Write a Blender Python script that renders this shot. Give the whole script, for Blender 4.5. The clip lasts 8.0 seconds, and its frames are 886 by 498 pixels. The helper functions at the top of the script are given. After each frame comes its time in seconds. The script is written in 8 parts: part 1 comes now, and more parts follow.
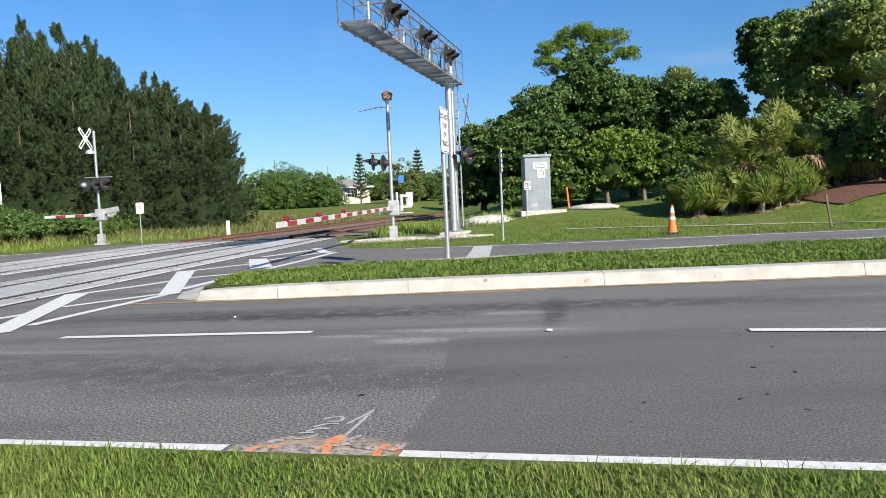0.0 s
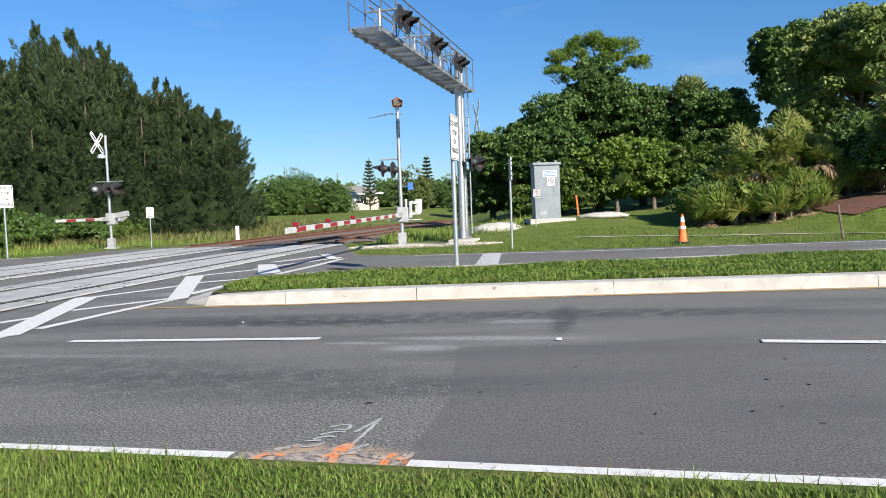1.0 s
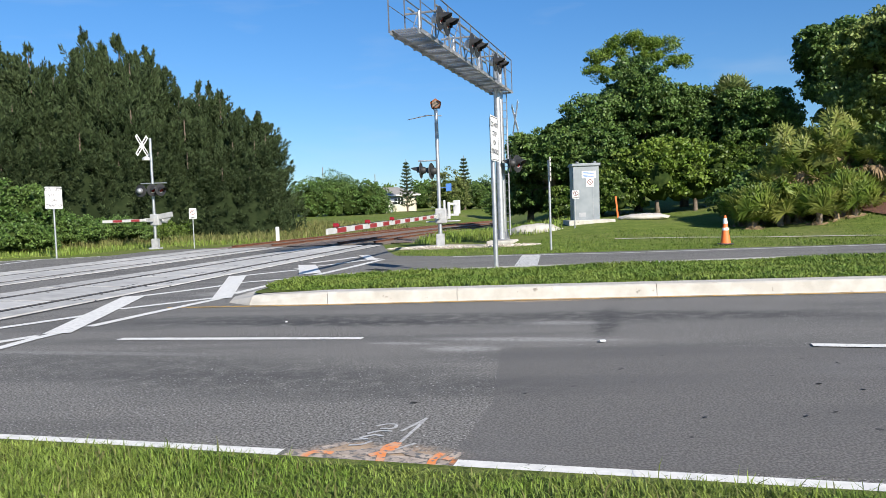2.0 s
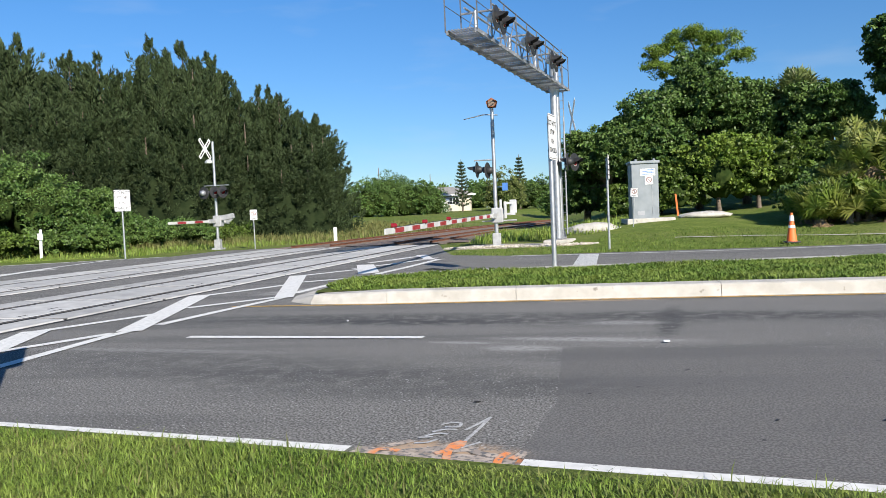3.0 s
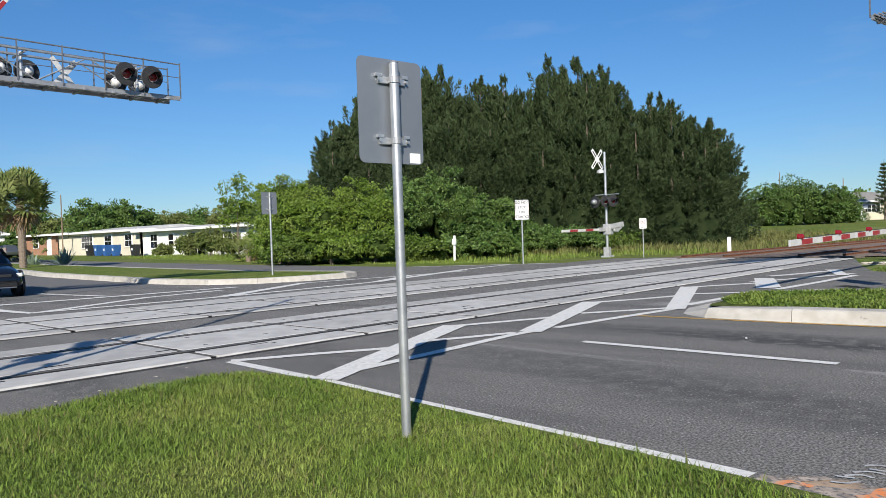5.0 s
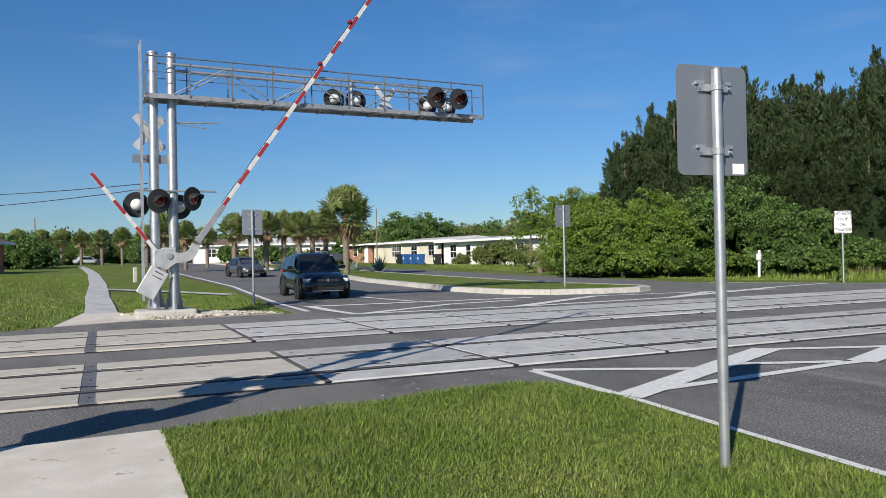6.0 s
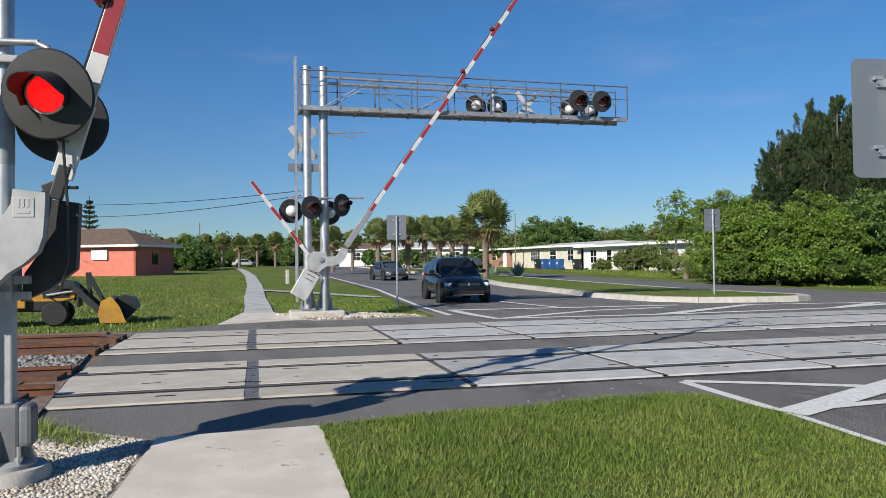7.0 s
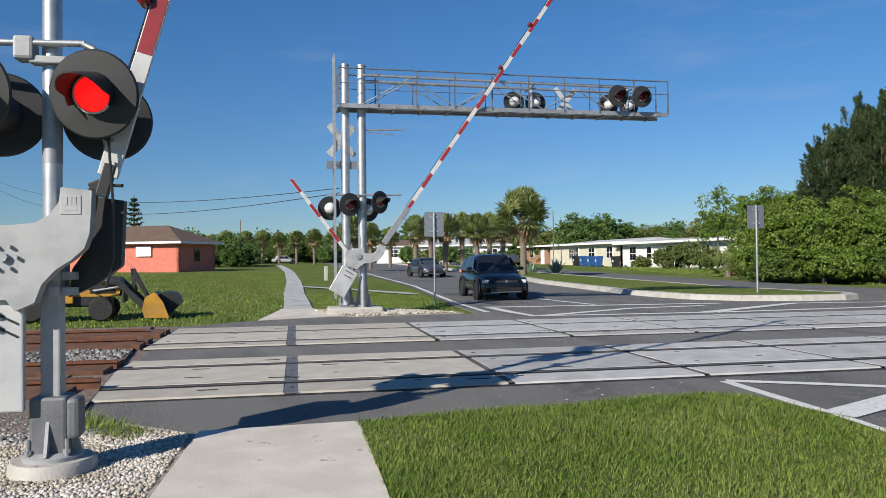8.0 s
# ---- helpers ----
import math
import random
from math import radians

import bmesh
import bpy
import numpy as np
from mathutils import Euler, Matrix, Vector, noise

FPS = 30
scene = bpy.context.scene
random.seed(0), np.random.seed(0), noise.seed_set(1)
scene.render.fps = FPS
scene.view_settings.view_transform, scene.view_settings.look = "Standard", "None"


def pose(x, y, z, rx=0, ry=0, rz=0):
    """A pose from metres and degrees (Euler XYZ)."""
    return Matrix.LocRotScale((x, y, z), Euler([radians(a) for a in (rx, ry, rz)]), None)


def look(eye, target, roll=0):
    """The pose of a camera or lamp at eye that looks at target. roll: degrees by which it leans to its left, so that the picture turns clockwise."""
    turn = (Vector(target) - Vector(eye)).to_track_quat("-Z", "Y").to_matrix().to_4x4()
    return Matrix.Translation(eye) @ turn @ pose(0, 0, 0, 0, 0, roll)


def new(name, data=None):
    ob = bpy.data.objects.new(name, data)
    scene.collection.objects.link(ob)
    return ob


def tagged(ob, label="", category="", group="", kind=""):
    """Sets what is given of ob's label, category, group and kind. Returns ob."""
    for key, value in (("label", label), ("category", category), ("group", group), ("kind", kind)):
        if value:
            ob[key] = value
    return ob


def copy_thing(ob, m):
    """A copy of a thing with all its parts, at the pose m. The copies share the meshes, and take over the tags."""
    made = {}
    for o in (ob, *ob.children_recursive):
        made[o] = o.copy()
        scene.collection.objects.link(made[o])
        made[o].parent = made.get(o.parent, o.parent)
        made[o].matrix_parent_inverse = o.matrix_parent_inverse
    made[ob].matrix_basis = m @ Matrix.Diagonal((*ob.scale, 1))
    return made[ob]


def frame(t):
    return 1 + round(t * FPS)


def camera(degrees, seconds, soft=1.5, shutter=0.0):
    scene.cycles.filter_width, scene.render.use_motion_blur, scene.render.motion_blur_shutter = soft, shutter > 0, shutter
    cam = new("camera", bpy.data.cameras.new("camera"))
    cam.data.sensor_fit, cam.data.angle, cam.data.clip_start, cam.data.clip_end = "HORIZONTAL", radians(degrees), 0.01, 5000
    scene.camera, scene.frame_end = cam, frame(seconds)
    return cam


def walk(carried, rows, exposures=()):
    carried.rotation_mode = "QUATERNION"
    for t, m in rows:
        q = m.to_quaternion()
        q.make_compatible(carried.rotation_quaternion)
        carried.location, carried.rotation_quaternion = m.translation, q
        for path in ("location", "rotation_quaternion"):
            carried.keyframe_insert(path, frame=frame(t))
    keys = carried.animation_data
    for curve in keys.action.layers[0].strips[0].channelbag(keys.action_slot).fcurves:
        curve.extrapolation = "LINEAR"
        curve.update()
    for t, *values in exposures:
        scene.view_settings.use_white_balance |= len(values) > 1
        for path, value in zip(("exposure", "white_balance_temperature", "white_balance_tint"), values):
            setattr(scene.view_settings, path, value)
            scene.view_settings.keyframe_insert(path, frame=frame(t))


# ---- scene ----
cam = camera(61.4, 8.0, soft=0.5)
PATH = [
    (0.0, (0.273, 0.075, 1.275), (0.26, 2.07, 1.148), -2.6),
    (0.5, (0.26, 0.081, 1.279), (0.244, 2.077, 1.165), -2.3),
    (1.0, (0.265, 0.114, 1.274), (0.23, 2.111, 1.167), -2.1),
    (1.5, (0.245, 0.11, 1.271), (0.166, 2.105, 1.169), -2.0),
    (3.0, (0.156, 0.089, 1.272), (-0.123, 2.067, 1.177), -2.5),
    (3.5, (0.158, 0.078, 1.275), (-0.22, 2.04, 1.184), -2.7),
    (4.0, (0.17, 0.089, 1.278), (-0.342, 2.021, 1.193), -2.8),
    (4.5, (0.146, 0.058, 1.292), (-0.675, 1.881, 1.227), -2.5),
    (5.0, (0.103, -0.005, 1.3), (-1.102, 1.591, 1.267), -2.0),
    (5.2, (0.098, -0.029, 1.303), (-1.243, 1.454, 1.283), -1.7),
    (6.3, (-0.027, -0.158, 1.327), (-1.812, 0.742, 1.358), -0.9),
    (6.5, (-0.017, -0.188, 1.332), (-1.836, 0.642, 1.368), -0.7),
    (7.0, (-0.014, -0.2, 1.332), (-1.887, 0.503, 1.37), -0.7),
    (7.5, (-0.024, -0.201, 1.327), (-1.919, 0.437, 1.363), -0.7),
    (8.0, (-0.024, -0.2, 1.332), (-1.929, 0.408, 1.363), -0.6),
]
walk(cam, [(t, look(eye, target, roll)) for t, eye, target, roll in PATH],
     exposures=[(0.0, 0.75), (3.5, 0.7), (5.0, 0.43), (6.5, 0.26), (8.0, 0.25)])

# ---- light ----
SUN_TO = Vector((-1.06, 1.49, -1.0)).normalized()
world = bpy.data.worlds.new("sky")
scene.world = world
world.use_nodes = True
wn, wl = world.node_tree.nodes, world.node_tree.links
wbg = wn["Background"]
sky = wn.new("ShaderNodeTexSky")
sky.sky_type = "NISHITA"
sky.sun_disc = False
sky.sun_elevation = math.asin(-SUN_TO.z)
sky.sun_rotation = math.atan2(-SUN_TO.x, -SUN_TO.y)
sky.air_density, sky.dust_density, sky.ozone_density = 1.0, 0.0, 2.0
wtc = wn.new("ShaderNodeTexCoord")
wmap = wn.new("ShaderNodeMapping")
wmap.inputs["Scale"].default_value = (2.2, 2.2, 11.0)
wcl = wn.new("ShaderNodeTexNoise")
wcl.inputs["Scale"].default_value = 2.6
wcl.inputs["Detail"].default_value = 7
wrp = wn.new("ShaderNodeValToRGB")
wrp.color_ramp.elements[0].position, wrp.color_ramp.elements[1].position = 0.56, 0.9
wrp.color_ramp.elements[1].color = (0.2, 0.2, 0.2, 1)
wmx = wn.new("ShaderNodeMix")
wmx.data_type = "RGBA"
wmx.inputs["B"].default_value = (6.5, 7.2, 8.0, 1)
wl.new(wtc.outputs["Generated"], wmap.inputs["Vector"])
wl.new(wmap.outputs[0], wcl.inputs["Vector"])
wl.new(wcl.outputs["Fac"], wrp.inputs[0])
wl.new(wrp.outputs[0], wmx.inputs["Factor"])
wtint = wn.new("ShaderNodeMix")
wtint.data_type, wtint.blend_type = "RGBA", "MULTIPLY"
wtint.inputs["Factor"].default_value = 1.0
wtint.inputs["B"].default_value = (0.54, 0.93, 1.30, 1)
wsep, wrange, wmixt = wn.new("ShaderNodeSeparateXYZ"), wn.new("ShaderNodeMapRange"), wn.new("ShaderNodeMix")
wmixt.data_type = "RGBA"
wl.new(wtc.outputs["Generated"], wsep.inputs[0])
wl.new(wsep.outputs["Z"], wrange.inputs["Value"])
wrange.inputs["From Min"].default_value, wrange.inputs["From Max"].default_value = 0.0, 0.30
wl.new(wrange.outputs[0], wmixt.inputs["Factor"])
wmixt.inputs["A"].default_value = (0.60, 0.79, 1.08, 1)
wmixt.inputs["B"].default_value = (0.465, 0.92, 1.36, 1)
wl.new(wmixt.outputs["Result"], wtint.inputs["B"])
wl.new(sky.outputs[0], wtint.inputs["A"])
wl.new(wtint.outputs["Result"], wmx.inputs["A"])
wl.new(wmx.outputs["Result"], wbg.inputs[0])
wbg.inputs[1].default_value = 0.062
sun_data = bpy.data.lights.new("sun", "SUN")
sun_data.energy, sun_data.angle, sun_data.color = 5.0, radians(0.53), (1.0, 0.93, 0.82)
sun_ob = new("sun", sun_data)
sun_ob.rotation_euler = SUN_TO.to_track_quat("-Z", "Y").to_euler()


# ---- materials ----
def material(name, base, second=None, rough=0.8, metal=0.0, grain=8.0, mix=(0.4, 0.65), bump=0.0, bump_scale=60.0,
             stain=None, stain_scale=0.6, stain_at=(0.55, 0.75), spec=0.5, coat=0.0, island=0.0, through_light=0.0, obj_rand=0.0, emit=None, emit_strength=0.0, mark=None, streak=None, worn=()):
    m = bpy.data.materials.new(name)
    m.use_nodes = True
    n, l = m.node_tree.nodes, m.node_tree.links
    b = n["Principled BSDF"]
    b.inputs["Roughness"].default_value, b.inputs["Metallic"].default_value = rough, metal
    b.inputs["Specular IOR Level"].default_value = spec
    b.inputs["Coat Weight"].default_value = coat
    b.inputs["Base Color"].default_value = (*base, 1)
    tc = n.new("ShaderNodeTexCoord")

    def noise_fac(scale, lo, hi, detail=6.0):
        t, r = n.new("ShaderNodeTexNoise"), n.new("ShaderNodeMapRange")
        t.inputs["Scale"].default_value, t.inputs["Detail"].default_value = scale, detail
        l.new(tc.outputs["Object"], t.inputs["Vector"])
        l.new(t.outputs["Fac"], r.inputs["Value"])
        r.inputs["From Min"].default_value, r.inputs["From Max"].default_value = lo, hi
        return r.outputs[0]

    def blend(a, fac, col):
        x = n.new("ShaderNodeMix")
        x.data_type = "RGBA"
        if isinstance(a, tuple):
            x.inputs["A"].default_value = (*a, 1)
        else:
            l.new(a, x.inputs["A"])
        l.new(fac, x.inputs["Factor"])
        if isinstance(col, tuple):
            x.inputs["B"].default_value = (*col, 1)
        else:
            l.new(col, x.inputs["B"])
        return x.outputs["Result"]

    colour = base
    if second:
        colour = blend(colour, noise_fac(grain, *mix), second)
    if stain:
        colour = blend(colour, noise_fac(stain_scale, *stain_at), stain)
    if streak:
        mp, t, r = n.new("ShaderNodeMapping"), n.new("ShaderNodeTexNoise"), n.new("ShaderNodeMapRange")
        mp.inputs["Rotation"].default_value = (0, 0, radians(11))
        mp.inputs["Scale"].default_value = (0.22, 1.5, 1.0)
        t.inputs["Scale"].default_value, t.inputs["Detail"].default_value = 1.0, 5
        l.new(tc.outputs["Object"], mp.inputs["Vector"])
        l.new(mp.outputs[0], t.inputs["Vector"])
        l.new(t.outputs["Fac"], r.inputs["Value"])
        r.inputs["From Min"].default_value, r.inputs["From Max"].default_value, r.inputs["To Max"].default_value = 0.46, 0.74, 0.75
        colour = blend(colour, r.outputs[0], streak)
    for cx, cy, turn, long, wide, col, most in worn:
        # a soft-edged worn or oily patch lying along the lane, broken up by grain
        mp, ln, r, mu = n.new("ShaderNodeMapping"), n.new("ShaderNodeVectorMath"), n.new("ShaderNodeMapRange"), n.new("ShaderNodeMath")
        mp.vector_type, ln.operation, mu.operation, r.interpolation_type = "TEXTURE", "LENGTH", "MULTIPLY", "SMOOTHSTEP"
        mp.inputs["Location"].default_value = (cx, cy, 0)
        mp.inputs["Rotation"].default_value = (0, 0, radians(turn))
        mp.inputs["Scale"].default_value = (long, wide, 1.0)
        l.new(tc.outputs["Object"], mp.inputs["Vector"])
        l.new(mp.outputs[0], ln.inputs[0])
        l.new(ln.outputs["Value"], r.inputs["Value"])
        r.inputs["From Min"].default_value, r.inputs["From Max"].default_value = 0.3, 1.05
        r.inputs["To Min"].default_value, r.inputs["To Max"].default_value = most, 0.0
        l.new(r.outputs[0], mu.inputs[0])
        l.new(noise_fac(6.0 if wide > 0.33 else 16.0, 0.32, 0.54), mu.inputs[1])
        colour = blend(colour, mu.outputs[0], col)
    if mark:
        colour = blend(colour, noise_fac(mark[1], mark[2], mark[3], 3.0), mark[0])
    for strength, node, socket in ((island, "ShaderNodeNewGeometry", "Random Per Island"), (obj_rand, "ShaderNodeObjectInfo", "Random")):
        if strength:
            g, h, v = n.new(node), n.new("ShaderNodeHueSaturation"), n.new("ShaderNodeMapRange")
            l.new(g.outputs[socket], v.inputs["Value"])
            v.inputs["To Min"].default_value, v.inputs["To Max"].default_value = 1 - strength, 1 + strength
            l.new(v.outputs[0], h.inputs["Value"])
            if isinstance(colour, tuple):
                h.inputs["Color"].default_value = (*colour, 1)
            else:
                l.new(colour, h.inputs["Color"])
            colour = h.outputs[0]
    if not isinstance(colour, tuple):
        l.new(colour, b.inputs["Base Color"])
    if bump:
        t, bp = n.new("ShaderNodeTexNoise"), n.new("ShaderNodeBump")
        t.inputs["Scale"].default_value, t.inputs["Detail"].default_value = bump_scale, 4
        bp.inputs["Strength"].default_value, bp.inputs["Distance"].default_value = bump, 0.02
        l.new(tc.outputs["Object"], t.inputs["Vector"])
        l.new(t.outputs["Fac"], bp.inputs["Height"])
        l.new(bp.outputs[0], b.inputs["Normal"])
    if emit:
        b.inputs["Emission Color"].default_value = (*emit, 1)
        b.inputs["Emission Strength"].default_value = emit_strength
    if through_light:
        tr, ms = n.new("ShaderNodeBsdfTranslucent"), n.new("ShaderNodeMixShader")
        if isinstance(colour, tuple):
            tr.inputs["Color"].default_value = (*colour, 1)
        else:
            l.new(colour, tr.inputs["Color"])
        ms.inputs[0].default_value = through_light
        l.new(b.outputs[0], ms.inputs[1])
        l.new(tr.outputs[0], ms.inputs[2])
        l.new(ms.outputs[0], n["Material Output"].inputs["Surface"])
    return m


OIL, PALE = (0.040, 0.040, 0.040), (0.27, 0.265, 0.255)
TAN, ORANGE_WASH = (0.42, 0.30, 0.20), (0.66, 0.22, 0.06)
WORN = ((-0.42, 3.99, -9, 0.52, 0.19, TAN, 0.95), (-0.66, 4.08, 25, 0.22, 0.10, TAN, 0.9), (-0.50, 3.90, -9, 0.34, 0.07, ORANGE_WASH, 0.85), (-0.09, 3.87, -35, 0.14, 0.06, ORANGE_WASH, 0.9), (-0.40, 4.05, 60, 0.13, 0.05, ORANGE_WASH, 0.8), (0.9, 10.36, -3, 1.0, 0.10, TAN, 0.8),
        (-1.6, 9.0, -9, 5.0, 0.7, OIL, 0.7), (-1.7, 8.85, -9, 2.3, 0.34, OIL, 1.0), (-6.2, 5.9, -14, 3.0, 0.8, OIL, 0.45), (-1.2, 5.6, -10, 2.6, 0.6, OIL, 0.35), (2.2, 8.75, -10, 3.2, 0.5, OIL, 0.8), (-2.8, 6.35, -14, 3.9, 0.85, OIL, 0.45), (1.46, 8.5, 79, 1.4, 0.2, OIL, 1.0), (-7.5, 3.6, -10, 2.5, 0.6, OIL, 0.5),
        (0.55, 7.35, -10, 1.3, 0.16, PALE, 1.0), (-0.1, 6.95, -8, 0.5, 0.2, PALE, 1.0), (-0.7, 7.3, -10, 0.5, 0.09, PALE, 0.9), (0.95, 8.35, -8, 0.6, 0.2, PALE, 0.8), (-4.3, 12.9, 45, 1.0, 0.5, PALE, 1.0), (-3.9, 7.2, -10, 2.2, 0.12, PALE, 0.5))
ASPHALT = material("asphalt", (0.060, 0.057, 0.053), (0.250, 0.242, 0.226), 0.95, grain=62, mix=(0.40, 0.62), bump=0.24, bump_scale=120, stain=(0.170, 0.164, 0.155), stain_scale=0.2, stain_at=(0.5, 0.8), streak=(0.068, 0.067, 0.066), mark=((0.42, 0.415, 0.40), 48.0, 0.635, 0.68), worn=WORN)
ASPHALT_NEW = material("asphalt_new", (0.085, 0.081, 0.077), (0.170, 0.163, 0.154), 0.93, grain=70, mix=(0.42, 0.60), bump=0.35, bump_scale=100, stain=(0.16, 0.157, 0.155), stain_scale=0.4, streak=(0.088, 0.086, 0.085), mark=((0.04, 0.04, 0.04), 9.0, 0.70, 0.735), worn=WORN)
ASPHALT_WORN = material("asphalt_worn", (0.11, 0.11, 0.108), (0.17, 0.168, 0.165), 0.92, grain=40, bump=0.4, bump_scale=90, stain=(0.065, 0.065, 0.066), stain_scale=0.4)
SCUFF = material("scuff", (0.24, 0.235, 0.23), (0.12, 0.118, 0.116), 0.95, grain=13, mix=(0.42, 0.58), bump=0.6, bump_scale=60)
CONCRETE = material("concrete", (0.420, 0.397, 0.357), (0.500, 0.477, 0.437), 0.9, grain=5, bump=0.25, bump_scale=60, stain=(0.33, 0.31, 0.27), stain_scale=1.6, mark=((0.22, 0.20, 0.17), 7.0, 0.66, 0.74))
WALK = material("walk_concrete", (0.57, 0.515, 0.44), (0.66, 0.605, 0.53), 0.9, grain=3, bump=0.15, bump_scale=120, stain=(0.47, 0.425, 0.365), stain_scale=0.8, mark=((0.36, 0.31, 0.25), 6.0, 0.66, 0.72))
PANEL = material("panel_concrete", (0.385, 0.38, 0.37), (0.48, 0.475, 0.46), 0.9, grain=3.0, bump=0.15, bump_scale=60, stain=(0.28, 0.276, 0.268), stain_scale=1.3, obj_rand=0.12)
PANEL_WARM = material("panel_concrete_warm", (0.41, 0.375, 0.315), (0.49, 0.455, 0.395), 0.9, grain=3.0, bump=0.15, bump_scale=60, stain=(0.36, 0.33, 0.28), stain_scale=1.3, obj_rand=0.12)
RUBBER = material("rubber", (0.014, 0.014, 0.014), (0.030, 0.029, 0.028), 0.9, grain=12, spec=0.2)
FILLER = material("joint_filler", (0.075, 0.07, 0.065), (0.12, 0.112, 0.105), 0.95, grain=9)
TAR = material("tar", (0.026, 0.026, 0.027), (0.055, 0.054, 0.053), 0.8, grain=7, spec=0.3)
PAINT = material("road_paint", (0.72, 0.71, 0.68), (0.60, 0.595, 0.57), 0.75, grain=14, mark=((0.25, 0.25, 0.25), 28.0, 0.66, 0.72))
PAINT_FAINT = material("road_paint_faint", (0.62, 0.62, 0.60), (0.48, 0.48, 0.47), 0.75, grain=14, mark=((0.12, 0.12, 0.12), 22.0, 0.55, 0.62))
YELLOW_LINE = material("yellow_line", (0.50, 0.30, 0.06), (0.34, 0.24, 0.09), 0.8, grain=9, mark=((0.14, 0.13, 0.12), 14.0, 0.58, 0.66))
SPRAY_ORANGE = material("spray_orange", (0.74, 0.24, 0.07), (0.56, 0.36, 0.24), 0.8, grain=14, mark=((0.20, 0.18, 0.17), 34.0, 0.56, 0.66))
SPRAY_PALE = material("spray_pale", (0.30, 0.25, 0.21), (0.48, 0.40, 0.33), 0.85, grain=14, mark=((0.14, 0.135, 0.13), 30.0, 0.50, 0.60))
SPRAY_WHITE = material("spray_white", (0.50, 0.50, 0.50), (0.32, 0.32, 0.32), 0.85, grain=26)
GRASS_GROUND = material("grass_ground", (0.105, 0.150, 0.028), (0.165, 0.205, 0.048), 1.0, grain=2.2, bump=1.0, bump_scale=22, stain=(0.20, 0.20, 0.080), stain_scale=0.16, stain_at=(0.46, 0.72), spec=0.1, mark=((0.075, 0.11, 0.022), 13.0, 0.5, 0.62))
TURF = material("turf_soil", (0.085, 0.115, 0.026), (0.130, 0.150, 0.045), 1.0, grain=9, bump=1.0, bump_scale=40, spec=0.1)
BLADE = material("grass_blade", (0.165, 0.248, 0.042), (0.258, 0.312, 0.072), 0.55, grain=1.3, island=0.4, through_light=0.3, spec=0.3)
BLADE_DRY = material("grass_blade_dry", (0.20, 0.19, 0.075), (0.13, 0.16, 0.045), 0.7, grain=2, island=0.3, through_light=0.25, spec=0.2)
CLOVER = material("clover", (0.115, 0.185, 0.032), (0.185, 0.240, 0.050), 0.6, grain=1.6, island=0.35, through_light=0.25, spec=0.25)
MULCH = material("mulch", (0.17, 0.070, 0.045), (0.08, 0.042, 0.030), 1.0, grain=14, bump=0.8, bump_scale=40)
GALV = material("galvanised", (0.52, 0.53, 0.54), (0.42, 0.43, 0.45), 0.42, 0.75, grain=7, bump=0.04, bump_scale=40)
GALV_DULL = material("galvanised_dull", (0.36, 0.37, 0.39), (0.28, 0.29, 0.31), 0.55, 0.6, grain=5)
# Handrail steel, darker and bluer than the other galvanised steel.
RAIL_STEEL = material("dark_blue_rail_steel", (0.17, 0.185, 0.21), (0.12, 0.13, 0.15), 0.55, 0.4, grain=5)
ALU_PAINT = material("aluminium_paint", (0.56, 0.56, 0.56), (0.46, 0.465, 0.47), 0.5, 0.35, grain=4, bump=0.05, bump_scale=50, stain=(0.40, 0.40, 0.40), stain_scale=2.0)
CAST_GREY = material("cast_grey", (0.40, 0.405, 0.41), (0.31, 0.315, 0.32), 0.6, 0.2, grain=6, bump=0.05, bump_scale=70, stain=(0.30, 0.30, 0.30), stain_scale=3.0)
PLATE_BACK = material("plate_back", (0.20, 0.22, 0.25), (0.25, 0.27, 0.30), 0.45, 0.5, grain=1.4)
WHITE_SHEET = material("white_sheeting", (0.78, 0.78, 0.78), (0.72, 0.72, 0.72), 0.45, grain=3)
BLACK = material("black_paint", (0.018, 0.018, 0.019), (0.03, 0.03, 0.03), 0.5, grain=6)
DARK_GREY = material("dark_grey_paint", (0.020, 0.021, 0.022), (0.030, 0.030, 0.032), 0.55, grain=5)
INK = material("ink", (0.03, 0.03, 0.03), rough=0.6)
RED_INK = material("red_ink", (0.16, 0.035, 0.035), rough=0.5)
BLUE_INK = material("blue_ink", (0.05, 0.16, 0.45), rough=0.5)
ARM_WHITE = material("arm_white", (0.56, 0.56, 0.55), (0.48, 0.48, 0.47), 0.4, grain=6)
ARM_RED = material("arm_red", (0.30, 0.025, 0.032), (0.24, 0.022, 0.028), 0.4, grain=6)
LENS_OFF = material("red_lens", (0.22, 0.012, 0.016), (0.14, 0.01, 0.012), 0.15, grain=50, spec=0.6)
LENS_LIT = material("red_lens_lit", (0.35, 0.01, 0.01), rough=0.4, emit=(1.0, 0.008, 0.010), emit_strength=0.85)
LAMP_RED = material("arm_lamp_red", (0.22, 0.01, 0.015), rough=0.12, spec=0.7)
RUST = material("rust", (0.16, 0.062, 0.032), (0.10, 0.042, 0.025), 0.9, grain=9, bump=0.3, bump_scale=50, stain=(0.20, 0.095, 0.05), stain_scale=1.2)
RAIL_TOP = material("rail_top", (0.10, 0.09, 0.082), (0.15, 0.135, 0.12), 0.55, metal=0.3, grain=4)
RAIL_BRIGHT = material("rail_bright", (0.34, 0.31, 0.29), rough=0.35, metal=0.7)
HOUSING = material("lamp_housing", (0.66, 0.66, 0.66), (0.56, 0.56, 0.56), 0.45, grain=4)
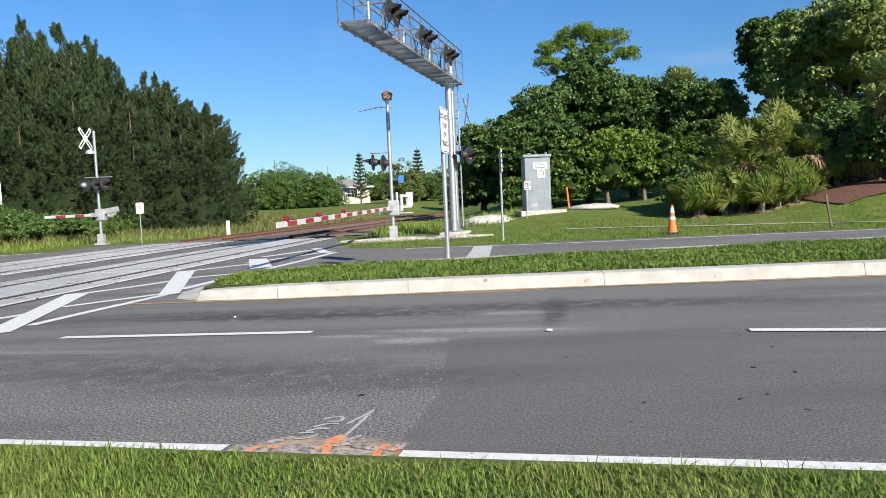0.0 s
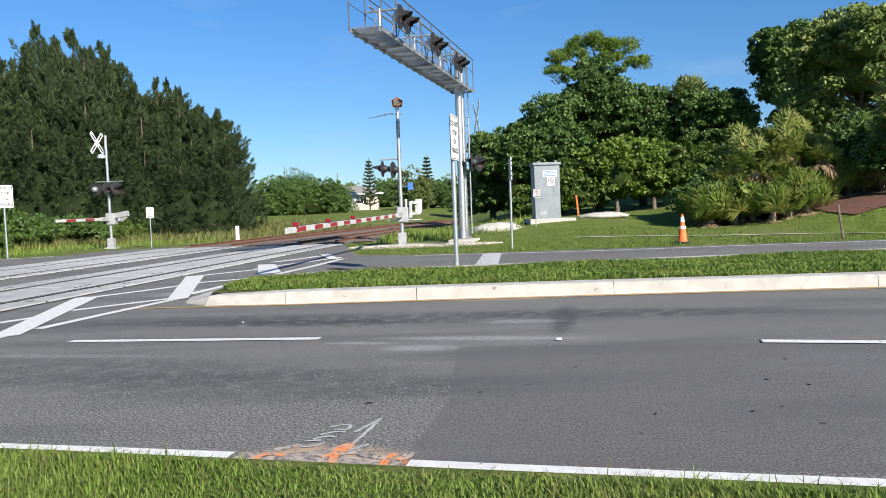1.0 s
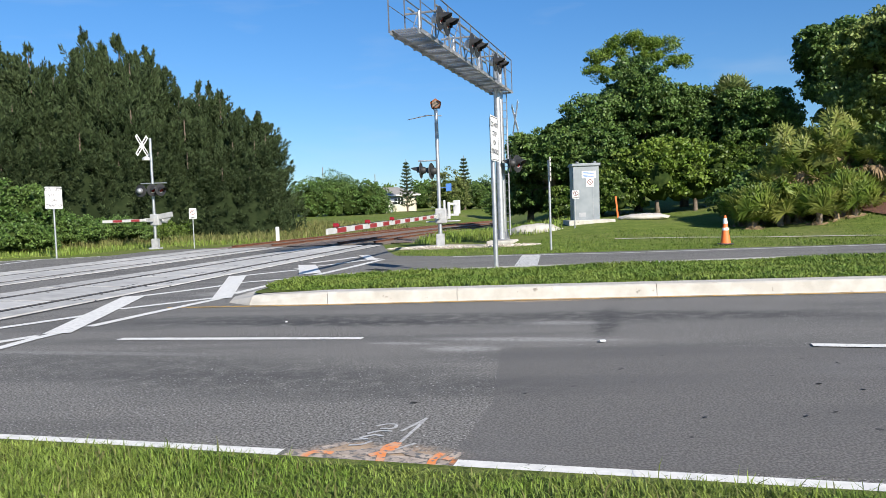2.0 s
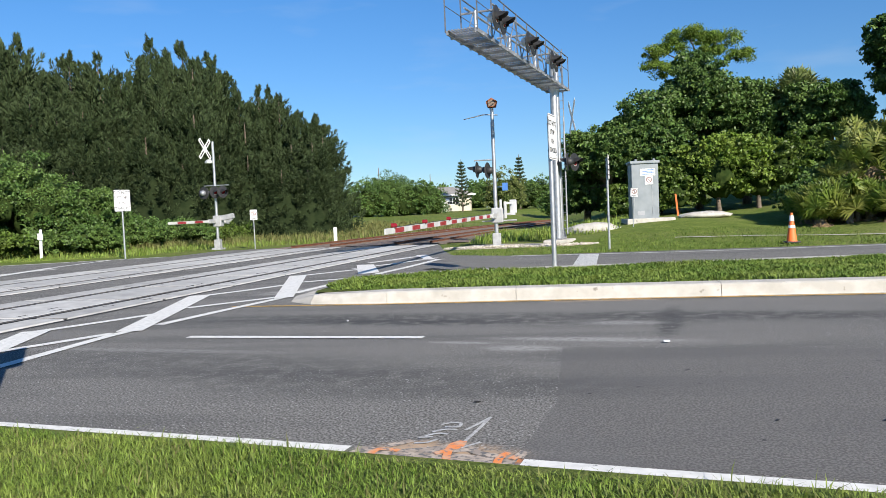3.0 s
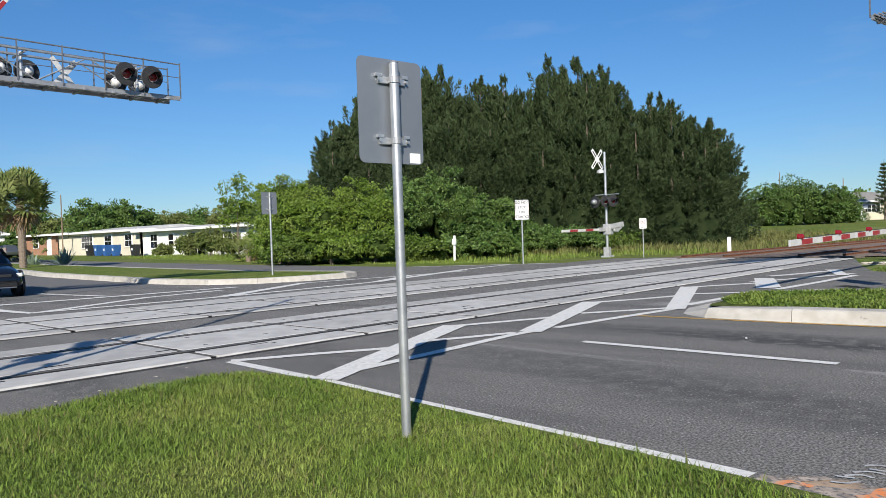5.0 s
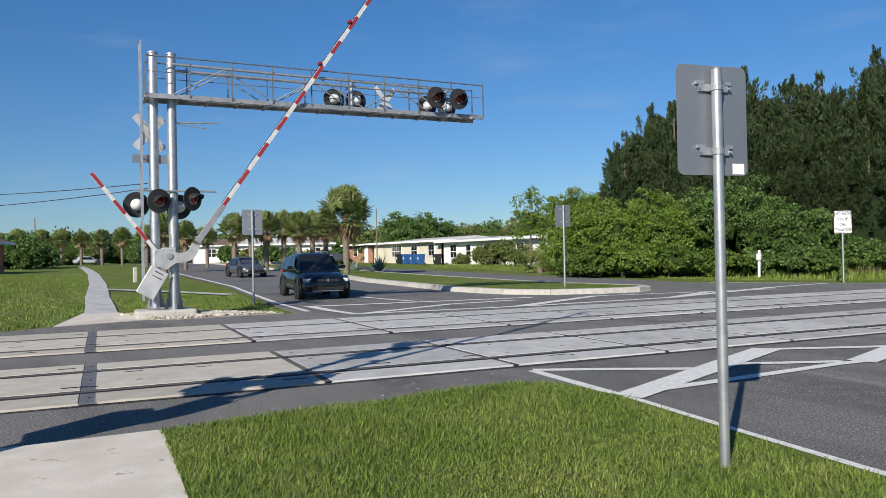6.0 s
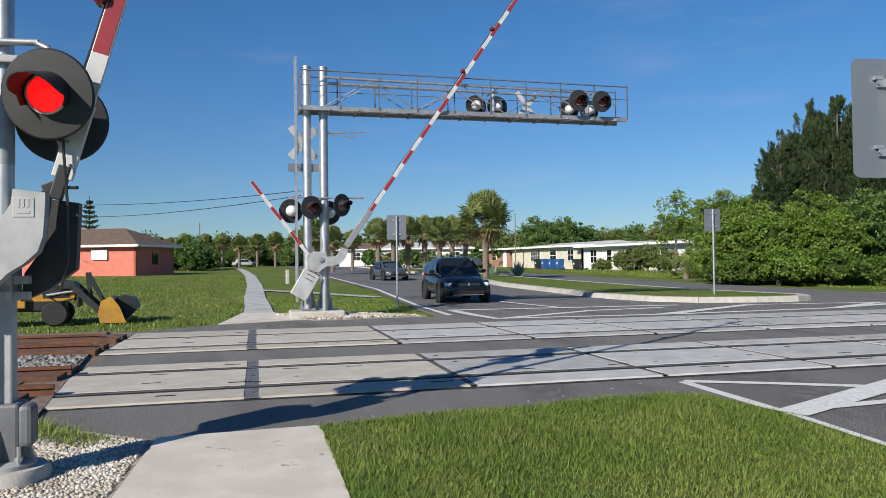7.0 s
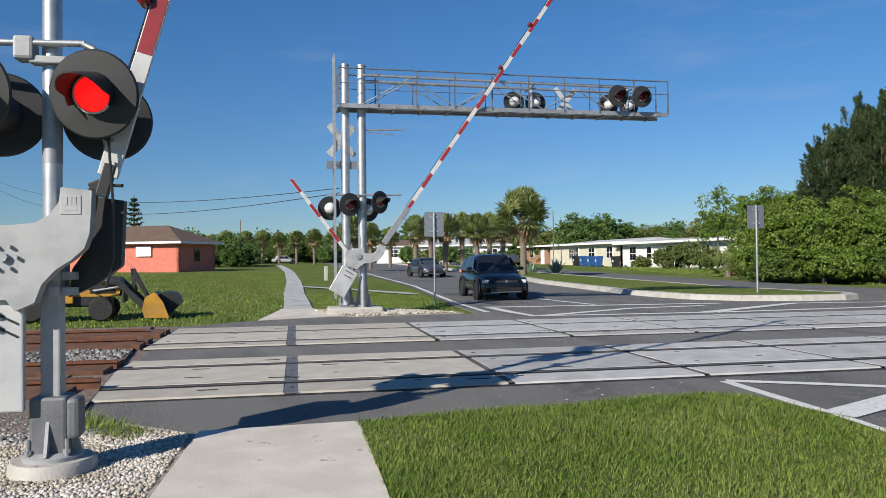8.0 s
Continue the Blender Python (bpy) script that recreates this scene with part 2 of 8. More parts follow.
BASE_GREY = material("base_grey", (0.125, 0.13, 0.14), (0.18, 0.185, 0.195), 0.6, 0.2, grain=6, bump=0.12, bump_scale=50, stain=(0.14, 0.14, 0.14), stain_scale=3.0)
PLANK = material("creosoted_plank", (0.150, 0.070, 0.040), (0.095, 0.048, 0.030), 0.95, grain=6, bump=0.4, bump_scale=30)
TIE = material("sleeper", (0.16, 0.13, 0.11), (0.09, 0.075, 0.065), 0.95, grain=6, bump=0.4)
BALLAST = material("ballast", (0.15, 0.105, 0.08), (0.24, 0.19, 0.16), 0.95, grain=12, bump=0.8, bump_scale=30, stain=(0.22, 0.14, 0.10), stain_scale=1.0)
STONE = material("grey_stone", (0.17, 0.163, 0.155), (0.26, 0.25, 0.235), 0.9, grain=10, island=0.5)
WHITE_STONE = material("white_stone", (0.54, 0.50, 0.44), (0.36, 0.31, 0.24), 0.9, grain=2.2, mix=(0.42, 0.62), island=0.4)
GRAVEL_BED = material("gravel_bed", (0.42, 0.385, 0.33), (0.26, 0.22, 0.17), 1.0, grain=9, bump=0.8, bump_scale=35, stain=(0.22, 0.19, 0.14), stain_scale=2.2)
BARK = material("bark", (0.17, 0.135, 0.105), (0.10, 0.08, 0.06), 0.95, grain=8, bump=0.6, bump_scale=20)
PALM_BARK = material("palm_bark", (0.24, 0.19, 0.15), (0.15, 0.12, 0.09), 0.95, grain=14, bump=0.7, bump_scale=16)
LEAF_PINE = material("casuarina_leaf", (0.040, 0.062, 0.024), (0.062, 0.088, 0.036), 0.7, grain=0.6, island=0.45, through_light=0.2, spec=0.2)
LEAF_DARK = material("leaf_dark", (0.068, 0.130, 0.028), (0.120, 0.190, 0.046), 0.5, grain=0.8, island=0.45, through_light=0.2, spec=0.35)
LEAF_MID = material("leaf_mid", (0.076, 0.136, 0.019), (0.112, 0.161, 0.030), 0.5, grain=0.8, island=0.4, through_light=0.25, spec=0.35)
LEAF_BRIGHT = material("leaf_bright", (0.125, 0.205, 0.026), (0.175, 0.240, 0.044), 0.5, grain=0.9, island=0.35, through_light=0.3, spec=0.35)
LEAF_OLIVE = material("leaf_olive", (0.120, 0.152, 0.042), (0.168, 0.192, 0.064), 0.6, grain=0.8, island=0.4, through_light=0.2, spec=0.25)
LEAF_OAK = material("leaf_oak", (0.175, 0.235, 0.056), (0.225, 0.275, 0.085), 0.5, grain=0.8, island=0.4, through_light=0.2, spec=0.3)
# Solid cores for crowns; the shade between the leaves is put into their colour.
CORE = material("foliage_shade_core", (0.022, 0.038, 0.010), (0.042, 0.062, 0.016), 1.0, grain=3.5, bump=1.0, bump_scale=7, spec=0.05)
# Lighter core for one oak, so its hollows look less deep in shade.
CORE_OAK = material("oak_core", (0.075, 0.105, 0.030), (0.125, 0.160, 0.048), 1.0, grain=6, bump=1.0, bump_scale=7, spec=0.05)
# Near-black casuarina core; its colour stands for the shade within the tree.
CORE_PINE = material("pine_shade_core", (0.014, 0.022, 0.009), (0.024, 0.034, 0.014), 1.0, grain=1.5, bump=1.0, bump_scale=4, spec=0.05)
FROND = material("palm_frond", (0.145, 0.195, 0.050), (0.225, 0.250, 0.095), 0.5, grain=1.2, island=0.3, through_light=0.25, spec=0.35)
FROND_PALE = material("palmetto_frond", (0.150, 0.215, 0.036), (0.290, 0.300, 0.080), 0.5, grain=1.2, island=0.35, through_light=0.42, spec=0.35)
FROND_DRY = material("palm_frond_dry", (0.30, 0.21, 0.11), (0.22, 0.15, 0.08), 0.8, grain=2, island=0.3, through_light=0.15)
AGAVE = material("agave", (0.16, 0.22, 0.17), (0.20, 0.26, 0.19), 0.6, grain=2, island=0.2)
GLASS = material("dark_glass", (0.012, 0.014, 0.016), rough=0.06, spec=0.8)
CAR_BLUE = material("car_dark_blue", (0.006, 0.008, 0.013), rough=0.25, metal=0.1, coat=0.5)
CAR_GREY = material("car_grey", (0.13, 0.14, 0.15), rough=0.3, metal=0.6, coat=0.7)
CAR_PALE = material("car_pale", (0.55, 0.56, 0.57), rough=0.3, metal=0.2, coat=0.7)
TYRE = material("tyre", (0.02, 0.02, 0.02), (0.032, 0.032, 0.032), 0.85, grain=12)
RIM = material("rim", (0.48, 0.49, 0.50), rough=0.3, metal=0.85)
LIGHT_GLASS = material("lamp_glass", (0.52, 0.54, 0.56), rough=0.1, spec=0.8)
PINK_WALL = material("pink_stucco", (0.62, 0.195, 0.140), (0.56, 0.170, 0.125), 0.9, grain=2, bump=0.2, bump_scale=40)
CREAM_WALL = material("cream_stucco", (0.62, 0.58, 0.46), (0.56, 0.52, 0.42), 0.9, grain=1.2, bump=0.15)
WHITE_WALL = material("white_stucco", (0.76, 0.76, 0.74), (0.70, 0.70, 0.68), 0.9, grain=1.2, bump=0.15)
TAN_WALL = material("tan_brick", (0.36, 0.20, 0.13), (0.30, 0.17, 0.11), 0.9, grain=3)
ROOF_BROWN = material("roof_brown", (0.155, 0.105, 0.075), (0.115, 0.08, 0.06), 0.95, grain=3, bump=0.4, bump_scale=10)
ROOF_PALE = material("roof_pale", (0.52, 0.52, 0.51), (0.42, 0.42, 0.42), 0.8, grain=1.2)
ROOF_GREY = material("roof_grey", (0.27, 0.26, 0.245), (0.21, 0.20, 0.19), 0.9, grain=2.5, bump=0.3, bump_scale=10)
TRIM_WHITE = material("trim_white", (0.78, 0.78, 0.76), rough=0.6)
BIN_BLUE = material("bin_blue", (0.025, 0.10, 0.30), rough=0.5)
BIN_DARK = material("bin_dark", (0.02, 0.022, 0.025), rough=0.5)
YELLOW = material("machine_yellow", (0.52, 0.27, 0.03), (0.38, 0.19, 0.03), 0.5, grain=3, stain=(0.30, 0.19, 0.07), stain_scale=2.5)
ORANGE = material("cone_orange", (0.80, 0.16, 0.03), (0.70, 0.14, 0.03), 0.6, grain=6)
CABINET = material("cabinet_metal", (0.25, 0.275, 0.295), (0.20, 0.225, 0.245), 0.5, 0.3, grain=2.0, bump=0.05, bump_scale=12)
WOOD = material("weathered_wood", (0.22, 0.16, 0.11), (0.15, 0.11, 0.08), 0.9, grain=12)
WIRE = material("wire", (0.03, 0.03, 0.03), rough=0.7)
FENCE_WOOD = material("fence_wood", (0.30, 0.25, 0.20), (0.22, 0.18, 0.15), 0.9, grain=4)
SIGN_ORANGE = material("hood_rust_orange", (0.26, 0.085, 0.035), (0.16, 0.06, 0.03), 0.85, grain=14)


# ---- builders ----
class Build:
    """Gathers corners and faces of one mesh."""

    def __init__(self):
        self.v, self.f = [], []

    def add(self, verts, faces):
        o = len(self.v)
        self.v += [tuple(p) for p in verts]
        self.f += [tuple(i + o for i in q) for q in faces]
        return self

    def box(self, centre, size, m=None, bevel=0.0):
        x, y, z = (s / 2 for s in size)
        if bevel <= 0:
            vs = [Vector((a * x, b * y, c * z)) for a in (-1, 1) for b in (-1, 1) for c in (-1, 1)]
            fs = [(0, 1, 3, 2), (4, 6, 7, 5), (0, 4, 5, 1), (2, 3, 7, 6), (0, 2, 6, 4), (1, 5, 7, 3)]
        else:
            bm = bmesh.new()
            bmesh.ops.create_cube(bm, size=1.0, matrix=Matrix.Diagonal((size[0], size[1], size[2], 1)))
            bmesh.ops.bevel(bm, geom=list(bm.edges), offset=bevel, segments=2, affect="EDGES", profile=0.5)
            bm.verts.index_update()
            vs, fs = [v.co.copy() for v in bm.verts], [tuple(v.index for v in f.verts) for f in bm.faces]
            bm.free()
        if m is not None:
            vs = [m @ p for p in vs]
        return self.add([p + Vector(centre) for p in vs], fs)

    def beam(self, a, b, w, h, bevel=0.0):
        a, b = Vector(a), Vector(b)
        d = b - a
        q = d.to_track_quat("X", "Z").to_matrix()
        return self.box((a + b) / 2, (d.length, w, h), q, bevel)

    def tube(self, a, b, r0, r1=None, seg=12, caps=True):
        r1 = r0 if r1 is None else r1
        a, b = Vector(a), Vector(b)
        q = (b - a).to_track_quat("Z", "Y").to_matrix()
        vs = []
        for p, r in ((a, r0), (b, r1)):
            vs += [p + q @ Vector((r * math.cos(2 * math.pi * i / seg), r * math.sin(2 * math.pi * i / seg), 0)) for i in range(seg)]
        fs = [(i, (i + 1) % seg, seg + (i + 1) % seg, seg + i) for i in range(seg)]
        if caps:
            fs += [tuple(range(seg))[::-1], tuple(range(seg, 2 * seg))]
        return self.add(vs, fs)

    def path(self, pts, r, seg=6):
        """One bent tube through the points."""
        ps = [Vector(p) for p in pts]
        n, vs = len(ps), []
        side = None
        for i, p in enumerate(ps):
            d = (ps[min(i + 1, n - 1)] - ps[max(i - 1, 0)]).normalized()
            if side is None:
                side = d.orthogonal().normalized()
            side = (side - d * side.dot(d)).normalized()
            other = d.cross(side)
            vs += [p + (side * math.cos(2 * math.pi * k / seg) + other * math.sin(2 * math.pi * k / seg)) * r for k in range(seg)]
        fs = [(i * seg + k, i * seg + (k + 1) % seg, (i + 1) * seg + (k + 1) % seg, (i + 1) * seg + k) for i in range(n - 1) for k in range(seg)]
        return self.add(vs, fs + [tuple(range(seg))[::-1], tuple(range((n - 1) * seg, n * seg))])

    def lathe(self, rows, m=None, seg=20, squash=1.0):
        """rows of (radius, height), turned round z."""
        vs, fs = [], []
        for r, z in rows:
            vs += [Vector((r * math.cos(2 * math.pi * i / seg), squash * r * math.sin(2 * math.pi * i / seg), z)) for i in range(seg)]
        for k in range(len(rows) - 1):
            fs += [(k * seg + i, k * seg + (i + 1) % seg, (k + 1) * seg + (i + 1) % seg, (k + 1) * seg + i) for i in range(seg)]
        fs += [tuple(range(seg))[::-1], tuple(range((len(rows) - 1) * seg, len(rows) * seg))]
        return self.add([m @ p for p in vs] if m is not None else vs, fs)

    def prism(self, outline, depth, m=None):
        """A flat outline in x, z, made thick along y, centred."""
        n = len(outline)
        vs = [Vector((x, s * depth / 2, z)) for s in (-1, 1) for x, z in outline]
        fs = [(i, (i + 1) % n, n + (i + 1) % n, n + i) for i in range(n)] + [tuple(range(n))[::-1], tuple(range(n, 2 * n))]
        return self.add([m @ p for p in vs] if m is not None else vs, fs)

    def slab(self, outline, z0, z1):
        n = len(outline)
        vs = [(x, y, z) for z in (z0, z1) for x, y in outline]
        return self.add(vs, [(i, (i + 1) % n, n + (i + 1) % n, n + i) for i in range(n)] + [tuple(range(n))[::-1], tuple(range(n, 2 * n))])

    def mesh(self, name, mat, smooth=False):
        me = bpy.data.meshes.new(name)
        me.from_pydata(self.v, [], self.f)
        bm = bmesh.new()
        bm.from_mesh(me)
        bmesh.ops.recalc_face_normals(bm, faces=bm.faces)
        bm.to_mesh(me)
        bm.free()
        me.materials.append(mat)
        if smooth:
            me.shade_smooth()
            me.set_sharp_from_angle(angle=radians(40))
        return me


def part(name, b, mat, parent=None, label="", smooth=False):
    ob = new(name, b.mesh(name, mat, smooth))
    ob.parent = parent
    if label:
        tagged(ob, label)
    return ob


def thing(name, place, label, category, group="", turn=0.0, kind=""):
    ob = new(name)
    ob.matrix_basis = Matrix.Translation(place) @ Matrix.Rotation(radians(turn), 4, "Z")
    ob.empty_display_size = 0.2
    return tagged(ob, label, category, group, kind)


def raw_mesh(name, verts, faces, mat):
    """A mesh from arrays; all faces have as many corners."""
    me = bpy.data.meshes.new(name)
    k = faces.shape[1]
    me.vertices.add(len(verts))
    me.vertices.foreach_set("co", verts.astype(np.float32).ravel())
    me.loops.add(faces.size)
    me.loops.foreach_set("vertex_index", faces.astype(np.int32).ravel())
    me.polygons.add(len(faces))
    me.polygons.foreach_set("loop_start", np.arange(0, faces.size, k, dtype=np.int32))
    me.update(calc_edges=True)
    me.validate()
    me.materials.append(mat)
    return me


def lettering(name, rows, size, mat, parent, m, spacing=1.25):
    """Rows of words, flat, facing -y of m, centred."""
    made = []
    for i, row in enumerate(rows):
        cu = bpy.data.curves.new(name, "FONT")
        cu.body, cu.size, cu.align_x, cu.align_y = row, size, "CENTER", "CENTER"
        cu.extrude, cu.offset = 0.001, size * 0.018
        tmp = bpy.data.objects.new(name, cu)
        scene.collection.objects.link(tmp)
        me = bpy.data.meshes.new_from_object(tmp.evaluated_get(bpy.context.evaluated_depsgraph_get()))
        bpy.data.objects.remove(tmp)
        me.materials.clear()
        me.materials.append(mat)
        ob = new(name, me)
        ob.parent = parent
        ob.matrix_basis = m @ Matrix.Translation((0, 0, ((len(rows) - 1) / 2 - i) * size * spacing)) @ Matrix.Rotation(radians(90), 4, "X")
        made.append(ob)
    return made


# ---- the lie of the land ----
def smooth01(a):
    a = min(1.0, max(0.0, a))
    return a * a * (3 - 2 * a)


def track_x(y):
    return -11.4 + 0.115 * y + 0.0021 * max(0.0, y - 28) ** 2


def land(x, y):
    z = 0.0
    if x < -22:
        z += min(1.1, 0.012 * (-22 - x))
    if y > 24:
        z += smooth01(x / 8) * min(1.6, 0.042 * (y - 24))
        if x > 11:
            z += min(2.8, 0.21 * (x - 11)) * smooth01((y - 22.5) / 6)
    if y > 45:
        z += min(2.2, 0.02 * (y - 45)) * smooth01((abs(x - track_x(y)) - 7) / 12)
    z += 0.42 * math.exp(-((x - 4.4) ** 2 + (y - 34.0) ** 2) / 22.0)
    return z


def span(a, b, step):
    return list(np.linspace(a, b, max(2, int(round(abs(b - a) / step)) + 1)))


gx = [-900, -500, -300, -200] + span(-150, -60, 7) + span(-58, 60, 2.0) + span(66, 150, 8) + [220, 400, 900]
gy = [-900, -400, -200, -100, -50] + span(-30, 100, 2.0) + span(106, 200, 8) + [260, 400, 900]
gv = np.array([(x, y, land(x, y) - 0.03) for y in gy for x in gx])
nx = len(gx)
gf = np.array([(j * nx + i, j * nx + i + 1, (j + 1) * nx + i + 1, (j + 1) * nx + i) for j in range(len(gy) - 1) for i in range(nx - 1)])
ground = new("ground", raw_mesh("ground", gv, gf, GRASS_GROUND))
ground.data.shade_smooth()
tagged(ground, "mown green lawn and rough grass beside the crossing", "ground", kind="structure")


def strip_line(name, pts, width, z, mat, parent=None, thick=0.0):
    """A painted or laid band along points on the ground."""
    b = Build()
    ps = [Vector((p[0], p[1], 0)) for p in pts]
    left, right = [], []
    for i, p in enumerate(ps):
        d = (ps[min(i + 1, len(ps) - 1)] - ps[max(i - 1, 0)]).normalized()
        nrm = Vector((-d.y, d.x, 0))
        left.append(p + nrm * width / 2)
        right.append(p - nrm * width / 2)
    ring = left + right[::-1]
    n = len(ps)
    vs = [(p.x, p.y, land(p.x, p.y) + z) for p in left] + [(p.x, p.y, land(p.x, p.y) + z) for p in right]
    b.add(vs, [(i, i + 1, n + i + 1, n + i) for i in range(n - 1)])
    if thick:
        vs2 = [(x, y, zz - thick) for x, y, zz in vs]
        b.add(vs2, [(i, n + i, n + i + 1, i + 1) for i in range(n - 1)])
        o = 2 * n
        b.f += [(i, o + i, o + i + 1, i + 1) for i in range(n - 1)] + [(n + i, n + i + 1, o + n + i + 1, o + n + i) for i in range(n - 1)]
        b.f += [(0, n, o + n, o), (n - 1, o + n - 1, o + 2 * n - 1, 2 * n - 1)]
    return part(name, b, mat, parent)


def sheet(name, pts, z, mat, parent=None, depth=0.0):
    b = Build()
    if depth:
        b.slab(pts, z - depth, z)
    else:
        b.add([(x, y, z) for x, y in pts], [tuple(range(len(pts)))])
    return part(name, b, mat, parent)


def band(name, south, north, z, mat, step=4.0, parent=None):
    """A road surface between two edges, following the land."""
    def along(pts, x):
        xs = [p[0] for p in pts]
        return float(np.interp(-x, [-v for v in xs], [p[1] for p in pts]))
    xs = span(south[0][0], south[-1][0], step)
    b = Build()
    vs = []
    for x in xs:
        for pts in (south, north):
            y = along(pts, x)
            vs.append((x, y, land(x, y) + z))
    b.add(vs, [(2 * i, 2 * i + 1, 2 * i + 3, 2 * i + 2) for i in range(len(xs) - 1)])
    return part(name, b, mat, parent)


road = sheet("road", [(60, -10), (2.0, 3.18), (-1.9, 4.02), (-3.6, 4.36), (-5.9, 4.78), (-6.0, 4.5), (-6.05, 1.0), (-6.12, -0.25), (-7.3, -1.28),
                      (-15.7, -0.85), (-16.5, -0.8), (-17.7, 1.0), (-18.1, 2.9), (-17.6, 6.3), (-22, 7.0), (-22, 25.8), (-15, 28.7), (-14.8, 32.6), (-9.9, 34.2), (-8.4, 35.0),
                      (-4.2, 30.0), (-3.3, 25.0), (-2.7, 22.4), (-1, 21.2), (12, 20.6), (60, 16)], 0.0, ASPHALT, depth=0.12)
tagged(road, "grey asphalt road with worn wheel tracks at the crossing", "road", kind="structure")
west_road = band("road", [(-22, 7.0), (-34, 8.9), (-51, 10.6), (-160, 22)], [(-22, 25.8), (-34, 26.2), (-51, 28), (-160, 42)], 0.0, ASPHALT_WORN)
tagged(west_road, "grey asphalt dual carriageway beyond the tracks", "road", kind="structure")
patch = sheet("road_patch", [(0.25, 6.95), (0.18, 5.0), (-0.05, 3.85), (2.0, 3.5), (12, 1.6), (30, -2), (30, 3.0), (3.2, 6.6)], 0.0015, ASPHALT_NEW)
tagged(patch, "smoother dark asphalt repair in the near lane", "road patch", kind="structure")


def structure(ob, label, category):
    return tagged(ob, label, category, kind="structure")


# ---- markings ----
structure(strip_line("edge_line", [(14, 0.8), (4.6, 2.8), (2.0, 3.36), (0.55, 3.66), (-0.02, 3.785)], 0.15, 0.003, PAINT), "white edge line, fresh paint", "road marking")
structure(strip_line("edge_line", [(-0.05, 3.79), (-0.35, 3.86), (-0.95, 4.0)], 0.15, 0.0025, SPRAY_PALE), "white edge line blurred by spray paint", "road marking")
structure(strip_line("edge_line", [(-0.98, 4.01), (-1.86, 4.19), (-3.6, 4.53), (-5.0, 4.84), (-6.78, 5.13)], 0.13, 0.003, PAINT), "white edge line along the grass verge", "road marking")
structure(strip_line("lane_dash", [(-3.9, 7.98), (-1.15, 7.62)], 0.13, 0.008, PAINT), "white broken lane line", "road marking")
structure(strip_line("lane_dash", [(2.93, 6.68), (6.0, 5.95)], 0.14, 0.012, PAINT), "white broken lane line", "road marking")
structure(strip_line("yellow_line", [(-4.6, 10.75), (-2.25, 10.58), (-0.3, 10.52), (2.5, 10.4), (5.6, 10.2), (14, 9.6), (30, 8.4)], 0.11, 0.006, YELLOW_LINE), "worn yellow line along the median kerb", "road marking")


zone_count = [0]


def zone(points, width, label="white envelope line beside the tracks"):
    zone_count[0] += 1
    structure(strip_line("envelope_line", points, width * 1.35, 0.0075 + 0.0006 * (zone_count[0] % 5), PAINT), label, "road marking")


def bar(a, b, c, d):
    structure(sheet("envelope_bar", [a, b, c, d], 0.0125, PAINT), "broad white bar of the crossing envelope", "road marking")


zone([(-6.78, 5.14), (-6.3, 5.85), (-5.74, 6.6)], 0.12)
bar((-5.14, 4.80), (-4.84, 4.87), (-6.12, 8.72), (-6.46, 8.62))
zone([(-6.3, 8.62), (-5.8, 9.5), (-5.36, 10.3)], 0.13)
zone([(-5.76, 7.15), (-5.41, 7.73), (-5.06, 8.35)], 0.12)
zone([(-5.08, 5.3), (-5.03, 6.5), (-4.99, 8.1), (-4.92, 8.6)], 0.11)
bar((-5.08, 8.45), (-4.76, 8.5), (-5.8, 12.6), (-6.16, 12.5))
zone([(-5.98, 12.4), (-5.4, 13.3), (-4.88, 14.3)], 0.14)
zone([(-5.32, 10.75), (-4.8, 11.35), (-4.25, 12.0)], 0.13)
zone([(-4.82, 9.0), (-4.58, 10.17), (-4.2, 11.75)], 0.12)
bar((-4.27, 11.6), (-4.02, 11.85), (-5.28, 16.35), (-5.66, 16.3))
zone([(-5.45, 16.25), (-4.9, 17.0), (-4.33, 17.75)], 0.16)
zone([(-4.95, 14.5), (-4.3, 14.95), (-3.68, 15.4)], 0.15)
zone([(-4.22, 12.5), (-4.0, 14.0), (-3.68, 15.45)], 0.13)
bar((-4.02, 16.1), (-3.62, 16.5), (-4.42, 19.3), (-4.88, 19.3))
zone([(-4.7, 20.1), (-4.2, 21.2), (-3.8, 22.3)], 0.2)
zone([(-4.6, 18.0), (-3.9, 19.3), (-3.0, 21.3)], 0.14)
zone([(-3.6, 16.0), (-3.2, 18.2), (-2.85, 20.6)], 0.14)
bar((-3.25, 20.6), (-2.95, 20.5), (-3.6, 23.0), (-3.95, 23.0))
# the same beyond the tracks
zone([(-19.4, 7.35), (-17.6, 7.2), (-16.15, 7.18), (-15.7, 9.4), (-15.35, 11.5)], 0.20)
bar((-19.78, 7.25), (-19.42, 7.25), (-18.1, 14.0), (-18.42, 14.1))
zone([(-23.1, 10.45), (-21.3, 10.55), (-19.4, 10.6)], 0.14)
zone([(-16.1, 7.3), (-17.5, 10.6), (-17.6, 13.0)], 0.20)
bar((-15.5, 11.2), (-15.2, 11.5), (-17.2, 15.9), (-17.5, 15.8))
zone([(-17.4, 15.9), (-16.4, 19.6), (-15.8, 22.5)], 0.16)
zone([(-15.3, 11.6), (-15.1, 16.6), (-16.4, 20.0)], 0.20)
bar((-15.2, 16.4), (-14.9, 16.6), (-16.3, 23.3), (-16.7, 23.4))
zone([(-16.6, 23.5), (-16.9, 27.2)], 0.16)
zone([(-21.0, 25.6), (-15.1, 28.3)], 0.16, "white edge line of the far carriageway")
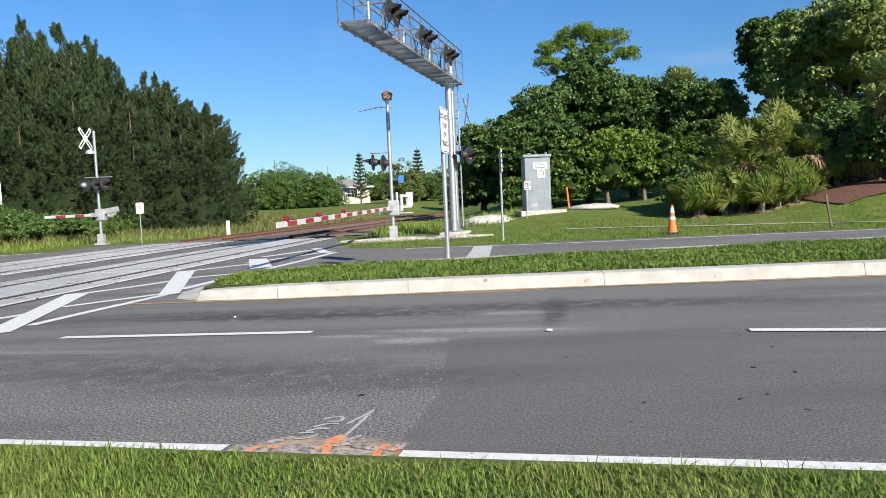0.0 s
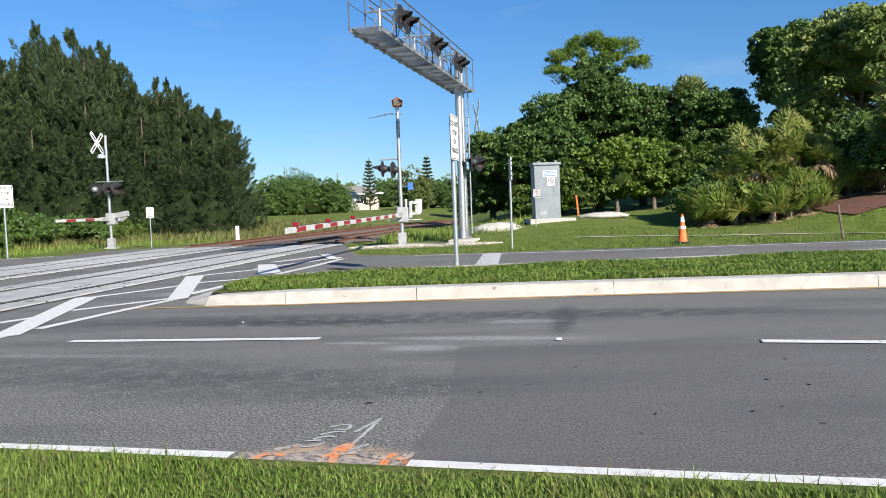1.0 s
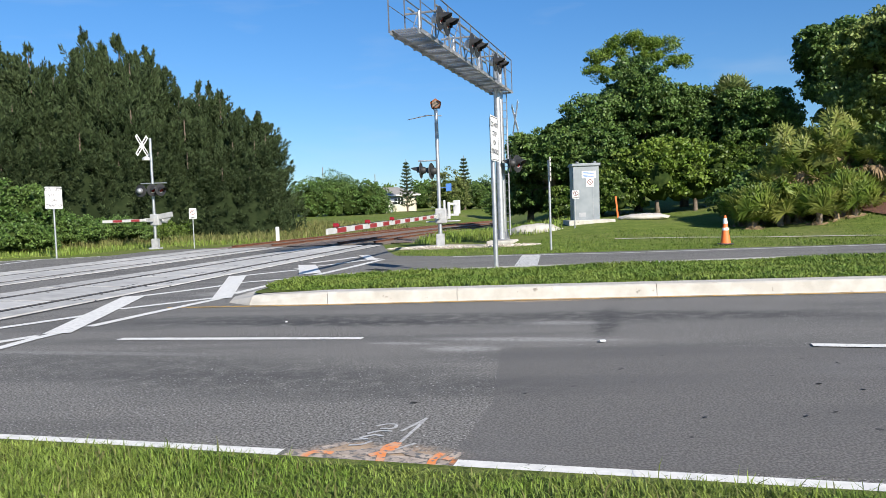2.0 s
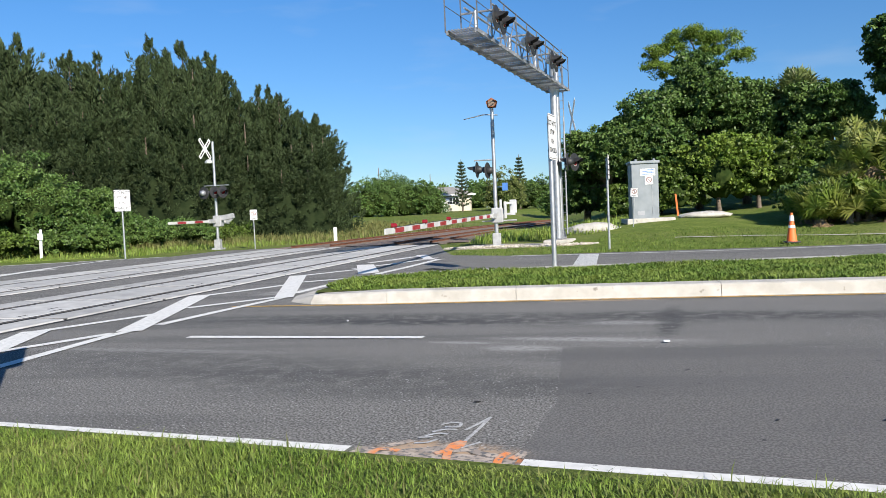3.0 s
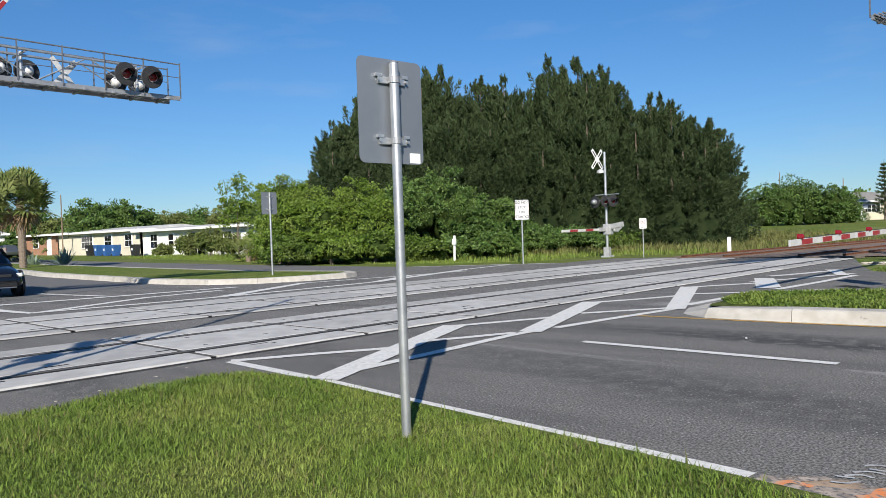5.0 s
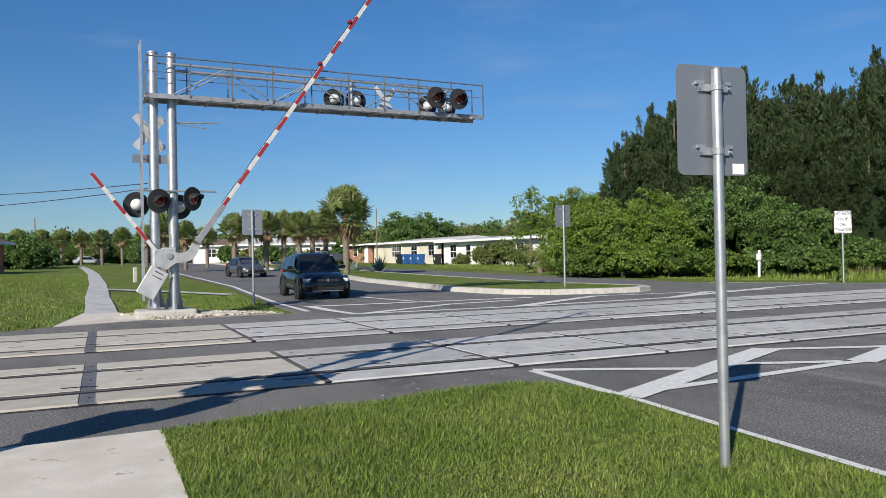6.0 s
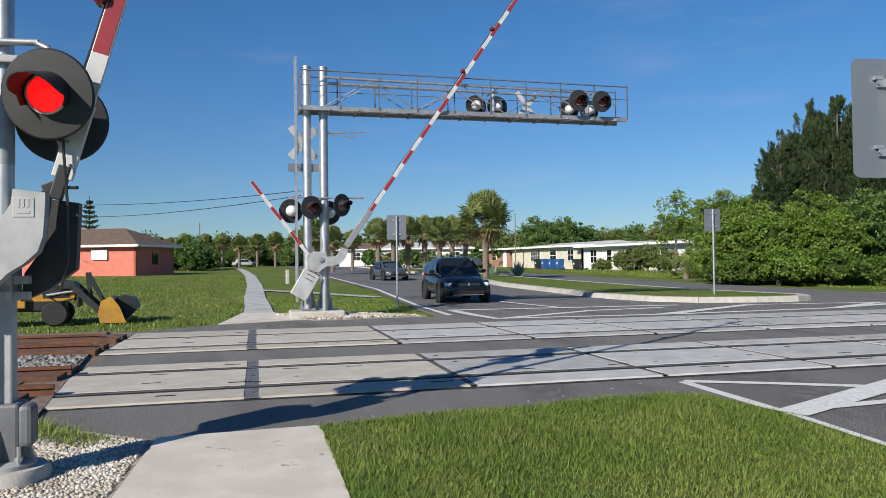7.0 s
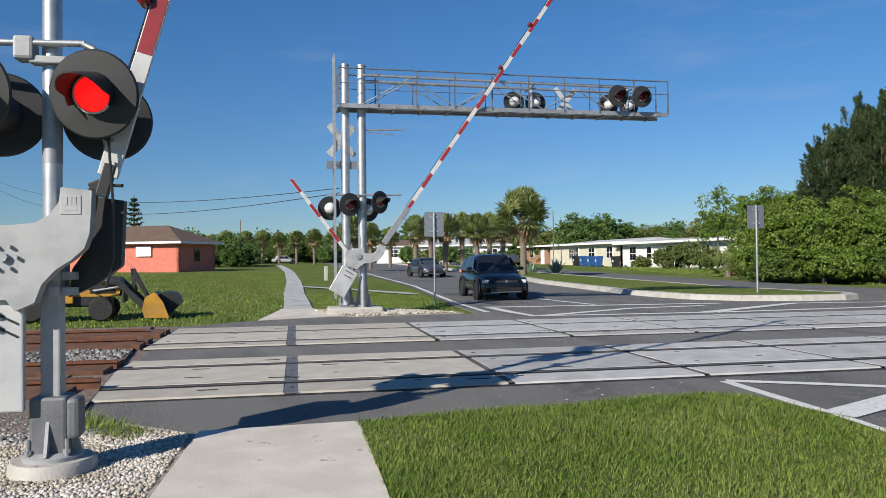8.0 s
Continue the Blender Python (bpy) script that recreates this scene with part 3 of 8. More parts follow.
structure(strip_line("edge_line", [(-17.8, 6.65), (-22, 7.25), (-28, 8.2), (-34, 9.2), (-51, 11.0), (-90, 15.2)], 0.16, 0.010, PAINT), "white edge line of the far carriageway", "road marking")
for i in range(5):
    x = -27.0 - 9.0 * i
    structure(strip_line("lane_dash", [(x, 11.4 + 0.12 * (-22 - x) * 0.9), (x - 3, 11.4 + 0.12 * (-19 - x) * 0.9)], 0.14, 0.010, PAINT), "white broken lane line beyond the tracks", "road marking")
structure(strip_line("edge_line", [(-0.9, 20.9), (0.5, 20.65), (3.4, 20.2), (12, 20.1), (40, 18)], 0.12, 0.008, PAINT), "white edge line beside the far lawn", "road marking")
structure(sheet("stop_bar", [(0.55, 15.2), (1.05, 15.1), (1.5, 20.4), (1.0, 20.5)], 0.009, PAINT_FAINT), "faded white stop bar across the far carriageway", "road marking")
# stains and wear
rnd_s = random.Random(3)


def streaks(a, b, spread, count, length, mat, label, width=(0.02, 0.07), z=0.0045):
    """Thin dark or pale smears lying along the road between two points."""
    a, b = Vector((*a, 0)), Vector((*b, 0))
    d = (b - a).normalized()
    side = Vector((-d.y, d.x, 0))
    made = Build()
    for k in range(count):
        u = rnd_s.random()
        off = (rnd_s.random() + rnd_s.random() - 1) * spread * (1 - abs(2 * u - 1) ** 3 * 0.6)
        p = a.lerp(b, u) + side * off
        h = d * length * rnd_s.uniform(0.3, 1.0) / 2
        w = side * rnd_s.uniform(*width) / 2
        zz = Vector((0, 0, z + 0.00002 * k))
        made.add([p - h + zz, p - h * 0.4 - w + zz, p + h * 0.4 - w + zz, p + h + zz, p + h * 0.4 + w + zz, p - h * 0.4 + w + zz], [(0, 1, 2, 3, 4, 5)])
    return tagged(part("road_smears", made, mat), label, "stain", kind="stuff")


streaks((-15.5, 2.0), (-5.8, 1.5), 0.9, 40, 0.9, SCUFF, "pale dusty smears by the panels", (0.01, 0.03), 0.0045)
for x0, y0, r0 in ((2.4, 5.3, 0.018), (3.4, 5.0, 0.014), (4.5, 5.6, 0.024), (2.2, 4.6, 0.012), (0.4, 5.2, 0.012), (1.6, 6.4, 0.012), (3.0, 4.5, 0.016), (2.9, 4.55, 0.010), (-0.35, 5.0, 0.022), (3.9, 4.3, 0.012), (5.2, 4.1, 0.018)):
    structure(sheet("tar_spot", [(x0 + r0 * (1 + 0.3 * math.sin(3 * a)) * 1.1 * math.cos(a), y0 + r0 * (1 + 0.3 * math.sin(2 * a + 1)) * math.sin(a)) for a in np.linspace(0, 5.9, 12)], 0.0068, RUBBER), "black tar spot on the road", "stain")
structure(sheet("drain_cover", [(-2.75, 17.1), (-1.95, 16.2), (-1.75, 16.35), (-2.5, 17.3)], 0.006, RUBBER), "dark steel drain cover in the far road", "drain cover")

# sprayed survey marks
def curved(pts):
    """More points on a smooth line through pts."""
    out, n = [], len(pts)
    for i in range(n - 1):
        p0, p1, p2, p3 = (Vector(pts[min(max(j, 0), n - 1)]) for j in (i - 1, i, i + 1, i + 2))
        for k in range(5):
            t = k / 5
            out.append(tuple(0.5 * (2 * p1 + (p2 - p0) * t + (2 * p0 - 5 * p1 + 4 * p2 - p3) * t * t + (3 * p1 - p0 - 3 * p2 + p3) * t ** 3)))
    return out + [tuple(pts[-1])]


for mat, width, label, runs in (
        (SPRAY_ORANGE, 0.045, "orange sprayed survey mark on the road edge", ([(-0.83, 3.84), (-0.82, 3.97), (-0.77, 4.01), (-0.68, 3.98)], [(-0.43, 3.70), (-0.39, 3.76), (-0.49, 3.84)], [(-0.40, 3.76), (-0.41, 3.93), (-0.40, 4.08), (-0.35, 4.14)], [(-0.35, 4.14), (-0.36, 4.05), (-0.41, 3.99), (-0.48, 3.93)], [(-0.14, 3.73), (-0.13, 3.86), (-0.09, 3.95)], [(-0.07, 3.84), (-0.04, 3.89)])),
        (SPRAY_PALE, 0.06, "washed-out orange overspray", ([(-0.77, 4.06), (-0.64, 4.17)], [(-0.72, 3.97), (-0.60, 4.0), (-0.48, 4.03), (-0.37, 4.09), (-0.30, 4.02), (-0.23, 3.94), (-0.04, 3.87)], [(-0.64, 3.90), (-0.33, 3.83), (-0.07, 3.79)], [(-0.54, 3.97), (-0.30, 4.0)], [(-0.04, 3.87), (0.0, 3.98)])),
        (SPRAY_WHITE, 0.022, "white sprayed survey arrow and scribble", ([(-0.23, 4.63), (-0.29, 4.50), (-0.36, 4.36)], [(-0.24, 4.60), (-0.28, 4.40), (-0.34, 4.15)], [(-0.25, 4.13), (-0.33, 4.05), (-0.38, 4.01)], [(-0.52, 4.47), (-0.46, 4.51), (-0.40, 4.50)], [(-0.40, 4.49), (-0.41, 4.42), (-0.49, 4.42)], [(-0.55, 4.32), (-0.48, 4.37), (-0.41, 4.36)], [(-0.58, 4.24), (-0.51, 4.29), (-0.45, 4.27)], [(-0.62, 4.11), (-0.55, 4.12), (-0.50, 4.18)], [(-0.53, 4.22), (-0.61, 4.21)]))):
    for k, pts in enumerate(runs):
        zz = {0.045: 0.0066, 0.06: 0.0040, 0.022: 0.0056}[width] + 0.0003 * k
        structure(strip_line("spray_mark", curved(pts), width, zz, mat), label, "survey mark")


# ---- medians and kerbs ----
def nose(x, y):
    """The worn median nose sinks towards the road."""
    return 1.0 - 0.6 * max(0.0, min(1.0, (-3.1 - x) / 0.8)) if -5 < x < 0 and y < 16 else 1.0


def kerbed(outline, top, face, name, label, closed=True):
    """A kerb with a battered face and rounded top edge along an outline (outer foot, anticlockwise), in lengths with joints."""
    n = len(outline)
    pts = [Vector((x, y, 0)) for x, y in outline]
    holder = thing(name, (0, 0, 0), label, "kerb", kind="structure")
    rows = []
    for i, p in enumerate(pts):
        t = top * nose(p.x, p.y)
        prof = [(0.0, -0.05), (0.03, 0.02), (0.05 + (top - t) * 1.5, t - 0.02), (0.08 + (top - t) * 1.5, t), (face, t), (face, -0.05)]
        a, c = pts[(i - 1) % n] if closed or i else p, pts[(i + 1) % n] if closed or i < n - 1 else p
        d = (c - a).normalized()
        inn = Vector((-d.y, d.x, 0))
        rows.append([(p + inn * u) + Vector((0, 0, w + land(p.x, p.y))) for u, w in prof])
    k = len(prof)
    for i in range(n if closed else n - 1):
        a, c = rows[i], rows[(i + 1) % n]
        a2 = [p + (q - p).normalized() * 0.004 for p, q in zip(a, c)]
        c2 = [q + (p - q).normalized() * 0.004 for p, q in zip(a, c)]
        b = Build()
        b.add(a2 + c2, [(j, (j + 1) % k, k + (j + 1) % k, k + j) for j in range(k)] + [tuple(range(k))[::-1], tuple(range(k, 2 * k))])
        part("kerb_length", b, CONCRETE, holder)
    return holder


EAST_MEDIAN = [(40, 7.9), (30, 8.5), (16, 9.55), (9.5, 10.0), (6.0, 10.3), (2.45, 10.5), (-0.32, 10.62), (-2.2, 10.66), (-3.4, 10.8), (-3.85, 11.2), (-4.02, 11.9), (-3.9, 12.9), (-3.75, 13.6), (-3.3, 14.1), (-2.2, 14.4), (-0.9, 14.6), (2.9, 14.8), (7, 15.1), (11, 15.3), (40, 14.2)][::-1]
kerbed(EAST_MEDIAN, 0.17, 0.42, "kerb", "pale concrete kerb round the grassy median, chipped at the nose")
WEST_MEDIAN = [(-17.95, 18.4), (-18.3, 19.3), (-19.2, 19.9), (-24, 19.6), (-34, 20.4), (-44, 21.5), (-80, 26.0), (-120, 31), (-120, 27.0), (-80, 22.2), (-44, 17.9), (-34, 15.6), (-28, 14.9), (-23.6, 14.4), (-20.5, 14.6), (-19.0, 15.4), (-18.2, 17.0)]
kerbed(WEST_MEDIAN, 0.17, 0.42, "kerb", "pale concrete kerb round the median beyond the tracks")


def inset(outline, d):
    n, out = len(outline), []
    for i in range(n):
        a, p, c = (Vector(outline[(i + k) % n]) for k in (-1, 0, 1))
        t = (c - a).normalized()
        out.append((p.x - t.y * d, p.y + t.x * d))
    return out


def lawn_top(name, outline, z, mat, label):
    b = Build()
    b.add([(x, y, land(x, y) + z * nose(x, y)) for x, y in outline], [tuple(range(len(outline)))])
    return structure(part(name, b, mat), label, "lawn")


lawn_top("median_lawn", inset(EAST_MEDIAN, 0.40), 0.165, TURF, "low green clover turf on the median")
lawn_top("median_lawn", inset(WEST_MEDIAN, 0.40), 0.165, GRASS_GROUND, "mown grass on the median beyond the tracks")

# ---- near verge, footways, gravel ----
VERGE = [(60, -10.2), (14, 0.62), (2.0, 3.26), (0.1, 3.66), (-1.9, 4.1), (-3.6, 4.44), (-5.0, 4.74), (-5.8, 4.72), (-6.0, 4.3), (-6.02, 1.0), (-4.2, 0.8), (-1.5, 0.5), (4, -0.2), (4, -6), (60, -14)]
verge = sheet("verge", VERGE, 0.03, TURF, depth=0.1)
structure(verge, "lush uncut grass verge along the road", "verge")
rear_lawn = sheet("rear_lawn", [(-3.62, -0.64), (-3.92, -4.0), (-4.0, -30), (60, -30), (60, -14.0), (4.0, -6.0), (4.0, -1.51), (-1.5, -0.86)], 0.02, GRASS_GROUND)
structure(rear_lawn, "mown lawn behind the footway", "lawn")
footway = sheet("footway", [(-6.12, -0.25), (-6.05, 0.99), (-4.2, 0.78), (-1.5, 0.48), (4.0, -0.22), (20.0, -2.25), (20.0, -3.55), (4.0, -1.5), (-1.5, -0.85), (-4.5, -0.5)], 0.035, WALK, depth=0.12)
structure(footway, "clean pale concrete footway ending at the asphalt", "footway")
gravel_bed = sheet("gravel_bed", [(-6.12, -0.27), (-4.5, -0.52), (-3.6, -0.62), (-3.9, -4), (-7.4, -4.0), (-7.25, -1.3)], 0.012, GRAVEL_BED, depth=0.08)
structure(gravel_bed, "white gravel bed round the gate foundation", "gravel")
path_pts = [(-21.0, 2.25), (-24, 2.58), (-29, 3.05), (-35, 3.72), (-42, 4.5), (-50, 5.25), (-62, 6.4), (-80, 7.75), (-104, 9.3)]
structure(strip_line("footpath", path_pts, 0.80, 0.014, PANEL), "narrow grey footpath crossing the lawn", "footpath")
structure(sheet("footway", [(-17.6, 0.95), (-19.5, 1.4), (-21.6, 1.88), (-21.6, 2.72), (-20.0, 2.72), (-18.15, 2.95)], 0.016, WALK, depth=0.05), "flared concrete footway apron beyond the tracks", "footway")
structure(strip_line("footway", [(-36, 4.0), (-31.5, 6.0), (-27.5, 7.4)], 0.6, 0.013, PANEL), "short concrete strip across the far lawn", "footway")
structure(sheet("gravel_bed", [(-17.7, 3.2), (-18.4, 3.0), (-20.2, 2.6), (-20.4, 4.2), (-19.2, 5.0), (-17.75, 6.0)], 0.02, GRAVEL_BED, depth=0.05), "pale stones round the cantilever foundation", "gravel")
structure(sheet("gravel_bed", [(-3.6, 26.4), (-2.4, 25.9), (0.5, 25.6), (2.0, 26.2), (1.6, 29.4), (-2.6, 28.6)], 0.006, GRAVEL_BED, depth=0.04), "pale stones round the signal foundations", "gravel")
structure(strip_line("footway", [(4.5, 26.6), (7, 25.9), (9, 25.2), (11.5, 24.5), (14, 23.9), (18, 23.1), (22, 22.5)], 0.16, 0.012, CONCRETE), "pale footway at the foot of the bank", "footway")


# ---- tracks ----
def rail_offsets():
    return (-3.20, -1.46, 1.40, 2.95)


def rail_mesh(u, y0, y1, step, top):
    b = Build()
    prof = [(-0.07, -0.16), (0.07, -0.16), (0.07, -0.145), (0.015, -0.12), (0.012, -0.045), (0.036, -0.035), (0.036, 0.0), (-0.036, 0.0), (-0.036, -0.035), (-0.012, -0.045), (-0.015, -0.12), (-0.07, -0.145)]
    ys = span(y0, y1, step)
    k = len(prof)
    vs = [(track_x(y) + u + a, y, top + w) for y in ys for a, w in prof]
    fs = [(i * k + j, i * k + (j + 1) % k, (i + 1) * k + (j + 1) % k, (i + 1) * k + j) for i in range(len(ys) - 1) for j in range(k)]
    return b.add(vs, fs)


for side, (y0, y1, step) in (("south", (-40, -1.25, 4)), ("north", (31.5, 120, 3))):
    c = 0 if side == "south" else 1
    bed = Build()
    ys = span(y0 - 0.0, y1, 4)
    pr = ((-6.4, -0.12), (-5.0, 0.03), (-0.2, 0.03), (0.2, 0.03), (5.0, 0.03), (6.4, -0.12)) if side == "south" else ((-5.6, -0.1), (-4.4, 0.03), (0, 0.03), (4.4, 0.03), (5.4, -0.1))
    k = len(pr)
    bed.add([(track_x(y) + u, y + (0.115 * -u if y == y1 and side == "south" else 0) * 0, w) for y in ys for u, w in pr], [(i * k + j, i * k + j + 1, (i + 1) * k + j + 1, (i + 1) * k + j) for i in range(len(ys) - 1) for j in range(k - 1)])
    structure(part("trackbed", bed, BALLAST), "grey and rusty stone ballast under the rails", "ballast")
    for u in rail_offsets():
        r = structure(part("rail", rail_mesh(u, y0, y1, step, 0.14), RUST), "rusty steel rail", "rail")
        head = Build()
        ysr = span(y0, y1, step)
        head.add([(track_x(y) + u + a, y, 0.1415) for y in ysr for a in (-0.025, 0.025)], [(2 * i, 2 * i + 1, 2 * i + 3, 2 * i + 2) for i in range(len(ysr) - 1)])
        part("rail_head", head, RAIL_BRIGHT if side == "north" else RUST, r)
    if side == "south":
        for u in rail_offsets():
            for e in (-1, 1):
                pk = Build()
                for k in range(6):
                    ya = (-1.12 if u > 0 else -1.27) - 0.115 * (u + e * 0.31) - 2.3 * k
                    yb = ya - 2.28
                    xa, xb = track_x(ya) + u + e * 0.31, track_x(yb) + u + e * 0.31
                    pk.beam((xa, ya, 0.035), (xb, yb, 0.035), 0.46, 0.09, 0.008)
                structure(part("guard_plank", pk, PLANK), "rust-stained timber planks beside the rail", "plank")
    tie0 = None
    for cu in (-2.24, 2.22):
        y = y0 if side == "north" else -13.0
        while y < (min(y1, 75) if side == "north" else y1 - 0.2):
            m = Matrix.Translation((track_x(y) + cu, y, 0.0)) @ Matrix.Rotation(-0.115, 4, "Z")
            if tie0 is None:
                tie0 = structure(part("sleeper", Build().box((0, 0, 0), (2.9, 0.24, 0.09), bevel=0.01), TIE), "weathered wooden sleeper", "sleeper")
                tie0.matrix_basis = m
            else:
                copy_thing(tie0, m)
            y += 0.62

structure(sheet("gravel_shoulder", [(-7.2, -1.1), (-7.3, -1.9), (-17.2, -1.5), (-16.6, -0.6)], -0.006, BALLAST), "brown ballast shoulder at the end of the panels", "ballast")
# crossing: rails in rubber flangeways
for u in rail_offsets():
    r = structure(part("rail", rail_mesh(u, -1.25, 31.5, 3, 0.0245), RAIL_TOP), "worn steel rail set into the crossing", "rail")
    fl = Build()
    ys = span(-1.25, 31.5, 3)
    fl.add([(track_x(y) + u + a, y, 0.0195) for y in ys for a in (-0.13, 0.13)], [(2 * i, 2 * i + 1, 2 * i + 3, 2 * i + 2) for i in range(len(ys) - 1)])
    part("flangeway", fl, RUBBER, r, "black rubber flangeway")


# ---- road signs ----
def rounded(w, h, r, seg=4):
    out = []
    for cx, cz, a0 in ((w / 2 - r, h / 2 - r, 0), (-w / 2 + r, h / 2 - r, 90), (-w / 2 + r, -h / 2 + r, 180), (w / 2 - r, -h / 2 + r, 270)):
        out += [(cx + r * math.cos(radians(a0 + 90 * k / seg)), cz + r * math.sin(radians(a0 + 90 * k / seg))) for k in range(seg + 1)]
    return out


def road_sign(place, facing, height, w, h, zc, label, rows=(), size=0.0, pole_r=0.03, stub=0.0, symbol=False, bars=0, sticker=False, lean=0.0):
    """A plate on a round post; the plate faces along facing."""
    turn = math.degrees(math.atan2(facing[0], -facing[1]))
    s = thing("traffic_sign", place, label, "traffic sign", turn=turn)
    if lean:
        s.matrix_basis = s.matrix_basis @ Matrix.Rotation(radians(lean), 4, "Y")
    part("post", Build().tube((0, 0.045, -0.15), (0, 0.045, height), pole_r, pole_r, 16).tube((0, 0.045, height), (0, 0.045, height + 0.012), pole_r * 1.05, pole_r * 0.8, 16), GALV, s, smooth=True)
    plate = part("plate", Build().prism(rounded(w, h, 0.04), 0.004, Matrix.Translation((0, 0, zc))), PLATE_BACK, s, "bare grey aluminium plate")
    face = part("face", Build().prism(rounded(w - 0.01, h - 0.01, 0.036), 0.002, Matrix.Translation((0, -0.0035, zc))), WHITE_SHEET, plate, "white reflective face")
    rim = Build()
    for sx, sz, lx, lz in ((0, h / 2 - 0.03, w - 0.08, 0.012), (0, -h / 2 + 0.03, w - 0.08, 0.012), (w / 2 - 0.03, 0, 0.012, h - 0.08), (-w / 2 + 0.03, 0, 0.012, h - 0.08)):
        rim.box((sx, -0.0055, zc + sz), (lx, 0.002, lz))
    part("border", rim, INK, plate)
    for k in (-1, 1):
        z = zc + k * h * 0.29
        br = Build().box((0, 0.012, z), (w * 0.42, 0.018, 0.045), bevel=0.004)
        br.box((-w * 0.2, 0.014, z + 0.03), (0.05, 0.02, 0.02)).box((w * 0.2, 0.014, z + 0.03), (0.05, 0.02, 0.02))
        c = part("bracket", br, GALV, s)
        part("clamp", Build().tube((0, 0.045, z - 0.02), (0, 0.045, z + 0.02), pole_r + 0.007, pole_r + 0.007, 16), GALV_DULL, c)
        for dx in (-0.22, 0.22):
            part("bolt", Build().tube((w * dx, 0.02, z), (w * dx, 0.034, z), 0.009, 0.009, 6), GALV, c)
    if rows:
        lettering("lettering", rows, size, INK, plate, Matrix.Translation((0, -0.0062, zc)))
    if bars:
        for k in range(bars):
            part("bar", Build().box((0, -0.0056, zc + h * (0.32 - 0.64 * k / max(1, bars - 1))), (w * (0.62 if k % 2 else 0.7), 0.002, h * 0.07)), INK, plate)
    if symbol:
        rg = Build()
        n, r0, r1, zz = 24, w * 0.26, w * 0.34, zc + h * 0.12
        vs = [(r * math.cos(2 * math.pi * k / n), -0.0056, zz + r * math.sin(2 * math.pi * k / n)) for r in (r0, r1) for k in range(n)]
        rg.add(vs, [(k, (k + 1) % n, n + (k + 1) % n, n + k) for k in range(n)])
        rg.beam((-r0 * 0.72, -0.0058, zz + r0 * 0.72), (r0 * 0.72, -0.0058, zz - r0 * 0.72), 0.002, w * 0.07)
        part("ring", rg, RED_INK, plate, "dark red prohibition ring")
        part("bar", Build().box((0, -0.0054, zz), (w * 0.1, 0.002, w * 0.36)), INK, plate)
        part("bar", Build().box((0, -0.0054, zc - h * 0.36), (w * 0.6, 0.002, h * 0.06)), INK, plate)
    if sticker:
        part("sticker", Build().box((-w * 0.36, 0.0035, zc - h * 0.44), (0.085, 0.002, 0.065)), WHITE_SHEET, plate, "small white maintenance sticker")
    return s


WORDS = ("DO NOT", "STOP", "ON", "TRACKS")
road_sign((-3.02, 3.63, 0.03), (-0.975, 0.225), 2.38, 0.502, 0.664, 2.08, "blank grey sign back on a galvanised post in the verge", pole_r=0.031, sticker=True)
road_sign((0.31, 14.45, 0.165), (0.97, -0.24), 2.86, 0.62, 0.86, 2.46, "white do-not-stop sign with black lettering on the median", WORDS, 0.135, 0.045)
road_sign((-17.0, 28.55, 0.0), (0.80, -0.60), 2.72, 0.66, 0.88, 2.37, "white do-not-stop sign with black lettering beside long grass", WORDS, 0.168, 0.035)
road_sign((-20.25, 17.05, 0.165), (-0.98, 0.1), 2.86, 0.62, 0.76, 2.5, "grey back of a sign on the far median", pole_r=0.035)
road_sign((-22.16, 6.58, 0.0), (-0.96, 0.2), 2.8, 0.60, 0.76, 2.46, "grey back of a sign beside the far carriageway", pole_r=0.033)
road_sign((2.04, 23.1, 0.0), (0.985, -0.16), 2.72, 0.50, 0.72, 2.45, "narrow white regulatory sign on the lawn", bars=4, pole_r=0.035)
road_sign((-13.72, 34.2, -0.02), (0.5, -0.86), 1.75, 0.34, 0.5, 1.62, "small white prohibition sign beside the tracks", symbol=True, pole_r=0.025)
road_sign((3.62, 31.2, land(3.62, 31.2) - 0.03), (-0.1, -0.99), 1.5, 0.30, 0.36, 1.40, "small white prohibition sign near the equipment cabinet", symbol=True, pole_r=0.022, lean=3)


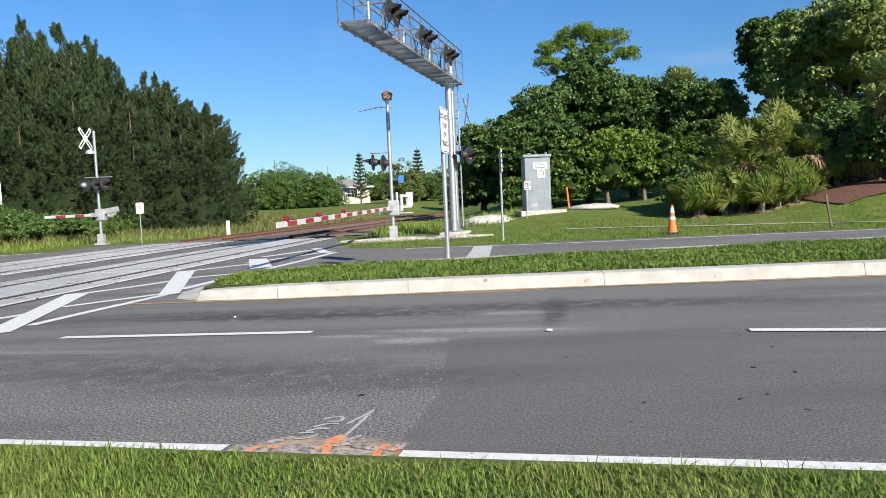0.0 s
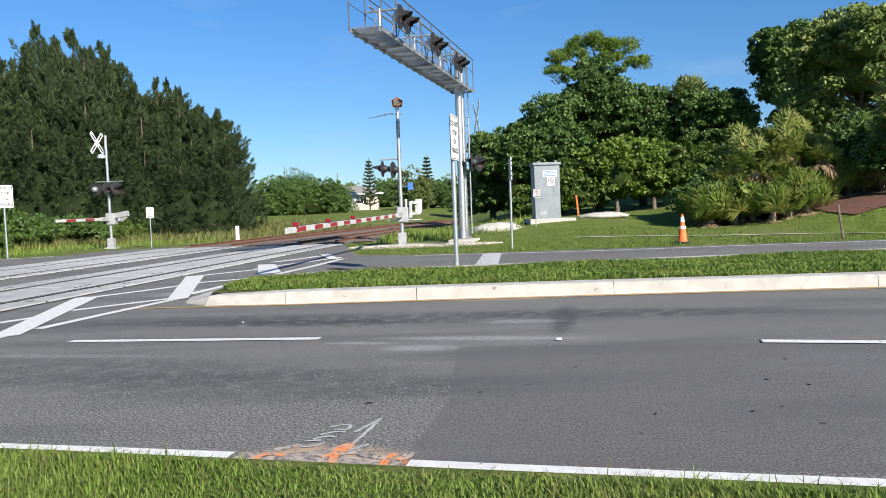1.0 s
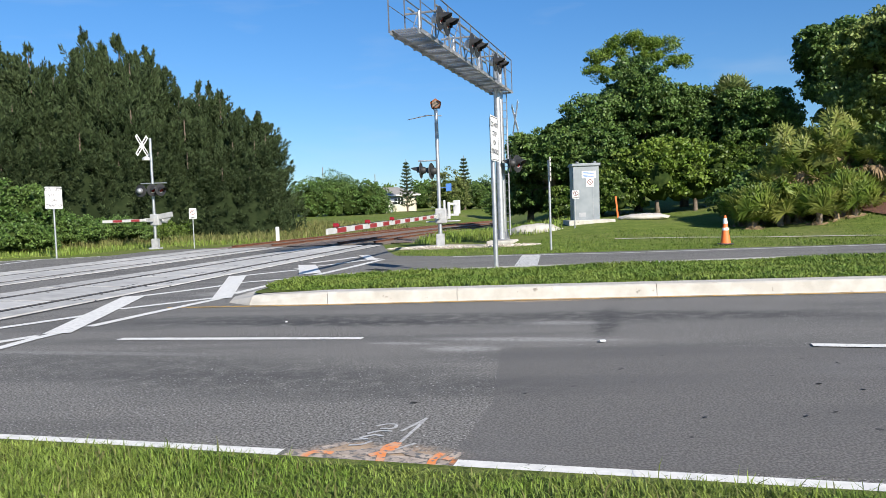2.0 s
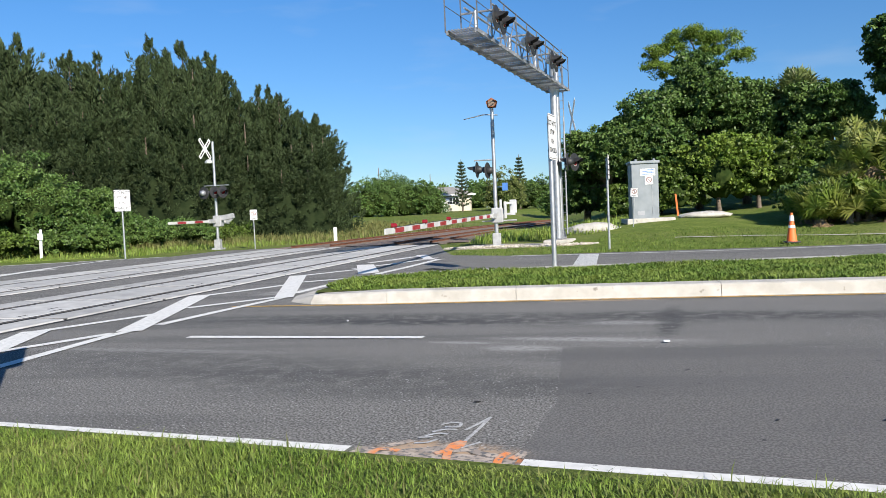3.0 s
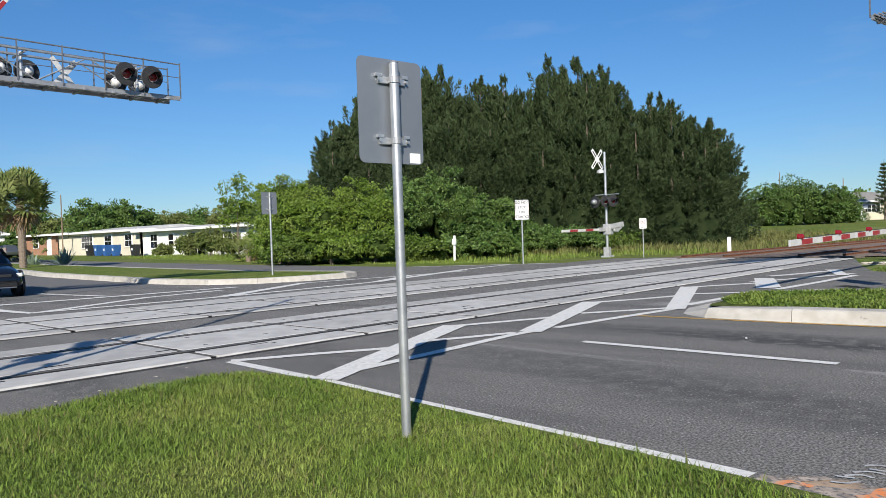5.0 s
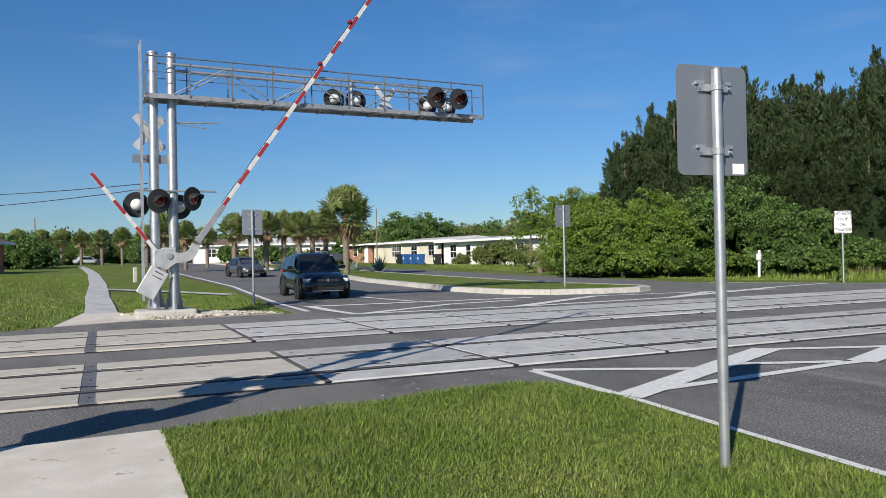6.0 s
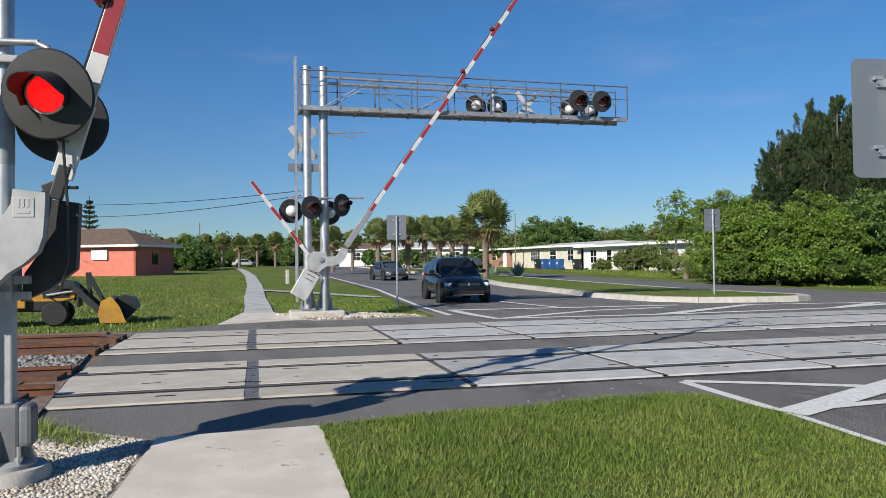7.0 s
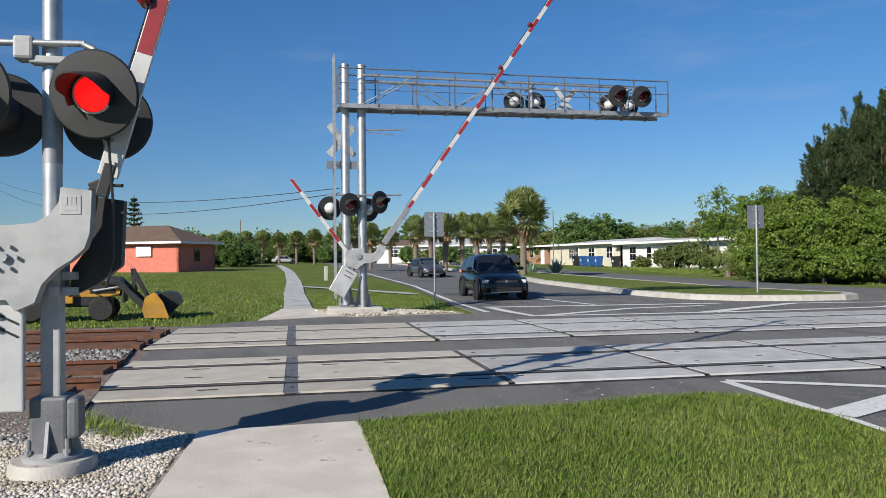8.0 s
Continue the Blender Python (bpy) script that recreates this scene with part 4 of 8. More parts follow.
# ---- signal lamps, gates, cantilevers ----
def flasher(parent, at, facing, size=0.33, lit=False, hood=0.26, shell=None):
    """Round black background with visor, red lens and pale domed housing, facing along facing."""
    q = Vector(facing).normalized().to_track_quat("-Y", "Z").to_matrix().to_4x4()
    m = Matrix.Translation(at) @ q
    flat = m @ Matrix.Rotation(radians(90), 4, "X")
    r = size
    bg = part("background", Build().lathe([(r * 0.5, -0.012), (r * 0.96, -0.014), (r, 0.0), (r * 0.96, 0.012), (r * 0.45, 0.018)], flat, 36), DARK_GREY, parent, "dark round backing disc", smooth=True)
    part("lens", Build().lathe([(r * 0.40, 0.016), (r * 0.38, 0.034), (r * 0.25, 0.05), (0.004, 0.056)], flat, 24), LENS_LIT if lit else LENS_OFF, bg, "lit red lens" if lit else "unlit dark red lens", smooth=True)
    part("lens_ring", Build().lathe([(r * 0.44, 0.012), (r * 0.45, 0.03), (r * 0.41, 0.034), (r * 0.40, 0.016)], flat, 24), ALU_PAINT, bg)
    v, n = Build(), 18
    rows = []
    for k in range(n + 1):
        a = radians(-28 + 236 * k / n)
        out = hood * (0.35 + 0.65 * max(0.0, math.sin(a)) ** 0.6) if math.sin(a) > 0 else hood * 0.3
        rows.append((a, out))
    for rr in (r * 0.50, r * 0.475):
        for a, out in rows:
            v.v.append(tuple(m @ Vector((rr * math.cos(a), -0.015, rr * math.sin(a)))))
        for a, out in rows:
            v.v.append(tuple(m @ Vector((rr * 1.03 * math.cos(a), -0.015 - out, rr * 1.03 * math.sin(a) - 0.12 * out))))
    k = n + 1
    v.f += [(i, i + 1, k + i + 1, k + i) for i in range(n)] + [(2 * k + i, 2 * k + i + 1, 3 * k + i + 1, 3 * k + i) for i in range(n)] + [(k + i, k + i + 1, 3 * k + i + 1, 3 * k + i) for i in range(n)]
    part("visor", v, BLACK, bg, "black visor", smooth=True)
    part("housing", Build().lathe([(r * 0.46, -0.02), (r * 0.46, -0.08), (r * 0.38, -0.16), (r * 0.2, -0.21), (0.01, -0.22)], flat, 24), shell or HOUSING, bg, "" if shell else "silver domed lamp housing", smooth=True)
    return bg


def crossbuck(parent, at, facing, length=1.2, width=0.2, mat=None):
    q = Vector(facing).normalized().to_track_quat("-Y", "Z").to_matrix().to_4x4()
    m = Matrix.Translation(at) @ q
    for s in (-1, 1):
        b = Build().prism(rounded(length, width, 0.02), 0.005, m @ Matrix.Translation((0, -0.008 * s, 0)) @ Matrix.Rotation(radians(48 * s), 4, "Y"))
        bl = part("crossbuck_blade", b, mat or WHITE_SHEET, parent, "" if mat else "white crossing blade")
        for k in (-1, 1):
            tx = Build().box(m @ Matrix.Rotation(radians(48 * s), 4, "Y") @ Vector((k * length * 0.28, -0.008 * s - 0.006, 0)), (length * 0.3, 0.003, width * 0.4), (m @ Matrix.Rotation(radians(48 * s), 4, "Y")).to_3x3())
            part("bar", tx, INK, bl)


def gate_arm(parent, a, b, width, stripes, first_red=True, lamps=(), depth=0.035, lamp_up=None):
    """A striped boom with small red lamps."""
    a, b = Vector(a), Vector(b)
    arm = part("gate_arm", Build().beam(a, b, depth, width, 0.004), ARM_WHITE, parent, "white boom with red stripes")
    n = stripes
    for k in range(n):
        if (k % 2 == 0) == first_red:
            p, q = a.lerp(b, (k + 0.0) / n), a.lerp(b, (k + 1.0) / n)
            part("red_stripe", Build().beam(p, q, depth + 0.006, width * 0.86), ARM_RED, arm)
    d = (b - a).normalized()
    up = Vector(lamp_up) if lamp_up else d.cross(Vector((1, 0, 0))).normalized()
    for t in lamps:
        p = a.lerp(b, t) + up * (width / 2 + 0.045)
        lm = part("arm_lamp", Build().tube(p - Vector((0.05, 0, 0)), p + Vector((0.05, 0, 0)), 0.05, 0.05, 14).tube(p + Vector((0.05, 0, 0)), p + Vector((0.075, 0, 0)), 0.05, 0.02, 14), LAMP_RED, arm, "small red boom lamp", smooth=True)
        part("lamp_foot", Build().box(p - up * 0.045, (0.05, 0.05, 0.04)), BLACK, lm)
    cable = Build()
    if lamps:
        pts = [a.lerp(b, t) + up * (width / 2 + 0.012 + 0.012 * math.sin(40 * t)) for t in np.linspace(0.02, max(lamps), 16)]
        cable.path(pts, 0.008, 5)
        part("cable", cable, BLACK, arm)
    return arm


def pole_base(parent, r, pad=None, pad_label="", height=0.46):
    """Flared split base with bolts on a round concrete foundation."""
    b = Build().box((0, 0, height * 0.5), (r * 3.6, r * 3.6, height), bevel=0.02)
    part("base_casting", b, BASE_GREY, parent, "grey cast base")
    part("base_flange", Build().lathe([(r * 2.9, 0.0), (r * 2.9, 0.025), (r * 2.2, 0.05)], None, 20), CAST_GREY, parent, smooth=True)
    for k in range(4):
        a = radians(45 + 90 * k)
        x, y = r * 2.55 * math.cos(a), r * 2.55 * math.sin(a)
        part("anchor_bolt", Build().tube((x, y, 0.02), (x, y, 0.14), 0.012, 0.012, 6).tube((x, y, 0.05), (x, y, 0.075), 0.024, 0.024, 6), GALV, parent)
    for k in range(4):
        a = radians(90 * k)
        c, s = math.cos(a), math.sin(a)
        part("gusset", Build().add([(r * 1.75 * c - 0.01 * s, r * 1.75 * s + 0.01 * c, 0.04), (r * 2.8 * c - 0.01 * s, r * 2.8 * s + 0.01 * c, 0.04), (r * 1.75 * c - 0.01 * s, r * 1.75 * s + 0.01 * c, 0.26),
                                    (r * 1.75 * c + 0.01 * s, r * 1.75 * s - 0.01 * c, 0.04), (r * 2.8 * c + 0.01 * s, r * 2.8 * s - 0.01 * c, 0.04), (r * 1.75 * c + 0.01 * s, r * 1.75 * s - 0.01 * c, 0.26)],
                                   [(0, 1, 2), (5, 4, 3), (0, 3, 4, 1), (1, 4, 5, 2), (2, 5, 3, 0)]), CAST_GREY, parent)
    if pad:
        part("foundation", Build().lathe([(pad, -0.3), (pad, -0.03), (pad - 0.02, 0.0)], None, 28), CONCRETE, parent, pad_label or "round concrete foundation", smooth=True)


def gate_mechanism(parent, s=1.0, side=1.0, low=-0.10):
    """Casting with curved boom bracket and counterweight, in the plane x = 0.16, about z = 1.4."""
    m = Matrix.Translation((0.17, 0, 0)) @ Matrix.Rotation(radians(90), 4, "Z")
    out = [(0.09, 1.81), (0.27, 1.79), (0.265, 1.66), (0.255, 1.52), (0.225, 1.43), (0.15, 1.36), (0.06, 1.30), (-0.02, 1.21), (-0.06, 1.10), (-0.17, 1.05), (-0.22, 1.12), (-0.36, 1.12), (-0.46, 1.2), (-0.48, 1.48), (-0.40, 1.58), (-0.2, 1.575), (-0.06, 1.59), (0.03, 1.64), (0.08, 1.72)]
    out = [(side * (y + 0.02) * s, low + 1.4 + (z - 1.4) * s) for y, z in out]
    c = part("boom_bracket", Build().prism(out[::-1] if side < 0 else out, 0.11 * s, m), CAST_GREY, parent, "light grey cast boom bracket")
    for k in range(7):
        a = 2 * math.pi * k / 6
        r = 0.0 if k == 6 else 0.075 * s
        y, z, rr = side * (-0.21 * s) + r * math.cos(a), low + 1.4 - 0.02 + r * math.sin(a), 0.028 if k == 6 else 0.011
        part("bolt", Build().tube((0.22, y, z), (0.255, y, z), rr * s, rr * s, 8), GALV, c)
    part("cast_plate", Build().box((0.2255, side * 0.17 * s, low + 1.70), (0.008, 0.12 * s, 0.12 * s), bevel=0.003).box((0.2305, side * 0.145 * s, low + 1.725), (0.004, 0.012, 0.05)).box((0.2305, side * 0.17 * s, low + 1.725), (0.004, 0.012, 0.05)).box((0.2305, side * 0.195 * s, low + 1.725), (0.004, 0.012, 0.05)).box((0.2305, side * 0.17 * s, low + 1.67), (0.004, 0.07, 0.012)), CAST_GREY, c, "cast maker plate with raised bars")
    part("motor_case", Build().box((0.0, side * -0.27 * s, low + 1.33), (0.30 * s, 0.34 * s, 0.5 * s), bevel=0.03), CAST_GREY, parent, "grey gate motor case")
    part("back_bracket", Build().prism([(side * y * s, low + 1.4 + (z - 1.4) * s) for y, z in ((0.2, 1.78), (0.42, 1.75), (0.40, 1.32), (0.25, 1.2), (0.08, 1.12), (0.1, 1.3), (0.2, 1.45))], 0.1 * s, Matrix.Translation((-0.10, 0, 0)) @ Matrix.Rotation(radians(90), 4, "Z")), DARK_GREY, parent, "dark rear boom bracket")
    w = part("counterweight", Build().box((0.16, side * -0.265 * s, 0.68), (0.05, 0.30 * s, 0.70 * s), bevel=0.01), ALU_PAINT, parent, "flat grey counterweight plate")
    for z in (0.98, 0.90):
        part("slot", Build().box((0.188, side * -0.20 * s, z - 0.08), (0.006, 0.13 * s, 0.014), Matrix.Rotation(radians(-28), 3, "X")), BLACK, w)
        part("bolt", Build().tube((0.185, side * -0.26 * s, z - 0.05), (0.215, side * -0.26 * s, z - 0.05), 0.02, 0.02, 6), GALV_DULL, w)
    for z in (1.06, 1.16):
        part("clamp", Build().lathe([(0.085, -0.03), (0.085, 0.03)], Matrix.Translation((0, 0, z)), 16).box((0.02, side * 0.11, z), (0.08, 0.08, 0.05)), CAST_GREY, parent)


TRACK_TURN = -math.degrees(math.atan(0.115))

# near gate
gate = thing("crossing_gate", (-5.35, -1.13, 0.10), "silver level crossing gate with a lit red lamp and raised boom", "crossing gate", "crossing gates", TRACK_TURN)
part("post", Build().tube((0, 0, 0.0), (0, 0, 4.5), 0.059, 0.059, 24).lathe([(0.072, 4.49), (0.072, 4.52), (0.02, 4.55)], None, 16), GALV, gate, smooth=True)
part("post_collar", Build().tube((0, 0, 1.88), (0, 0, 2.3), 0.0605, 0.0605, 24), GALV_DULL, gate, "weathered dark band on the post", smooth=True)
pole_base(gate, 0.062, 0.26, "round weathered concrete foundation", 0.40)
part("lower_post", Build().box((0, 0, 0.80), (0.12, 0.12, 0.86), bevel=0.012), CAST_GREY, gate, "square lower post casting")
part("base_hatch", Build().box((0.03, 0.14, 0.26), (0.16, 0.09, 0.26), bevel=0.03), BASE_GREY, gate)
gate_mechanism(gate)
ca = part("cross_arm", Build().tube((0.09, -0.62, 2.62), (0.09, 0.22, 2.64), 0.022, 0.022, 12).path([(0.09, 0.20, 2.64), (0.09, 0.27, 2.61), (0.11, 0.30, 2.55)], 0.022, 10), GALV, gate, smooth=True)
part("junction_box", Build().box((0.05, -0.14, 2.60), (0.14, 0.12, 0.15), bevel=0.02).box((0.05, 0.0, 2.53), (0.1, 0.22, 0.05), bevel=0.01), CAST_GREY, ca)
flasher(gate, (0.20, 0.30, 2.295), (0.97, -0.16, -0.14), 0.278, True, 0.30)
flasher(gate, (-0.16, 0.30, 2.20), (-0.95, -0.15, -0.03), 0.28, False, 0.3, DARK_GREY)
flasher(gate, (0.20, -0.44, 2.29), (0.97, -0.16, -0.14), 0.29, False, 0.30)
flasher(gate, (-0.16, -0.36, 2.22), (-0.95, -0.15, -0.03), 0.28, False, 0.3, DARK_GREY)
crossbuck(gate, (0.08, 0, 4.0), (1, 0.05, 0), 1.22, 0.22)
part("sign_plate", Build().prism(rounded(0.45, 0.4, 0.03), 0.005, Matrix.Translation((0.08, 0, 3.45)) @ Matrix.Rotation(radians(90), 4, "Z")), WHITE_SHEET, gate)
a70 = radians(74)
p0 = Vector((0.04, 0.335, 1.78))
dirv = Vector((0.0, math.cos(a70), math.sin(a70)))
part("boom_adapter", Build().beam(p0 - dirv * 0.12, p0 + dirv * 0.1, 0.06, 0.075, 0.008).beam(p0 + Vector((0, -0.10, -0.22)), p0 + Vector((0, -0.08, -0.06)), 0.05, 0.06, 0.008).beam(p0 + Vector((0, -0.10, -0.06)), p0 + Vector((0, 0.02, -0.01)), 0.05, 0.07, 0.008).tube(p0 + Vector((0.0, 0.0, -0.04)), p0 + Vector((0.0, 0.10, -0.04)), 0.011, 0.011, 8), BLACK, gate, "dark steel boom adapter")
sleeve = part("boom_sleeve", Build().beam(p0 + dirv * 0.02, p0 + dirv * 0.52, 0.045, 0.125, 0.006), ARM_WHITE, gate, "white bolted boom sleeve")
part("sleeve_bolts", Build().tube(p0 + dirv * 0.1 + Vector((0.02, 0.03, 0)), p0 + dirv * 0.1 + Vector((0.035, 0.03, 0)), 0.012, 0.012, 6).tube(p0 + dirv * 0.26 + Vector((0.02, -0.03, 0.0)), p0 + dirv * 0.26 + Vector((0.035, -0.03, 0)), 0.012, 0.012, 6), GALV_DULL, sleeve)
gate_arm(gate, p0 + dirv * 0.47, p0 + dirv * 5.47, 0.11, 13, False, (0.147, 0.33, 0.6, 0.95), lamp_up=(0, -math.sin(a70), math.cos(a70)))
part("cable", Build().path([p0 + Vector((0.06, 0.02, 0.5)), p0 + Vector((0.07, 0.03, 0.2)), p0 + Vector((0.06, 0.05, -0.15)), p0 + Vector((0.05, 0.05, -0.5)), p0 + Vector((0.03, 0.0, -0.7))], 0.009, 6), BLACK, gate)


def cantilever(place, turn, label, mast_h, deck_z, rail_z, length, lamps, back_lamps, width=0.62, masts=0.42, mast_r=0.115, back=0.45, bays=3):
    """Two masts with a walkway truss along local +y; lamps as distances along it."""
    c = thing("signal_cantilever", place, label, "signal cantilever", "signal cantilevers", turn)
    for k in (0, 1):
        y = -masts * (1 - k)
        part("mast", Build().tube((0, y, 0.1), (0, y, mast_h), mast_r, mast_r * 0.95, 24).lathe([(mast_r * 1.05, mast_h), (mast_r * 1.05, mast_h + 0.04), (0.02, mast_h + 0.09)], Matrix.Translation((0, y, 0)), 20), GALV, c, smooth=True)
        part("mast_base", Build().box((0, y, 0.16), (0.36, 0.36, 0.05), bevel=0.008), GALV_DULL, c)
        for a in range(4):
            q = Matrix.Translation((0, y, 0)) @ Matrix.Rotation(radians(90 * a), 4, "Z")
            part("gusset", Build().prism([(mast_r, 0.18), (mast_r + 0.1, 0.18), (mast_r, 0.6)], 0.02, q), GALV_DULL, c)
    part("foundation", Build().box((0, -masts / 2, 0.0), (0.95, masts + 0.95, 0.26), bevel=0.05), CONCRETE, c, "weathered concrete foundation")
    # ladder
    for dx in (-0.17, 0.17):
        part("ladder_rail", Build().box((dx, -masts - back, mast_h * 0.5 + 0.3), (0.03, 0.055, mast_h - 0.1)), GALV, c)
    z = 0.5
    rung = Build().tube((-0.17, -masts - back, 0), (0.17, -masts - back, 0), 0.012, 0.012, 6).mesh("rung", GALV)
    while z < mast_h + 0.3:
        ob = new("rung", rung)
        ob.parent, ob.location = c, (0, 0, z)
        z += 0.3
    # deck: edge beams, cross bearers and grating bars
    y0, y1 = -masts - back + 0.1, length
    for dx in (-width / 2, width / 2):
        part("deck_beam", Build().box((dx, (y0 + y1) / 2, deck_z), (0.05, y1 - y0, 0.10)), GALV_DULL, c)
    y = y0
    bearer = Build().box((0, 0, deck_z - 0.03), (width + 0.16, 0.06, 0.06)).mesh("deck_bearer", GALV_DULL)
    while y <= y1 + 0.01:
        ob = new("deck_bearer", bearer)
        ob.parent, ob.location = c, (0, y, 0)
        y += 0.72
    b = Build()
    for i in range(9):
        x = -width / 2 + width * (i + 0.5) / 9
        b.box((x, (y0 + y1) / 2, deck_z + 0.055), (0.03, y1 - y0, 0.03))
    y = y0
    while y < y1:
        b.box((0, y, deck_z + 0.035), (width, 0.012, 0.012))
        y += 0.24
    part("deck_grating", b, GALV_DULL, c, "open steel grating walkway")
    # lower tube chord and diagonals
    for dx in (-width / 2, width / 2):
        part("chord", Build().tube((dx, 0.0, rail_z - 0.16), (dx, length * 0.86, rail_z - 0.24), 0.035, 0.03, 10), GALV, c, smooth=True)
    b = Build()
    n = bays
    for i in range(n):
        ya, yb = length * 0.86 * i / n, length * 0.86 * (i + 0.5) / n
        yc = length * 0.86 * (i + 1) / n
        for dx in (-width / 2, width / 2):
            part("diagonal", Build().tube((dx, ya, deck_z + 0.05), (dx, yb, rail_z - 0.2), 0.016, 0.016, 6), GALV, c)
            part("diagonal", Build().tube((dx, yb, rail_z - 0.2), (dx, yc, deck_z + 0.05), 0.016, 0.016, 6), GALV, c)
    # handrail
    for dx in (-width / 2 - 0.04, width / 2 + 0.04):
        b = Build().tube((dx, y0, rail_z), (dx, y1, rail_z - 0.04), 0.018, 0.018, 8).tube((dx, y0, (rail_z + deck_z) / 2 + 0.1), (dx, y1, (rail_z + deck_z) / 2 + 0.08), 0.010, 0.010, 6)
        part("handrail", b, RAIL_STEEL, c)
        y = y0
        while y <= y1 + 0.02:
            part("rail_post", Build().box((dx, y, (rail_z + deck_z) / 2), (0.028, 0.028, rail_z - deck_z)), RAIL_STEEL, c)
            y += (y1 - y0) / 9
    for y in lamps:
        for dy in (-0.34, 0.34):
            flasher(c, (width / 2 + 0.28, y + dy, deck_z + 0.42), (1, 0, -0.05), 0.29, False, 0.3)
    for y in back_lamps:
        for dy in (-0.31, 0.31):
            flasher(c, (-width / 2 - 0.28, y + dy, deck_z + 0.42), (-1, 0, -0.05), 0.30, False, 0.3)
        part("lamp_bracket", Build().tube((0, y, deck_z + 0.1), (0, y, deck_z + 0.75), 0.04, 0.04, 10).tube((-width / 2 - 0.2, y, deck_z + 0.7), (width / 2, y, deck_z + 0.7), 0.03, 0.03, 8), GALV, c)
    return c


# far cantilever with its gate
west = cantilever((-18.91, 3.66, 0.05), TRACK_TURN, "silver cantilever carrying red lamps and a crossbuck over the far carriageway", 6.3, 5.22, 6.17, 8.38, (7.15,), (4.57, 7.35), back=0.28)
crossbuck(west, (-0.3, 5.65, 5.62), (-0.97, -0.25, 0), 1.0, 0.14, HOUSING)
crossbuck(west, (-0.25, -0.5, 4.42), (-0.93, -0.36, 0), 1.05, 0.19, HOUSING)
part("sign_plate", Build().box((0.0, -0.45, 3.75), (0.02, 0.9, 0.2)), PLATE_BACK, west)
part("cross_arm", Build().tube((0.14, -0.9, 2.98), (0.14, 1.0, 2.98), 0.024, 0.024, 8), GALV, west)
flasher(west, (0.32, -0.34, 2.72), (0.95, 0.32, -0.05), 0.29, False, 0.3)
flasher(west, (0.32, 0.42, 2.78), (0.80, 0.60, -0.05), 0.29, False, 0.3)
flasher(west, (-0.2, -0.82, 2.66), (-0.95, -0.2, 0), 0.31)
flasher(west, (-0.25, 0.15, 2.62), (-0.95, -0.2, 0), 0.31)
part("lamp_arm", Build().tube((0, 0.05, 4.66), (0, 1.1, 4.7), 0.022, 0.018, 8).tube((0, 0.15, 4.62), (0, 0.85, 4.55), 0.012, 0.012, 6), GALV, west)
fgate = thing("crossing_gate", (-18.6, 3.6, 0.08), "silver gate mechanism with a long red and white boom half raised", "crossing gate", "crossing gates", TRACK_TURN)
part("post", Build().tube((0, 0, 0), (0, 0, 1.9), 0.07, 0.07, 16), GALV, fgate, smooth=True)
part("boom_bracket", Build().prism([(-0.44, 1.50), (-0.36, 1.55), (-0.17, 1.55), (-0.10, 1.48), (0.10, 1.45), (0.25, 1.46), (0.32, 1.52), (0.40, 1.68), (0.57, 1.62), (0.52, 1.45), (0.46, 1.36), (0.35, 1.26), (0.18, 1.22), (0.03, 1.21), (-0.10, 1.12), (-0.17, 1.06), (-0.41, 1.13)], 0.12, Matrix.Translation((0.15, 0, 0)) @ Matrix.Rotation(radians(90), 4, "Z")), CAST_GREY, fgate, "grey cast boom bracket")
cwp = part("counterweight", Build().box((0.15, -0.50, 0.76), (0.07, 0.44, 0.70), Matrix.Rotation(radians(-30), 3, "X"), 0.015), ALU_PAINT, fgate, "flat grey counterweight plate")
for dz in (0.0, 0.1):
    part("slot", Build().box((0.187, -0.40 + dz * 0.5, 0.88 + dz), (0.006, 0.22, 0.02), Matrix.Rotation(radians(-30), 3, "X")), BLACK, cwp)
part("hub", Build().tube((0.20, -0.12, 1.38), (0.24, -0.12, 1.38), 0.075, 0.075, 14).tube((0.23, -0.12, 1.38), (0.25, -0.12, 1.38), 0.03, 0.03, 8), GALV_DULL, fgate)
part("motor_case", Build().box((0, -0.12, 1.36), (0.26, 0.34, 0.44), bevel=0.03), CAST_GREY, fgate)
fa = radians(55)
fd = Vector((0, math.cos(fa), math.sin(fa)))
part("boom_sleeve", Build().beam(Vector((0.15, 0.52, 1.7)), Vector((0.15, 0.52, 1.7)) + fd * 1.1, 0.05, 0.15, 0.006), GALV_DULL, fgate)
gate_arm(fgate, Vector((0.15, 0.52, 1.7)) + fd * 0.9, Vector((0.15, 0.52, 1.7)) + fd * 9.3, 0.10, 20, True, (0.55, 0.72, 0.88), lamp_up=(0, -math.sin(fa), math.cos(fa)))
sa = radians(127)
sd = Vector((0, math.cos(sa), math.sin(sa)))
gate_arm(fgate, Vector((-0.15, -0.35, 1.45)), Vector((-0.15, -0.35, 1.45)) + sd * 2.35, 0.09, 6, False)

